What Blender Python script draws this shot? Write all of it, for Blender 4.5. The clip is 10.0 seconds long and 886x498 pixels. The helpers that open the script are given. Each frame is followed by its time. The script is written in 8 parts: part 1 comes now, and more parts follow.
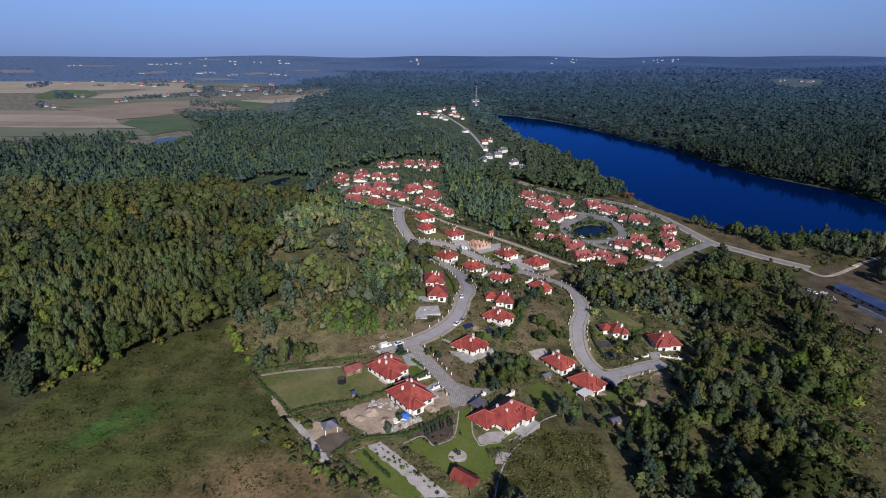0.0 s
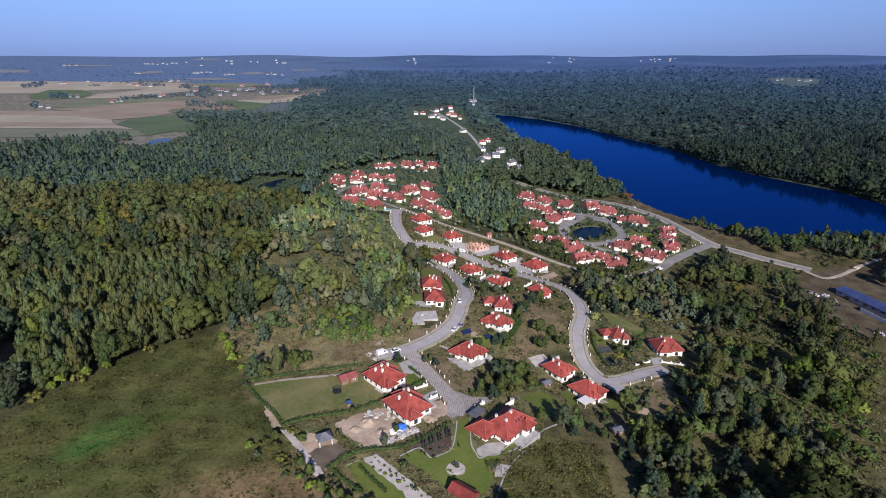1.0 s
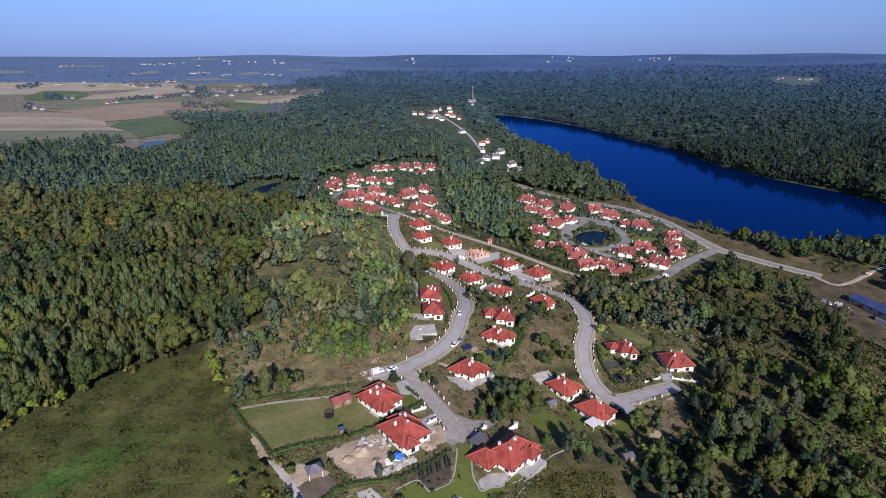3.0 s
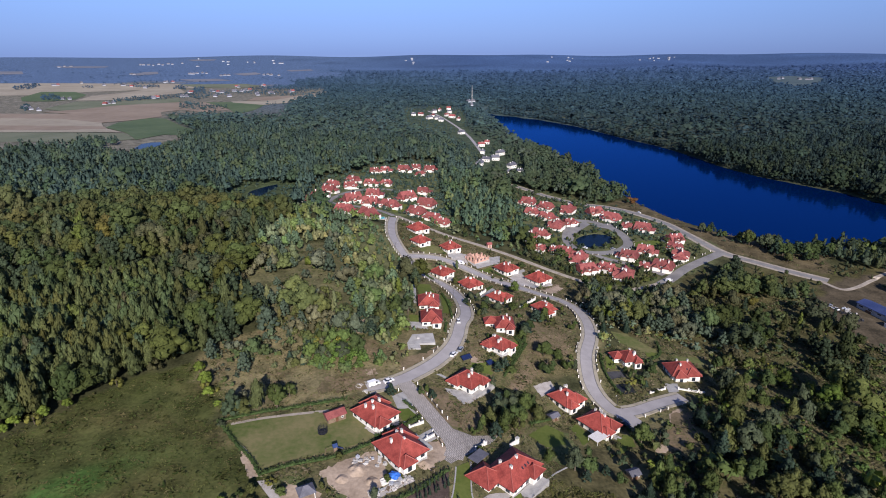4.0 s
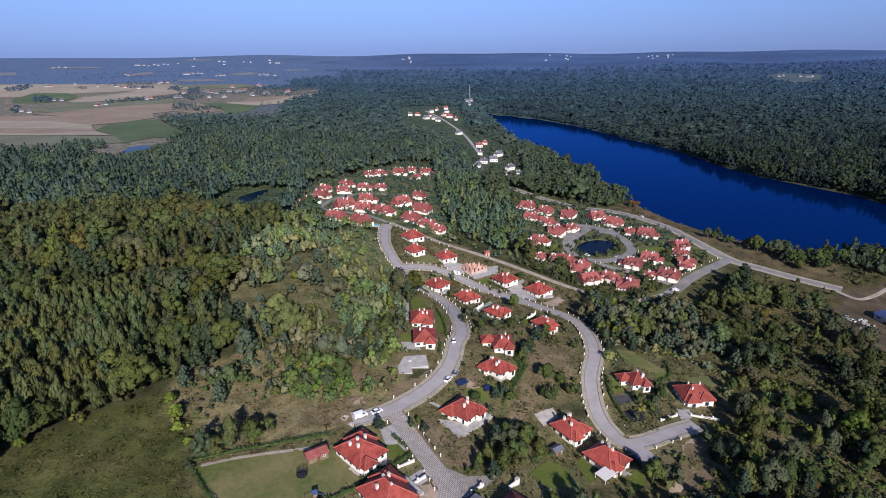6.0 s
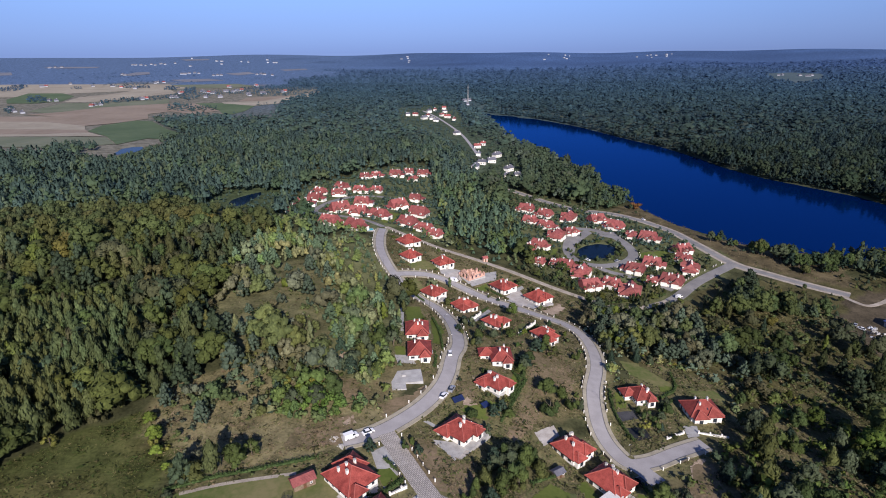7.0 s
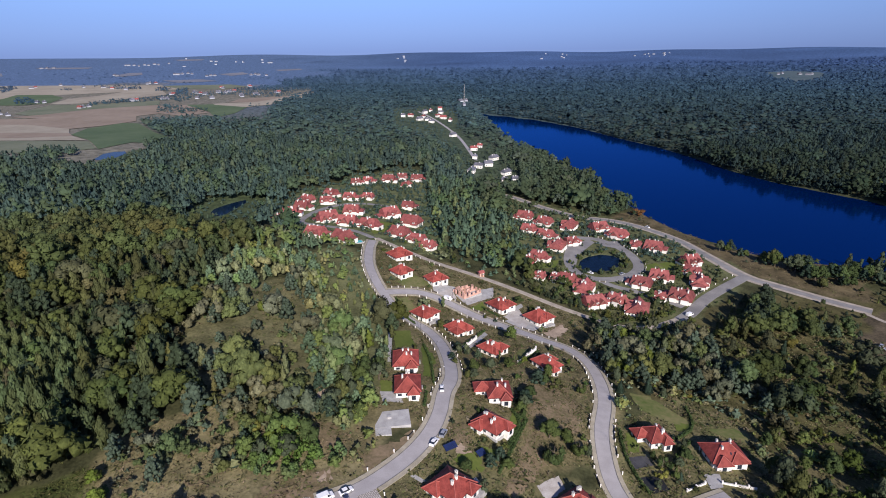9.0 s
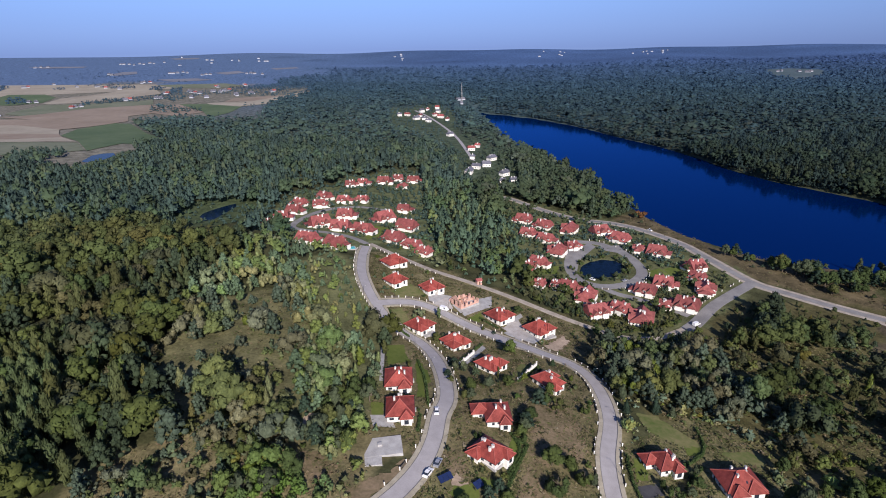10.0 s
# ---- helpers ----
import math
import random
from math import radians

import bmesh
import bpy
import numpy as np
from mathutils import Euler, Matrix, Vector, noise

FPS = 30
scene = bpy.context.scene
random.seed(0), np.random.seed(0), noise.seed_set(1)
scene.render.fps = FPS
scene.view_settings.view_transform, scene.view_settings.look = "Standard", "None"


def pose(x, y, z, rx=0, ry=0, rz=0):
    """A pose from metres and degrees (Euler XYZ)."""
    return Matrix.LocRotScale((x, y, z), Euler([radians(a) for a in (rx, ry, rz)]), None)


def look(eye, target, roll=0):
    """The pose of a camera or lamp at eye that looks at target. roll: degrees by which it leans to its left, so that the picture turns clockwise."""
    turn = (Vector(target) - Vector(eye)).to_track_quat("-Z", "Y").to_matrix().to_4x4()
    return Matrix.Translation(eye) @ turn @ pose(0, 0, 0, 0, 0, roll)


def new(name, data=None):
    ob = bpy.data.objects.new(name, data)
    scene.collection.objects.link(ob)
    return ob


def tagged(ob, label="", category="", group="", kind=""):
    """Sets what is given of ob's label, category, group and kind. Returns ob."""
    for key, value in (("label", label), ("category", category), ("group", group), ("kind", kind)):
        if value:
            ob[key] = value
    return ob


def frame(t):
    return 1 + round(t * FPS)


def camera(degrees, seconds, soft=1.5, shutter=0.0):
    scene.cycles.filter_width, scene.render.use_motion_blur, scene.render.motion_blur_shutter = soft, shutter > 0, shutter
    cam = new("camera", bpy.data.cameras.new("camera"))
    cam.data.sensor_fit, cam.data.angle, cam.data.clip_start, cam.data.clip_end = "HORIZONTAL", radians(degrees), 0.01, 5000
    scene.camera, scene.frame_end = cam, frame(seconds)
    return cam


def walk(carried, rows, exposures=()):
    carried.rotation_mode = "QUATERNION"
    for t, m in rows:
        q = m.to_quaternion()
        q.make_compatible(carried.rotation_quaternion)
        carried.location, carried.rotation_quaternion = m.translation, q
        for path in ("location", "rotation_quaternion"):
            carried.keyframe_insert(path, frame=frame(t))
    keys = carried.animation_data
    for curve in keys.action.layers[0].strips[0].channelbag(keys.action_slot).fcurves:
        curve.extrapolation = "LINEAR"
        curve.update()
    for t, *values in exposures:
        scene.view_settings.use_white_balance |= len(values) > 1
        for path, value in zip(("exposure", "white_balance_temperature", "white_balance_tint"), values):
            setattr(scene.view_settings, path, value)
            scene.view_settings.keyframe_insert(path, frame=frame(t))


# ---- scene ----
cam = camera(78.0, 10.0, soft=1.0)
PATH = [
    (0, (0.00, 0.00, 124.00), (0.00, 94.23, 90.52), 0.02),
    (0.5, (0.07, 2.67, 124.26), (0.46, 96.87, 90.72), 0.01),
    (1, (0.11, 5.50, 124.52), (0.53, 99.69, 90.93), -0.03),
    (1.5, (0.14, 8.60, 124.77), (0.54, 102.76, 91.10), -0.06),
    (2, (0.15, 11.94, 124.99), (0.64, 106.10, 91.31), -0.10),
    (2.5, (0.21, 15.51, 125.12), (0.74, 109.66, 91.43), -0.15),
    (4, (1.03, 27.43, 125.40), (1.63, 121.59, 91.74), -0.27),
    (4.5, (1.51, 31.84, 125.64), (2.13, 126.00, 91.95), -0.34),
    (5, (2.13, 36.45, 125.84), (2.79, 130.60, 92.15), -0.44),
    (5.5, (2.87, 41.38, 125.98), (3.57, 135.49, 92.20), -0.50),
    (7, (5.21, 57.79, 126.29), (6.19, 151.84, 92.32), -0.61),
    (7.5, (6.03, 63.88, 126.45), (7.10, 157.92, 92.45), -0.61),
    (8, (6.92, 70.32, 126.53), (8.10, 164.36, 92.54), -0.67),
    (8.5, (7.78, 76.98, 126.63), (9.07, 171.02, 92.64), -0.68),
    (9, (8.50, 84.06, 126.77), (9.88, 178.06, 92.69), -0.79),
    (9.5, (9.34, 91.42, 126.92), (10.87, 185.38, 92.73), -0.88),
    (10, (10.25, 98.92, 127.10), (11.93, 192.80, 92.70), -0.94),
]
walk(cam, [(t, look(eye, target, roll)) for t, eye, target, roll in PATH], exposures=[(0.0, 0.16, 6400, 13), (0.5, 0.45, 6400, 14), (1.2, 0.48, 6400, 15), (10.0, 0.45, 6400, 16)])

# ---- light ----
SUN_ELEVATION, SUN_FROM = 29.0, (0.21, -0.978)
world = bpy.data.worlds.new("sky")
world.use_nodes = True
scene.world = world
sky = world.node_tree.nodes.new("ShaderNodeTexSky")
sky.sky_type = "NISHITA"
sky.sun_disc = False
sky.sun_elevation = radians(SUN_ELEVATION)
sky.sun_rotation = math.atan2(SUN_FROM[0], SUN_FROM[1])
sky.altitude, sky.air_density, sky.dust_density, sky.ozone_density = 300, 1.0, 0.6, 4.0
wn, wl = world.node_tree.nodes, world.node_tree.links
way = wn.new("ShaderNodeTexCoord")
raised = wn.new("ShaderNodeVectorMath")
raised.operation = "ADD"
raised.inputs[1].default_value = (0, 0, 0.12)
unit = wn.new("ShaderNodeVectorMath")
unit.operation = "NORMALIZE"
wl.new(way.outputs["Generated"], raised.inputs[0])
wl.new(raised.outputs[0], unit.inputs[0])
wl.new(unit.outputs[0], sky.inputs[0])
background = wn["Background"]
# autumn haze: dull lavender at the horizon, clear blue above it
height, haze = wn.new("ShaderNodeSeparateXYZ"), wn.new("ShaderNodeValToRGB")
wl.new(way.outputs["Generated"], height.inputs[0])
wl.new(height.outputs["Z"], haze.inputs[0])
stops = haze.color_ramp.elements
stops[0].position, stops[0].color = 0.0, (0.50, 0.47, 0.66, 1)
stops[1].position, stops[1].color = 1.0, (0.66, 0.70, 1.0, 1)
for at, colour in ((0.03, (0.70, 0.66, 0.84, 1)), (0.09, (1.0, 1.0, 1.18, 1)), (0.35, (0.82, 0.88, 1.14, 1))):
    stops.new(at).color = colour
tint = wn.new("ShaderNodeMix")
tint.data_type, tint.blend_type = "RGBA", "MULTIPLY"
tint.inputs["Factor"].default_value = 1
wl.new(sky.outputs[0], tint.inputs["A"])
wl.new(haze.outputs[0], tint.inputs["B"])
wl.new(tint.outputs["Result"], background.inputs[0])
background.inputs[1].default_value = 0.092
sun = new("sun", bpy.data.lights.new("sun", "SUN"))
sun.data.energy, sun.data.angle, sun.data.color = 4.7, radians(0.5), (1.0, 0.94, 0.85)
_c = math.cos(radians(SUN_ELEVATION))
sun.matrix_world = look((SUN_FROM[0] * _c * 300, SUN_FROM[1] * _c * 300, 300 * math.sin(radians(SUN_ELEVATION))), (0, 0, 0))

# ---- plan of the land ----
BASE = -2.5
HILLS = [
    (-250, 150, 140, 8.1), (-100, 150, 80, 5.0), (0, 150, 80, 1.8), (90, 170, 80, -6.7),
    (200, 200, 100, -5.2), (-160, 280, 90, 4.9), (-40, 240, 70, -0.2), (50, 280, 80, 4.6),
    (160, 330, 90, -5.3), (280, 330, 120, -6.1), (-130, 380, 90, 14.4), (-30, 400, 90, -1.4),
    (80, 430, 90, -4.1), (200, 470, 110, -3.0), (-200, 560, 150, -6.8), (-40, 580, 120, 5.6),
    (120, 620, 130, -13.7), (-450, 650, 220, 21.8), (-100, 900, 260, 4.9), (150, 1000, 260, -18.4),
]
KNOLLS = [
    (450, 800, 220, -7.5), (-500, 1100, 350, 7.7), (200, 1500, 350, -12.7), (800, 900, 350, 11.7),
    (430, 220, 160, -16.1), (640, 400, 220, -16.6), (57, 210, 28, -4.7), (10, 337, 30, -7.0),
    (28, 258, 28, 2.0), (20, 155, 35, 3.9), (-74, 204, 28, -2.8), (121, 189, 35, 6.0),
    (99, 357, 35, -5.3), (-154, 271, 45, -7.4),
]
PATCHES = []
LAKE = [(127, 1500), (137, 1109), (164, 914), (181, 806), (195, 731), (196, 632), (206, 644), (209, 583), (221, 531), (237, 502), (252, 476), (285, 455), (320, 438), (720, 318), (1065, 260), (1065, 380), (740, 420), (530, 490), (465, 557), (454, 618), (430, 665), (407, 713), (390, 776), (387, 850), (372, 951), (340, 1054), (302, 1209), (240, 1352), (182, 1429)]
POND = [(144.7, 454.3), (139.7, 445.8), (131.9, 439.5), (123.3, 436.8), (115.9, 438.1), (111.7, 443.3), (111.7, 451.5), (116.3, 460.7), (124.3, 468.1), (133.6, 471.3), (141.4, 469.3), (145.4, 463.0)]
MERE = [(-176.0, 521.0), (-177.0, 532.0), (-172.0, 545.0), (-160.0, 562.0), (-156.0, 550.0), (-159.0, 531.0), (-161.0, 513.0), (-169.0, 510.0)]
TARN = [(-369.0, 697.0), (-378.0, 732.0), (-366.0, 755.0), (-350.0, 729.0), (-349.0, 696.0), (-356.0, 686.0)]
WATERS = [(-24.0, LAKE), (-20.6, POND), (4.0, MERE), (18.5, TARN)]
ROAD_WEST = [(-36.1, 453.5), (-36.0, 432.6), (-33.4, 404.4), (-28.3, 382.4), (-21.6, 364.0), (-14.7, 350.6), (-6.2, 339.1), (3.1, 330.6), (9.7, 316.1), (13.4, 294.8), (14.0, 277.0), (10.9, 265.1), (8.9, 252.3), (5.3, 241.0), (-1.2, 229.7), (-9.7, 219.5), (-16.0, 213.7), (-21.8, 210.1), (-27.3, 207.8)]
ROAD_EAST = [(-21.5, 362.8), (-11.2, 368.5), (-0.6, 371.2), (11.8, 367.0), (30.6, 351.6), (47.9, 338.3), (62.5, 326.4), (72.8, 318.2), (78.4, 305.5), (79.2, 289.0), (76.4, 271.4), (69.9, 253.6), (67.1, 240.6), (66.2, 229.2), (67.9, 219.7), (71.9, 212.7), (80.0, 213.2), (90.7, 217.6), (103.0, 222.2)]
ROAD_STUB = [(72.2, 213.4), (75.2, 209.1), (78.4, 202.6)]
LANE_COBBLED = [(-13.4, 212.9), (-8.0, 203.4), (-1.6, 191.8), (3.3, 183.1), (5.9, 176.2), (4.9, 170.6)]
TRACK = [(-34.1, 460.0), (-15.4, 441.4), (7.2, 421.9), (31.5, 407.9), (54.1, 394.0), (76.6, 379.2), (93.6, 368.9), (110.8, 358.4), (129.1, 357.6), (150.4, 367.3)]
ROAD_LAKE = [(70.8, 654.6), (90.9, 641.1), (115.8, 604.5), (141.4, 575.7), (172.6, 559.3), (193.5, 534.7), (207.2, 505.2), (213.9, 466.1), (221.7, 429.2), (236.7, 410.3), (253.3, 392.3), (271.0, 376.0)]
YARD_TRACK = [(266.0, 373.4), (271.4, 362.6), (283.7, 365.8), (304.6, 378.1), (340.1, 397.9)]
ROAD_ENTRY = [(220.8, 427.6), (196.1, 409.0), (177.6, 393.5), (160.7, 375.7), (149.9, 366.0)]
LOOP = [(124.6, 510.1), (141.6, 505.7), (152.3, 486.2), (156.0, 463.7), (153.2, 443.7), (142.8, 429.7), (128.3, 422.3), (113.7, 423.5), (105.7, 435.8), (105.7, 454.6), (113.7, 480.6), (126.2, 502.0)]
LOOP_LINK = [(117.5, 421.0), (124.9, 411.8), (136.8, 404.5), (150.0, 393.5), (158.9, 382.7)]
VILLAGE_STREET = [(-36.0, 459.2), (-49.3, 471.4), (-66.4, 477.6), (-80.9, 479.4), (-93.5, 486.3), (-93.6, 508.7), (-84.4, 539.8), (-66.4, 560.2), (-47.2, 563.5), (-27.2, 558.0)]
TOWN_ROAD = [(-25.1, 1395.4), (7.4, 1293.0), (39.2, 1147.8), (56.3, 1021.6), (66.6, 832.0)]
MEADOW = [(-147.0, 153.0), (-142.0, 164.0), (-135.0, 178.0), (-123.0, 196.0), (-109.0, 212.0), (-99.0, 221.0), (-84.0, 202.0), (-75.0, 185.0), (-53.0, 158.0), (-43.0, 141.0), (-36.0, 124.0), (-77.0, 121.0), (-122.0, 119.0), (-142.0, 119.0)]
SLOPE = [(-98.0, 220.0), (-87.0, 243.0), (-65.0, 257.0), (-41.0, 248.0), (-23.0, 242.0), (-11.0, 241.0), (-11.0, 222.0), (-23.0, 208.0), (-52.0, 196.0), (-74.0, 188.0), (-84.0, 202.0)]
SCRUB_HILL = [(-88.0, 265.0), (-107.0, 301.0), (-98.0, 336.0), (-69.0, 366.0), (-50.0, 365.0), (-31.0, 313.0), (-22.0, 261.0), (-39.0, 245.0), (-64.0, 237.0)]
HOMES = [(-34.0, 442.0), (-15.0, 441.0), (32.0, 413.0), (73.0, 385.0), (96.0, 361.0), (80.0, 311.0), (78.0, 268.0), (71.0, 236.0), (-3.0, 227.0), (4.0, 248.0), (-11.0, 237.0), (-16.0, 255.0), (-12.0, 304.0), (-6.0, 332.0), (-22.0, 360.0), (-35.0, 402.0)]
HOMES_NEAR = [(-23.0, 207.0), (13.0, 246.0), (40.0, 234.0), (59.0, 222.0), (75.0, 265.0), (80.0, 260.0), (112.0, 283.0), (132.0, 264.0), (120.0, 226.0), (85.0, 204.0), (63.0, 188.0), (50.0, 192.0), (36.0, 166.0), (22.0, 147.0), (16.0, 127.0), (-31.0, 124.0), (-55.0, 159.0), (-76.0, 185.0), (-51.0, 194.0)]
ROUGH = [(36.0, 166.0), (56.0, 161.0), (53.0, 133.0), (16.0, 127.0), (22.0, 147.0)]
ESTATE = [(79.0, 641.0), (119.0, 620.0), (175.0, 568.0), (209.0, 516.0), (225.0, 429.0), (167.0, 372.0), (141.0, 357.0), (110.0, 356.0), (95.0, 380.0), (71.0, 411.0), (67.0, 449.0), (70.0, 512.0)]
VILLAGE = [(-115.0, 482.0), (-123.0, 553.0), (-121.0, 607.0), (-89.0, 638.0), (-85.0, 688.0), (-55.0, 698.0), (-49.0, 732.0), (-3.0, 756.0), (1.0, 642.0), (7.0, 559.0), (17.0, 469.0), (22.0, 426.0), (-8.0, 441.0), (-35.0, 449.0), (-50.0, 423.0), (-67.0, 438.0), (-81.0, 451.0)]
BANK = [(169.0, 563.0), (194.0, 591.0), (225.0, 600.0), (224.0, 547.0), (232.0, 496.0), (260.0, 489.0), (337.0, 458.0), (282.0, 390.0), (255.0, 400.0), (224.0, 433.0), (216.0, 469.0), (203.0, 523.0)]
YARD = [(264.0, 373.0), (343.0, 397.0), (248.0, 272.0), (235.0, 285.0), (232.0, 311.0), (236.0, 341.0)]
FIELDS = [(-446.0, 643.0), (-419.0, 674.0), (-388.0, 672.0), (-349.0, 662.0), (-353.0, 736.0), (-337.0, 790.0), (-327.0, 843.0), (-403.0, 916.0), (-537.0, 1133.0), (-524.0, 1201.0), (-417.0, 1218.0), (-424.0, 1428.0), (-337.0, 1734.0), (-373.0, 1871.0), (-709.0, 2047.0), (-1029.0, 2108.0), (-1483.0, 2053.0), (-2383.0, 1453.0), (-946.0, 443.0)]
TOWN = [(-87.0, 1445.0), (8.0, 1503.0), (62.0, 1464.0), (64.0, 1105.0), (102.0, 1019.0), (124.0, 823.0), (107.0, 687.0), (70.0, 692.0), (36.0, 714.0), (41.0, 826.0), (21.0, 1001.0), (-65.0, 1120.0)]
COPSES = []
COPSES.append([(-1048, 1522), (-1129, 1655), (-1111, 1671), (-1024, 1580), (-980, 1504)])
COPSES.append([(-822, 1438), (-842, 1527), (-806, 1600), (-760, 1544), (-790, 1459)])
COPSES.append([(-755, 1542), (-732, 1637), (-696, 1565), (-730, 1507)])
COPSES.append([(-575, 1281), (-631, 1409), (-609, 1420), (-545, 1353), (-494, 1354), (-474, 1295), (-508, 1247)])
COPSES.append([(-717, 1669), (-811, 1935), (-791, 1954), (-624, 1571), (-623, 1492)])
COPSES.append([(-618, 1883), (-558, 1957), (-395, 1981), (-363, 1823), (-453, 1768), (-544, 1735)])
COPSES.append([(-1172, 1911), (-1182, 1972), (-1148, 1933), (-1133, 1877)])
COPSES.append([(-1382, 1890), (-1401, 2021), (-1337, 1955), (-1281, 1822), (-1316, 1800)])
COPSES.append([(-1205, 2077), (-1044, 2158), (-936, 1946), (-1009, 1945)])
COPSES.append([(-868, 1880), (-898, 2007), (-843, 1960), (-812, 1854)])
COPSES.append([(-445, 706), (-442, 741), (-412, 743), (-393, 705), (-416, 678)])
COPSES.append([(-904, 1251), (-1004, 1388), (-1000, 1412), (-899, 1282)])
FARMS = [(-942, 1321), (-914, 1295), (-877, 1268), (-803, 1394), (-805, 1408), (-798, 1420), (-769, 1562), (-767, 1576), (-707, 1600), (-695, 1597), (-751, 1747), (-744, 1747), (-704, 1796), (-688, 1773), (-617, 1602), (-666, 1751), (-645, 1729), (-578, 1600), (-627, 1783), (-680, 1956), (-666, 1934), (-599, 1760), (-599, 1799), (-590, 1815), (-527, 1681), (-513, 1645), (-608, 2011), (-595, 1985), (-497, 1714), (-487, 1696), (-448, 1748), (-445, 1768), (-1004, 1549), (-985, 1547), (-1295, 1960), (-1295, 1980), (-1271, 2072), (-1149, 1996), (-1085, 2000), (-1036, 1962), (-971, 1924), (-1006, 2135), (-1008, 2160), (-987, 2159)]
PATCHES.append(('field_stubble', [(-1942, 2031), (-1262, 2073), (-937, 2093), (-801, 1933), (-924, 1866), (-1080, 1773), (-1127, 1670), (-1475, 1544)]))
PATCHES.append(('field_green', [(-1146, 1591), (-1204, 1760), (-1109, 1772), (-1024, 1688), (-969, 1545), (-1006, 1492), (-1076, 1495)]))
PATCHES.append(('field_stubble', [(-949, 1513), (-991, 1655), (-959, 1737), (-942, 1866), (-859, 1920), (-763, 1750), (-815, 1618), (-865, 1517)]))
PATCHES.append(('field_grass', [(-889, 1302), (-930, 1484), (-808, 1492), (-699, 1564), (-642, 1438), (-742, 1371), (-751, 1278), (-794, 1233)]))
PATCHES.append(('field_plough', [(-846, 1231), (-798, 1275), (-762, 1362), (-642, 1438), (-557, 1257), (-582, 1206), (-667, 1193), (-753, 1186)]))
PATCHES.append(('field_plough', [(-1191, 1246), (-753, 1186), (-667, 1193), (-580, 1205), (-538, 1122), (-560, 1050), (-591, 1011), (-712, 1092), (-1129, 1182)]))
PATCHES.append(('field_stubble', [(-1129, 1182), (-712, 1092), (-591, 1011), (-548, 942), (-653, 976), (-1015, 1064)]))
PATCHES.append(('field_plough', [(-1015, 1064), (-653, 976), (-548, 942), (-512, 893), (-585, 890), (-949, 996)]))
PATCHES.append(('field_stubble', [(-949, 996), (-585, 890), (-512, 893), (-456, 833), (-540, 847), (-923, 969)]))
PATCHES.append(('field_grass', [(-923, 969), (-540, 847), (-450, 826), (-400, 756), (-438, 714), (-745, 787)]))
PATCHES.append(('field_green', [(-533, 922), (-564, 1014), (-548, 1094), (-514, 1084), (-413, 934), (-327, 836), (-342, 810), (-388, 817), (-395, 752), (-458, 840)]))
PATCHES.append(('field_green', [(-578, 1433), (-514, 1445), (-418, 1387), (-406, 1268), (-415, 1180), (-465, 1284)]))
PATCHES.append(('field_stubble', [(-524, 1460), (-430, 1509), (-349, 1772), (-336, 1658), (-381, 1446), (-421, 1386), (-508, 1431)]))
PATCHES.append(('field_plough', [(-499, 1581), (-392, 1651), (-349, 1772), (-430, 1509), (-494, 1488)]))
PATCHES.append(('field_plough', [(-628, 1408), (-578, 1433), (-460, 1272), (-490, 1205), (-560, 1258)]))
PATCHES.append(('field_grass', [(-928, 2073), (-700, 2101), (-601, 1986), (-674, 1913), (-820, 1957)]))
PATCHES.append(('field_far', [(-1361, 2561), (-1408, 2789), (-1351, 2803), (-1245, 2594), (-1284, 2498)]))
PATCHES.append(('field_far', [(-2029, 3072), (-1944, 3146), (-1796, 3187), (-1774, 3106), (-1916, 3007)]))
PATCHES.append(('field_far', [(-1684, 3913), (-1603, 3960), (-1502, 3962), (-1471, 3842), (-1581, 3773)]))
PATCHES.append(('field_far', [(-919, 2593), (-848, 2700), (-790, 2608), (-837, 2510)]))
PATCHES.append(('field_far', [(-749, 2863), (-651, 2974), (-621, 2899), (-705, 2795)]))
PATCHES.append(('field_far', [(-1020, 2279), (-891, 2338), (-797, 2260), (-917, 2187)]))
PATCHES.append(('field_far', [(-2300, 2409), (-1925, 2702), (-1830, 2574), (-2144, 2245)]))
PATCHES.append(('field_clearing', [(1252, 2207), (1364, 2232), (1414, 2143), (1355, 1995), (1188, 1826), (1093, 1772), (1116, 1916)]))
PATCHES.append(('dry_lawn', [(-73.5, 182.5), (-63.1, 186.5), (-50.8, 190.8), (-33.3, 195.4), (-20.2, 178.1), (-37.8, 169.4), (-49.1, 165.1), (-53.4, 161.7), (-65.9, 173.9)]))
PATCHES.append(('lawn', [(-12.9, 146.9), (-6.6, 150.9), (-2.9, 146.9), (3.0, 150.7), (4.7, 156.2), (5.7, 166.7), (10.0, 170.0), (10.1, 155.7), (12.6, 149.2), (18.8, 151.6), (22.8, 157.7), (33.0, 166.0), (22.3, 153.1), (18.2, 146.8), (15.6, 137.7), (13.5, 134.0), (7.9, 133.4), (-0.7, 136.7), (-7.9, 143.1)]))
PATCHES.append(('lawn', [(-29.1, 142.4), (-24.4, 144.8), (-14.6, 135.6), (-8.2, 129.4), (-5.9, 125.7), (-12.9, 125.4), (-23.8, 133.6)]))
PATCHES.append(('lawn', [(-12.8, 320.9), (-4.8, 326.0), (-3.4, 313.6), (-9.8, 305.0)]))
PATCHES.append(('lawn', [(1.0, 308.8), (4.3, 306.6), (5.5, 282.3), (2.3, 286.5)]))
PATCHES.append(('lawn', [(-43.4, 489.4), (-34.8, 509.0), (-23.5, 504.9), (-29.9, 479.1), (-37.0, 468.9)]))
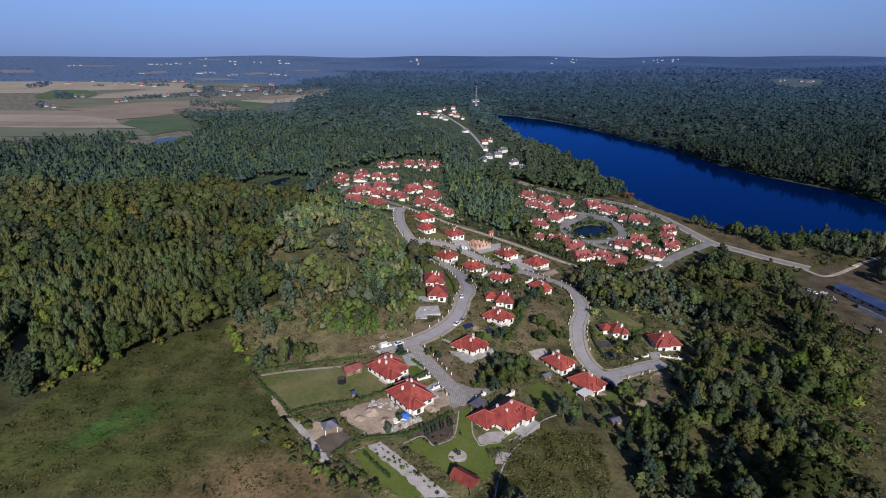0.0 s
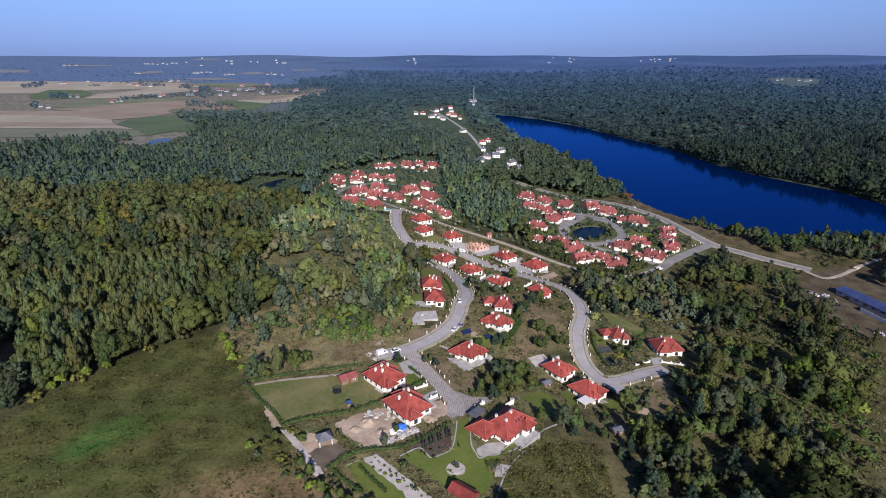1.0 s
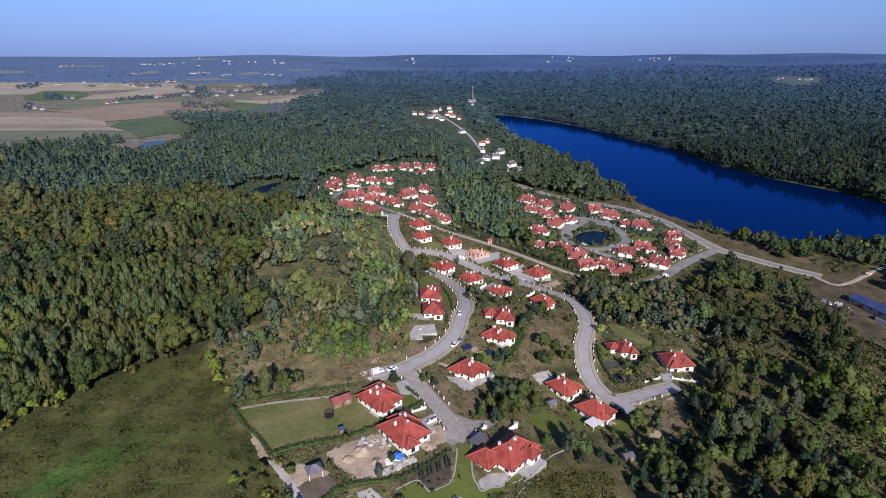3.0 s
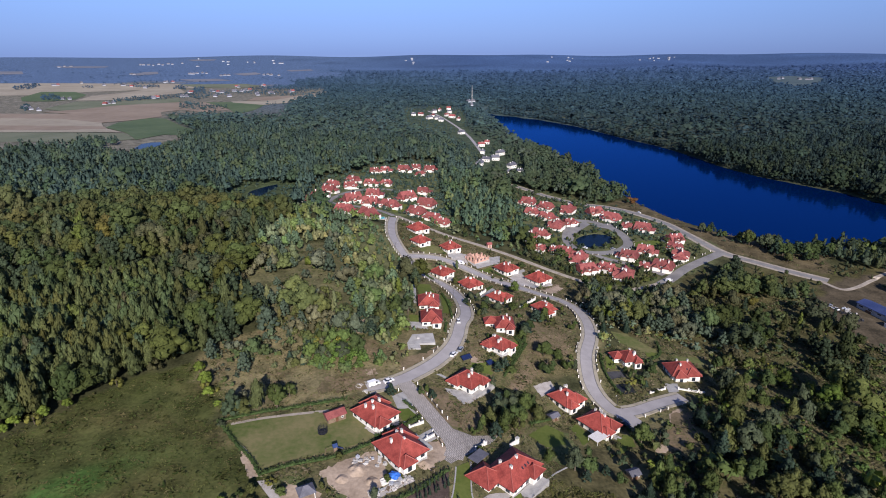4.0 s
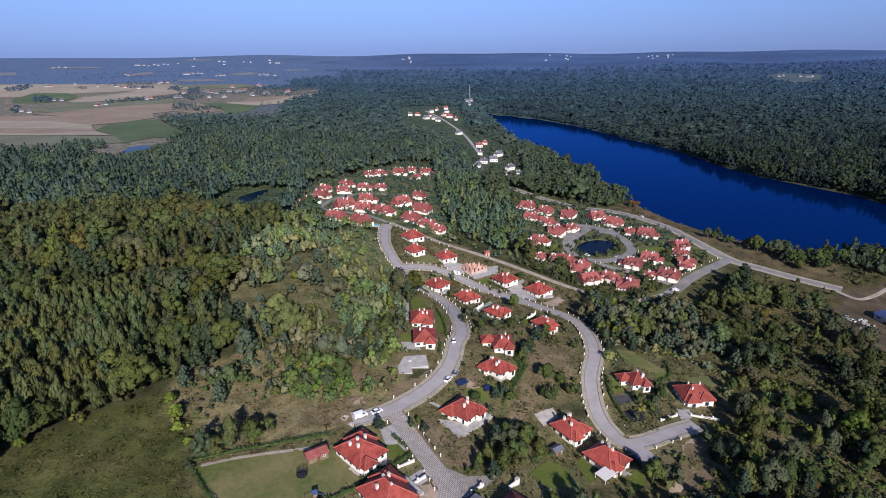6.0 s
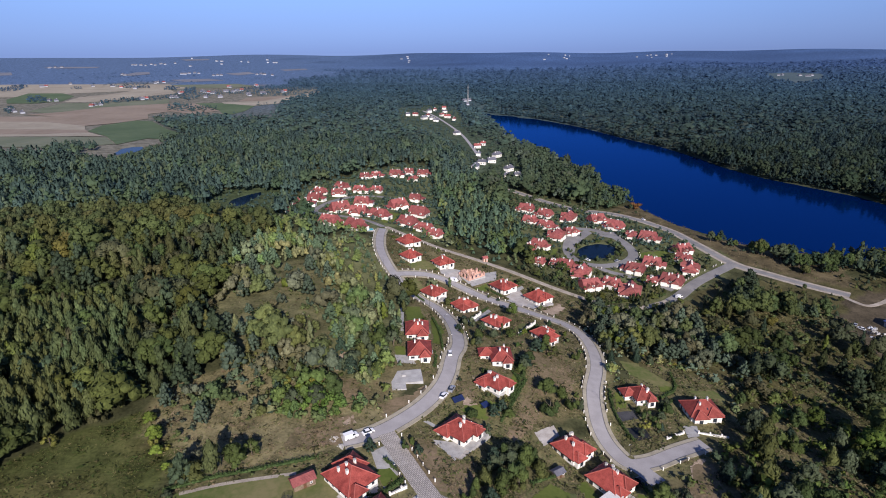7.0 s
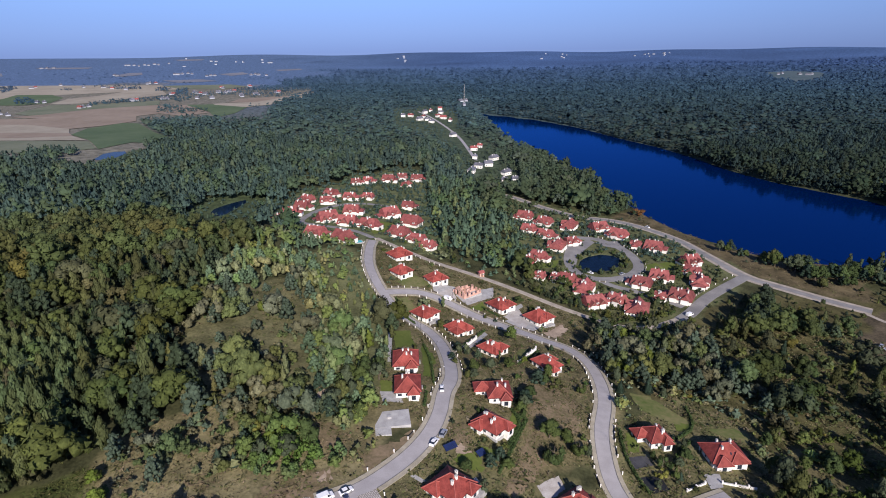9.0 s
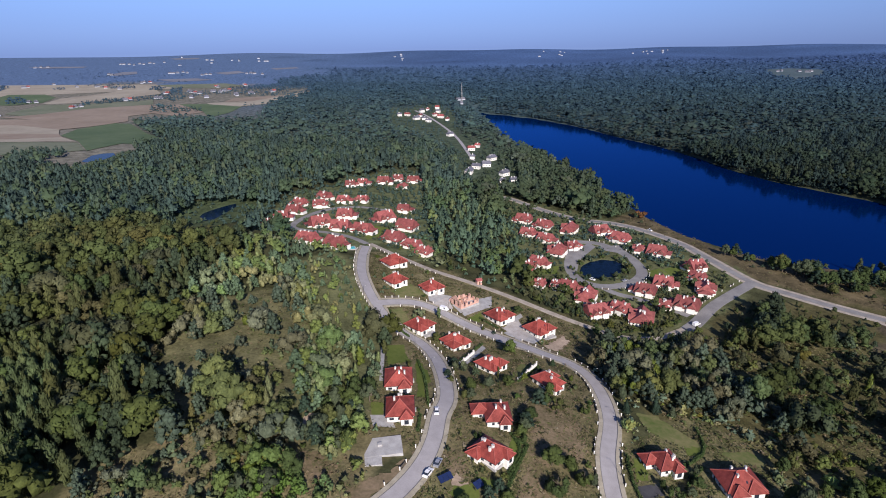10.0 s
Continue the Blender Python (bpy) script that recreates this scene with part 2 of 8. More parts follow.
PATCHES.append(('dry_lawn', [(89.5, 280.6), (98.1, 278.7), (105.3, 267.7), (109.3, 261.2), (98.6, 259.7), (90.1, 269.6)]))
PATCHES.append(('lawn', [(49.9, 200.3), (53.7, 202.9), (56.4, 192.9), (52.2, 188.7)]))
PATCHES.append(('lawn', [(66.6, 195.7), (71.4, 197.6), (72.1, 190.8), (65.3, 185.7)]))
PATCHES.append(('dry_lawn', [(111.7, 258.9), (124.9, 261.1), (129.6, 257.2), (124.5, 251.0), (116.8, 255.4)]))
PATCHES.append(('lawn', [(22.5, 237.1), (28.8, 237.0), (32.0, 233.2), (24.6, 231.0)]))
PATCHES.append(('lawn', [(36.1, 256.5), (39.8, 254.4), (36.0, 246.2), (33.8, 247.0)]))
PATCHES.append(('lawn', [(160.1, 447.4), (185.5, 459.9), (187.0, 449.6), (169.0, 439.9), (156.3, 437.6)]))
PATCHES.append(('lawn', [(77.8, 440.5), (99.0, 457.0), (93.1, 439.7), (78.3, 432.7)]))
PATCHES.append(('soil', [(-49.7, 151.8), (-43.3, 156.7), (-34.9, 152.9), (-29.4, 147.6), (-35.3, 140.0), (-40.0, 141.7)]))
PATCHES.append(('soil', [(-36.5, 162.0), (-29.4, 167.5), (-19.6, 171.8), (-14.6, 160.4), (-19.6, 151.0), (-25.1, 150.1), (-31.6, 156.0)]))
PATCHES.append(('mulch', [(-10.2, 151.7), (3.3, 166.3), (3.5, 153.1), (-2.6, 147.4), (-8.2, 149.1)]))
PATCHES.append(('soil', [(-5.1, 175.3), (1.3, 180.3), (3.4, 171.0), (-2.8, 165.5)]))
PATCHES.append(('gravel', [(-24.5, 145.5), (-20.5, 147.7), (-10.5, 138.2), (-1.5, 130.4), (2.7, 126.3), (-5.2, 125.7), (-12.4, 131.9)]))
PATCHES.append(('gravel', [(7.8, 143.3), (7.5, 142.1), (6.6, 141.0), (5.3, 140.4), (4.0, 140.3), (2.8, 140.6), (1.9, 141.5), (1.7, 142.7), (2.0, 143.9), (2.8, 145.0), (4.1, 145.7), (5.5, 145.8), (6.7, 145.4), (7.6, 144.5)]))
PATCHES.append(('gravel', [(-49.4, 152.7), (-47.4, 154.0), (-35.3, 138.5), (-37.6, 136.9)]))
PATCHES.append(('gravel', [(11.7, 152.7), (14.8, 156.2), (23.8, 158.0), (21.1, 151.4), (12.3, 147.3)]))
PATCHES.append(('gravel', [(15.3, 143.8), (17.9, 147.3), (21.9, 146.6), (19.1, 141.3), (15.8, 140.9)]))
PATCHES.append(('gravel', [(39.9, 224.0), (48.1, 229.6), (49.5, 224.7), (42.4, 217.6)]))
PATCHES.append(('cobble', [(-2.2, 194.0), (5.2, 186.5), (11.9, 183.7), (21.2, 186.2), (18.8, 181.5), (10.8, 174.1), (4.1, 167.9), (2.0, 169.7), (2.5, 178.5), (-2.5, 188.4)]))
PATCHES.append(('paving', [(-17.4, 203.3), (-12.4, 207.5), (-7.6, 194.2), (-11.8, 187.3)]))
PATCHES.append(('paving', [(-7.1, 180.3), (-0.6, 187.1), (2.3, 182.9), (-4.2, 176.3)]))
PATCHES.append(('paving', [(-22.5, 184.9), (-15.1, 176.8), (-9.8, 180.0), (-14.1, 187.1)]))
PATCHES.append(('paving', [(2.6, 211.8), (9.8, 202.6), (22.0, 220.5), (20.0, 223.6), (10.2, 211.8)]))
PATCHES.append(('paving', [(-13.9, 263.1), (-6.9, 263.7), (-4.5, 256.7), (-12.3, 257.0)]))
PATCHES.append(('paving', [(19.7, 374.8), (43.6, 390.9), (42.1, 376.3), (24.0, 366.6)]))
PATCHES.append(('paving', [(44.9, 348.2), (63.9, 363.8), (65.0, 345.5), (57.4, 335.8)]))
PATCHES.append(('paving', [(5.6, 387.7), (20.1, 384.8), (16.5, 371.0), (7.2, 374.8)]))
EDGINGS = []
EDGINGS.append([(-12.9, 147.1), (-9.7, 149.8), (-6.6, 151.2), (-4.4, 148.6), (-2.9, 147.1), (0.2, 148.8), (3.0, 151.0), (4.3, 154.6), (5.2, 160.9), (5.7, 166.7)])
EDGINGS.append([(10.6, 169.8), (10.1, 155.7), (11.5, 150.7), (12.5, 148.6), (15.3, 150.2), (18.8, 151.3), (22.6, 156.1), (33.0, 166.0)])
EDGINGS.append([(-29.1, 142.1), (-24.3, 144.5), (-19.4, 140.3), (-14.5, 135.4), (-8.2, 129.2), (-5.9, 125.7)])
EDGINGS.append([(-22.9, 139.8), (-18.0, 135.4), (-14.2, 131.6)])
EDGINGS.append([(22.3, 153.1), (28.8, 158.2), (36.5, 168.1), (43.0, 174.1)])
EDGINGS.append([(15.2, 127.4), (17.8, 136.8), (22.6, 147.5), (29.5, 156.1)])
LAWN_PATH = [(-70.6, 183.6), (-59.1, 188.1), (-39.1, 192.8)]
HEDGES = []
HEDGES.append([(32.3, 237.6), (40.6, 252.1), (37.1, 255.2)])
HEDGES.append([(-75.0, 184.4), (-65.9, 173.9), (-58.5, 166.4), (-53.2, 159.1)])
HEDGES.append([(-52.8, 159.8), (-44.9, 164.0), (-35.4, 167.1), (-27.8, 171.1), (-19.0, 177.5)])
HEDGES.append([(-34.4, 140.0), (-30.0, 145.7), (-23.1, 148.9), (-13.0, 151.0), (-4.6, 156.6), (3.3, 164.6)])
HEDGES.append([(-75.0, 184.4), (-64.1, 189.9), (-51.4, 193.9), (-33.9, 199.8)])
HEDGES.append([(-21.7, 186.5), (-13.8, 184.1), (-6.5, 191.1)])
HEDGES.append([(36.3, 258.0), (38.1, 250.2), (32.8, 239.9)])
HEDGES.append([(88.5, 245.4), (106.5, 258.0), (111.0, 273.1)])
HEDGES.append([(112.4, 363.1), (130.2, 368.6), (151.0, 375.9)])
DARK_TREES = [(-31.6, 134.5), (-28.9, 130.2), (-24.3, 131.4), (-20.1, 126.5), (-34.9, 132.0), (-32.0, 127.2), (-39.2, 138.0), (-42.7, 141.5), (-26.2, 127.0)]
LIME_BUSHES = [(-141.6, 167.9), (-139.5, 174.1), (-138.2, 177.7), (-132.5, 178.5), (-131.7, 182.2), (-127.6, 187.8), (-118.4, 201.6), (-93.6, 214.4), (-84.3, 199.5), (-87.0, 204.0)]
BARE_SLOPE = [(-67, 193), (-71, 214), (-47, 222), (-25, 227), (-23, 205), (-34, 197)]
WOOD_GLADE = [(-169.5, 187.0), (-180.0, 207.4), (-177.5, 219.0), (-166.0, 213.5), (-158.5, 194.0), (-157.0, 177.0)]
EDGE_BUSHES = [(-60.7, 148.0), (-56.6, 149.8), (-52.5, 148.1), (-49.1, 143.6), (-56.8, 144.3), (-46.1, 141.2), (-78.8, 193.7), (-74.1, 189.8), (-88.2, 211.2), (-82.9, 202.4), (-93.4, 215.4), (-73.1, 182.1), (-38.1, 132.7), (-53.5, 152.1), (-45.1, 152.1), (-49.0, 156.3)]
SCRAP = [(246.3, 337.3), (246.5, 332.9), (247.5, 328.6), (247.3, 322.6), (253.5, 326.3), (251.8, 319.5), (253.6, 335.0), (253.9, 331.5), (249.3, 285.5), (250.0, 282.0)]
PATCHES.append(('dry_lawn', [(-14.6, 379.8), (-3.5, 394.2), (5.5, 382.7), (-8.2, 373.5)]))
PATCHES.append(('paving', [(20.2, 309.9), (32.9, 333.5), (34.3, 330.3), (21.5, 305.7)]))
PATCHES.append(('gravel', [(9.2, 373.6), (17.7, 384.1), (20.2, 370.6), (12.7, 367.3)]))
PATCHES.append(('gravel', [(45.0, 354.1), (55.6, 364.9), (58.0, 345.8), (53.9, 339.3)]))
PATCHES.append(('paving', [(24.9, 366.6), (37.0, 377.0), (37.3, 373.1), (26.0, 363.8)]))
PATCHES.append(('paving', [(47.6, 360.2), (58.0, 373.1), (58.7, 369.2), (48.2, 355.8)]))
PATCHES.append(('paving', [(-14.8, 317.8), (-13.1, 319.0), (-11.1, 286.9), (-12.7, 286.4)]))
PATCHES.append(('dry_lawn', [(-12.9, 359.9), (-7.4, 363.8), (0.5, 342.6), (8.5, 341.9), (0.5, 337.2), (-9.4, 348.6)]))
PATCHES.append(('lawn', [(2.0, 294.5), (4.5, 297.2), (5.7, 276.2), (2.9, 276.8)]))
PATCHES.append(('lawn', [(-14.3, 271.1), (-9.8, 270.9), (-9.4, 261.2), (-13.3, 261.6)]))
PATCHES.append(('dry_lawn', [(46.8, 313.1), (53.1, 313.0), (49.0, 300.7), (44.1, 294.8)]))
PATCHES.append(('lawn', [(27.0, 360.7), (35.1, 369.6), (36.7, 361.3), (31.6, 357.4)]))
PATCHES.append(('lawn', [(-15.1, 195.2), (-10.5, 196.2), (-6.4, 190.4), (-12.0, 188.3)]))
PATCHES.append(('lawn', [(13.0, 230.0), (17.0, 232.2), (23.7, 227.7), (22.3, 225.9), (16.6, 226.5)]))
PATCHES.append(('gravel', [(-25.5, 183.5), (-24.5, 185.0), (-20.3, 183.8), (-14.7, 190.1), (-13.2, 187.2), (-20.5, 179.6)]))
PATCHES.append(('paving', [(-0.8, 220.9), (0.6, 221.8), (4.3, 219.4), (2.8, 218.5)]))
PATCHES.append(('gravel', [(2.8, 210.1), (4.2, 211.6), (10.1, 207.7), (14.8, 209.4), (15.4, 207.9), (11.6, 203.5)]))
PATCHES.append(('soil', [(13.3, 235.8), (16.6, 238.5), (19.4, 232.7), (15.4, 231.1)]))
PATCHES.append(('dark_sheet', [(76.4, 231.1), (84.0, 232.3), (84.5, 225.7), (78.6, 224.2)]))
PATCHES.append(('asphalt_patch', [(75.1, 240.1), (82.6, 241.7), (83.5, 236.9), (76.4, 234.9)]))
PATCHES.append(('lawn', [(78.8, 252.8), (82.5, 254.2), (81.1, 243.4), (76.0, 241.9)]))
PATCHES.append(('weeds_green', [(34.0, 178.0), (41.0, 193.0), (48.0, 195.5), (50.0, 184.0), (46.0, 173.5)]))
PATCHES.append(('lawn', [(32.4, 190.0), (40.8, 199.1), (46.9, 195.7), (45.8, 187.8), (37.7, 183.7)]))
PATCHES.append(('lawn', [(69.3, 198.1), (72.7, 197.1), (72.2, 191.2), (65.7, 185.8)]))
PATCHES.append(('soil', [(91.9, 210.6), (98.7, 213.9), (94.2, 202.9), (90.2, 203.2)]))
PATCHES.append(('soil', [(78.3, 190.6), (83.8, 191.0), (82.7, 186.9), (77.8, 186.1)]))
PATCHES.append(('paving', [(99.4, 233.0), (105.2, 233.4), (103.1, 226.7), (98.4, 225.8)]))
PATCHES.append(('lawn', [(101.3, 261.7), (108.9, 262.3), (106.5, 257.5), (100.2, 256.4)]))
PATCHES.append(('soil', [(-36.0, 261.9), (-32.4, 263.1), (-31.3, 259.1), (-35.2, 247.7), (-38.1, 251.0)]))
PATCHES.append(('weeds', [(-37.6, 244.2), (-29.9, 243.3), (-24.1, 239.8), (-24.5, 231.1), (-28.4, 229.7), (-33.9, 236.6)]))
PATCHES.append(('soil', [(-29.9, 220.7), (-25.5, 222.0), (-24.0, 217.8), (-28.5, 217.1)]))
PATCHES.append(('weeds', [(-17.4, 226.9), (3.6, 246.1), (4.6, 243.5), (-14.4, 221.6)]))
PATCHES.append(('weeds', [(37.9, 239.9), (44.5, 245.5), (44.1, 233.2), (33.1, 217.6), (28.1, 219.6)]))
PATCHES.append(('weeds', [(49.0, 279.8), (56.2, 283.6), (52.3, 256.9), (39.6, 226.6), (31.0, 218.9), (39.9, 244.2)]))
PATCHES.append(('weeds', [(-7.7, 206.6), (0.6, 213.9), (4.8, 204.2), (15.0, 202.1), (16.1, 190.3), (9.5, 185.8), (1.3, 191.5)]))
PATCHES.append(('weeds', [(18.3, 332.6), (29.2, 342.6), (33.1, 335.2), (20.3, 310.8)]))
PATCHES.append(('weeds', [(67.7, 356.7), (78.8, 351.5), (72.8, 324.7), (66.0, 332.3)]))
PATCHES.append(('pond_yard', [(102.9, 459.3), (133.5, 508.6), (137.0, 498.4), (115.9, 467.6), (106.0, 438.3), (112.3, 428.2), (100.4, 434.1)]))
PATCHES.append(('pond_yard', [(137.0, 498.4), (156.9, 503.0), (157.2, 473.6), (154.6, 480.5), (141.9, 488.8)]))
PATCHES.append(('weeds', [(-44.7, 212.4), (-37.1, 217.5), (-28.2, 221.9), (-24.2, 219.1), (-25.8, 213.4), (-27.6, 206.3), (-39.0, 204.6), (-46.8, 202.7)]))
PATCHES.append(('soil', [(-63.5, 172.5), (-58.0, 165.6), (-53.2, 159.0), (-55.5, 157.5), (-60.2, 164.6)]))
PATCHES.append(('dark_soil', [(-42.7, 145.4), (-39.0, 149.9), (-33.4, 151.7), (-29.5, 148.3), (-33.2, 143.1), (-36.0, 139.1)]))
PATCHES.append(('weeds_green', [(-31.0, 157.5), (-26.5, 160.0), (-24.0, 153.5), (-27.5, 149.5)]))
PATCHES.append(('weeds_green', [(-49.5, 157.0), (-41.0, 160.5), (-38.5, 156.0), (-44.0, 151.5)]))
PATCHES.append(('weeds', [(11.6, 244.6), (16.5, 248.5), (19.8, 247.6), (18.5, 236.7), (14.4, 237.2), (12.0, 239.6)]))
PATCHES.append(('lawn', [(14.2, 232.5), (22.3, 234.6), (22.6, 229.2), (14.8, 228.6)]))
PATCHES.append(('lawn', [(3.0, 301.8), (6.4, 300.5), (8.0, 289.6), (3.8, 284.8)]))
PATCHES.append(('lawn', [(-12.5, 318.1), (-4.7, 317.5), (-1.2, 308.1), (-10.5, 301.0)]))
PATCHES.append(('soil', [(63.9, 335.7), (77.1, 352.1), (79.4, 346.0), (68.8, 329.8)]))
PATCHES.append(('weeds', [(48.3, 271.4), (63.2, 279.6), (63.5, 259.8), (59.4, 250.1), (48.4, 250.3)]))
PATCHES.append(('rubble_strip', [(-20.3, 152.4), (-17.2, 155.5), (-13.1, 158.0), (-8.3, 161.3), (-6.8, 159.3), (-12.4, 155.5), (-16.9, 152.0)]))
PATCHES.append(('rubble_strip', [(-53.5, 157.1), (-50.0, 157.8), (-43.3, 149.7), (-36.6, 139.4), (-38.5, 137.6), (-45.6, 148.1)]))
PATCHES.append(('weeds', [(86.5, 200.7), (100.4, 205.2), (93.9, 189.9), (83.4, 187.2)]))
PATCHES.append(('weeds', [(92.7, 210.6), (101.6, 211.3), (98.5, 201.6), (89.5, 199.9)]))
ROADSIDE_TREES = [(10.6, 335.0, 6, 5.5), (18.0, 308.1, 5, 6), (23.4, 284.5, 6.5, 8), (31.4, 288.2, 6, 7), (39.6, 291.5, 5.5, 7), (50.5, 280.3, 7.5, 8), (42.3, 264.1, 7, 8), (39.7, 258.4, 5, 6), (53.1, 279.0, 6, 5), (14.1, 340.9, 3, 3), (2.7, 342.3, 2.5, 3.5), (21.1, 278.7, 4, 5), (15.0, 297.6, 3.5, 4), (16.1, 291.3, 3, 4), (34.6, 350.7, 2.5, 3), (40.1, 347.1, 2.2, 3), (4.2, 379.1, 2.5, 3)]
LANE_TREES = [(22.4, 200.8, 8, 9), (26.4, 205.4, 7.5, 8), (28.3, 198.1, 8, 9), (18.9, 192.1, 7, 8), (23.9, 190.3, 8, 9), (16.1, 189.8, 5, 6), (20.1, 185.1, 6, 7), (-6.3, 206.2, 3.5, 4), (-2.1, 204.6, 3.5, 4.5), (-4.3, 208.3, 3, 4), (14.6, 186.9, 4, 5), (12.6, 185.4, 3, 4), (25.4, 229.4, 5, 6), (28.9, 232.7, 5, 6)]
PLOT_TREES = [(47.6, 234.6, 8.5, 9.5), (57.6, 239.7, 6.5, 7), (61.2, 239.2, 5, 5.5), (22.6, 201.9, 8, 9), (28.0, 207.0, 8, 9), (32.4, 202.7, 8, 9), (36.5, 206.2, 7, 8), (24.3, 193.6, 7, 8), (29.6, 193.0, 6, 7), (85.9, 235.4, 5.5, 5), (88.3, 230.9, 4.5, 4), (98.2, 246.5, 4, 4.5), (81.2, 226.3, 4, 4), (76.5, 248.1, 2.5, 3), (79.7, 244.4, 2.5, 3), (83.9, 239.3, 4, 4), (48.0, 168.6, 4, 5), (55.8, 173.4, 3.5, 4.5), (59.0, 168.8, 4.5, 5)]
HEDGES += [[(-24.9, 141.4), (-19.8, 135.8), (-16.0, 131.9)], [(-32.5, 139.2), (-27.4, 134.8), (-22.6, 131.2)], [(-20.9, 178.5), (-13.0, 184.3), (-6.4, 190.8)], [(88.5, 234.9), (95.3, 243.1), (102.7, 250.2)], [(72.2, 203.7), (73.4, 195.4), (74.1, 189.1)], [(34.3, 197.1), (40.5, 201.2), (46.8, 204.4)], [(20.3, 310.8), (26.6, 323.9), (33.0, 334.5)], [(-13.8, 358.8), (-9.8, 344.0), (-2.9, 334.6)], [(2.1, 308.8), (5.4, 291.0), (6.9, 270.9)], [(4.1, 264.3), (3.2, 255.3)], [(76.9, 254.0), (74.9, 242.4), (75.6, 231.1), (77.3, 223.9)], [(-8.5, 195.4), (-12.8, 200.3)], [(34.4, 362.2), (43.0, 352.2)], [(44.6, 295.0), (56.2, 312.2)], [(34.1, 238.4), (41.4, 253.4)], [(27.8, 226.4), (34.1, 238.4)]]
GARDEN_WALLS = [[(20.3, 310.4), (28.0, 320.8)], [(44.6, 296.9), (55.0, 309.4)], [(-9.9, 184.9), (-5.0, 188.2)], [(-6.5, 176.4), (-1.2, 181.3)], [(90.1, 225.0), (98.0, 228.4)], [(103.6, 228.5), (113.7, 225.6)], [(12.6, 176.4), (16.5, 179.9)]]
WEED_GARDEN = [(33.0, 168.0), (50.0, 164.0), (54.0, 186.0), (36.0, 190.0)]
RUBBLY = [[(78.7, 201.2), (105.5, 217.2), (139.2, 226.7), (127.0, 197.5), (97.9, 177.8), (78.7, 175.0)], [(125.8, 247.1), (144.4, 250.1), (155.3, 216.6), (134.3, 202.8), (122.2, 229.6)]]
BANK_TREES = [(232.7, 475.6, 7), (241.8, 465.3, 5.5), (248.6, 452.2, 8), (252.1, 445.1, 9), (257.4, 438.3, 10), (264.2, 439.4, 8), (267.1, 431.3, 9), (264.5, 419.6, 9), (279.7, 424.5, 8), (282.0, 418.6, 8), (295.7, 426.5, 9), (297.8, 420.5, 8), (306.2, 422.9, 7), (263.9, 411.2, 6), (278.6, 410.4, 6)]
HAMLETS = [(-1967, 3034), (-1971, 3085), (-1941, 3093), (-1372, 2606), (-1331, 2550), (-1706, 3349), (-1691, 3351), (-1661, 3354), (-1618, 3318), (-1628, 3406), (-1588, 3367), (-1599, 3461), (-1558, 3422), (-1541, 3517), (-1092, 2561), (-1077, 2559), (-1073, 2591), (-1061, 2621), (-1030, 2587), (-924, 2475), (-917, 2501), (-901, 2503), (-765, 2549), (-756, 2579), (-734, 2551), (-691, 2521), (1238, 2099), (1263, 2120), (1299, 2076), (1310, 2045), (1333, 2063)]

STAND_BIRCH = [(-158, 174), (-143, 170), (-129, 194), (-105, 223), (-118, 262), (-155, 297), (-188, 289), (-206, 259), (-204, 234)]
STAND_BEECH = [(-274, 327), (-241, 343), (-197, 358), (-142, 374), (-111, 407), (-120, 450), (-147, 500), (-171, 482), (-236, 471), (-317, 460), (-364, 447)]
ROAD_BANK_WOOD = [(-56, 442), (-34, 397), (-16, 326), (-10, 247), (-13, 225), (-24, 223), (-34, 250), (-44, 280), (-56, 341), (-74, 395)]
PINE_BELT = [(0, 676), (71, 677), (76, 494), (61, 406), (34, 393), (10, 484)]
FAR_SHORE = [(1065, 380), (740, 420), (530, 490), (465, 557), (430, 665), (390, 776), (372, 951), (340, 1054), (302, 1209), (240, 1352), (182, 1429), (60, 2600), (0, 4800)]


def inside(px, py, poly):
    """Which of the points lie within a closed outline."""
    hit = np.zeros(np.shape(px), bool)
    for (ax, ay), (bx, by) in zip(poly, poly[1:] + poly[:1]):
        cross = (ay > py) != (by > py)
        hit ^= cross & (px < (bx - ax) * (py - ay) / (by - ay + 1e-12) + ax)
    return hit


def edge_distance(px, py, line):
    """How far the points lie from a chain of segments."""
    best = np.full(np.shape(px), 1e9)
    for (ax, ay), (bx, by) in zip(line, line[1:]):
        ux, uy = bx - ax, by - ay
        k = np.clip(((px - ax) * ux + (py - ay) * uy) / (ux * ux + uy * uy + 1e-9), 0, 1)
        best = np.minimum(best, np.hypot(px - ax - k * ux, py - ay - k * uy))
    return best


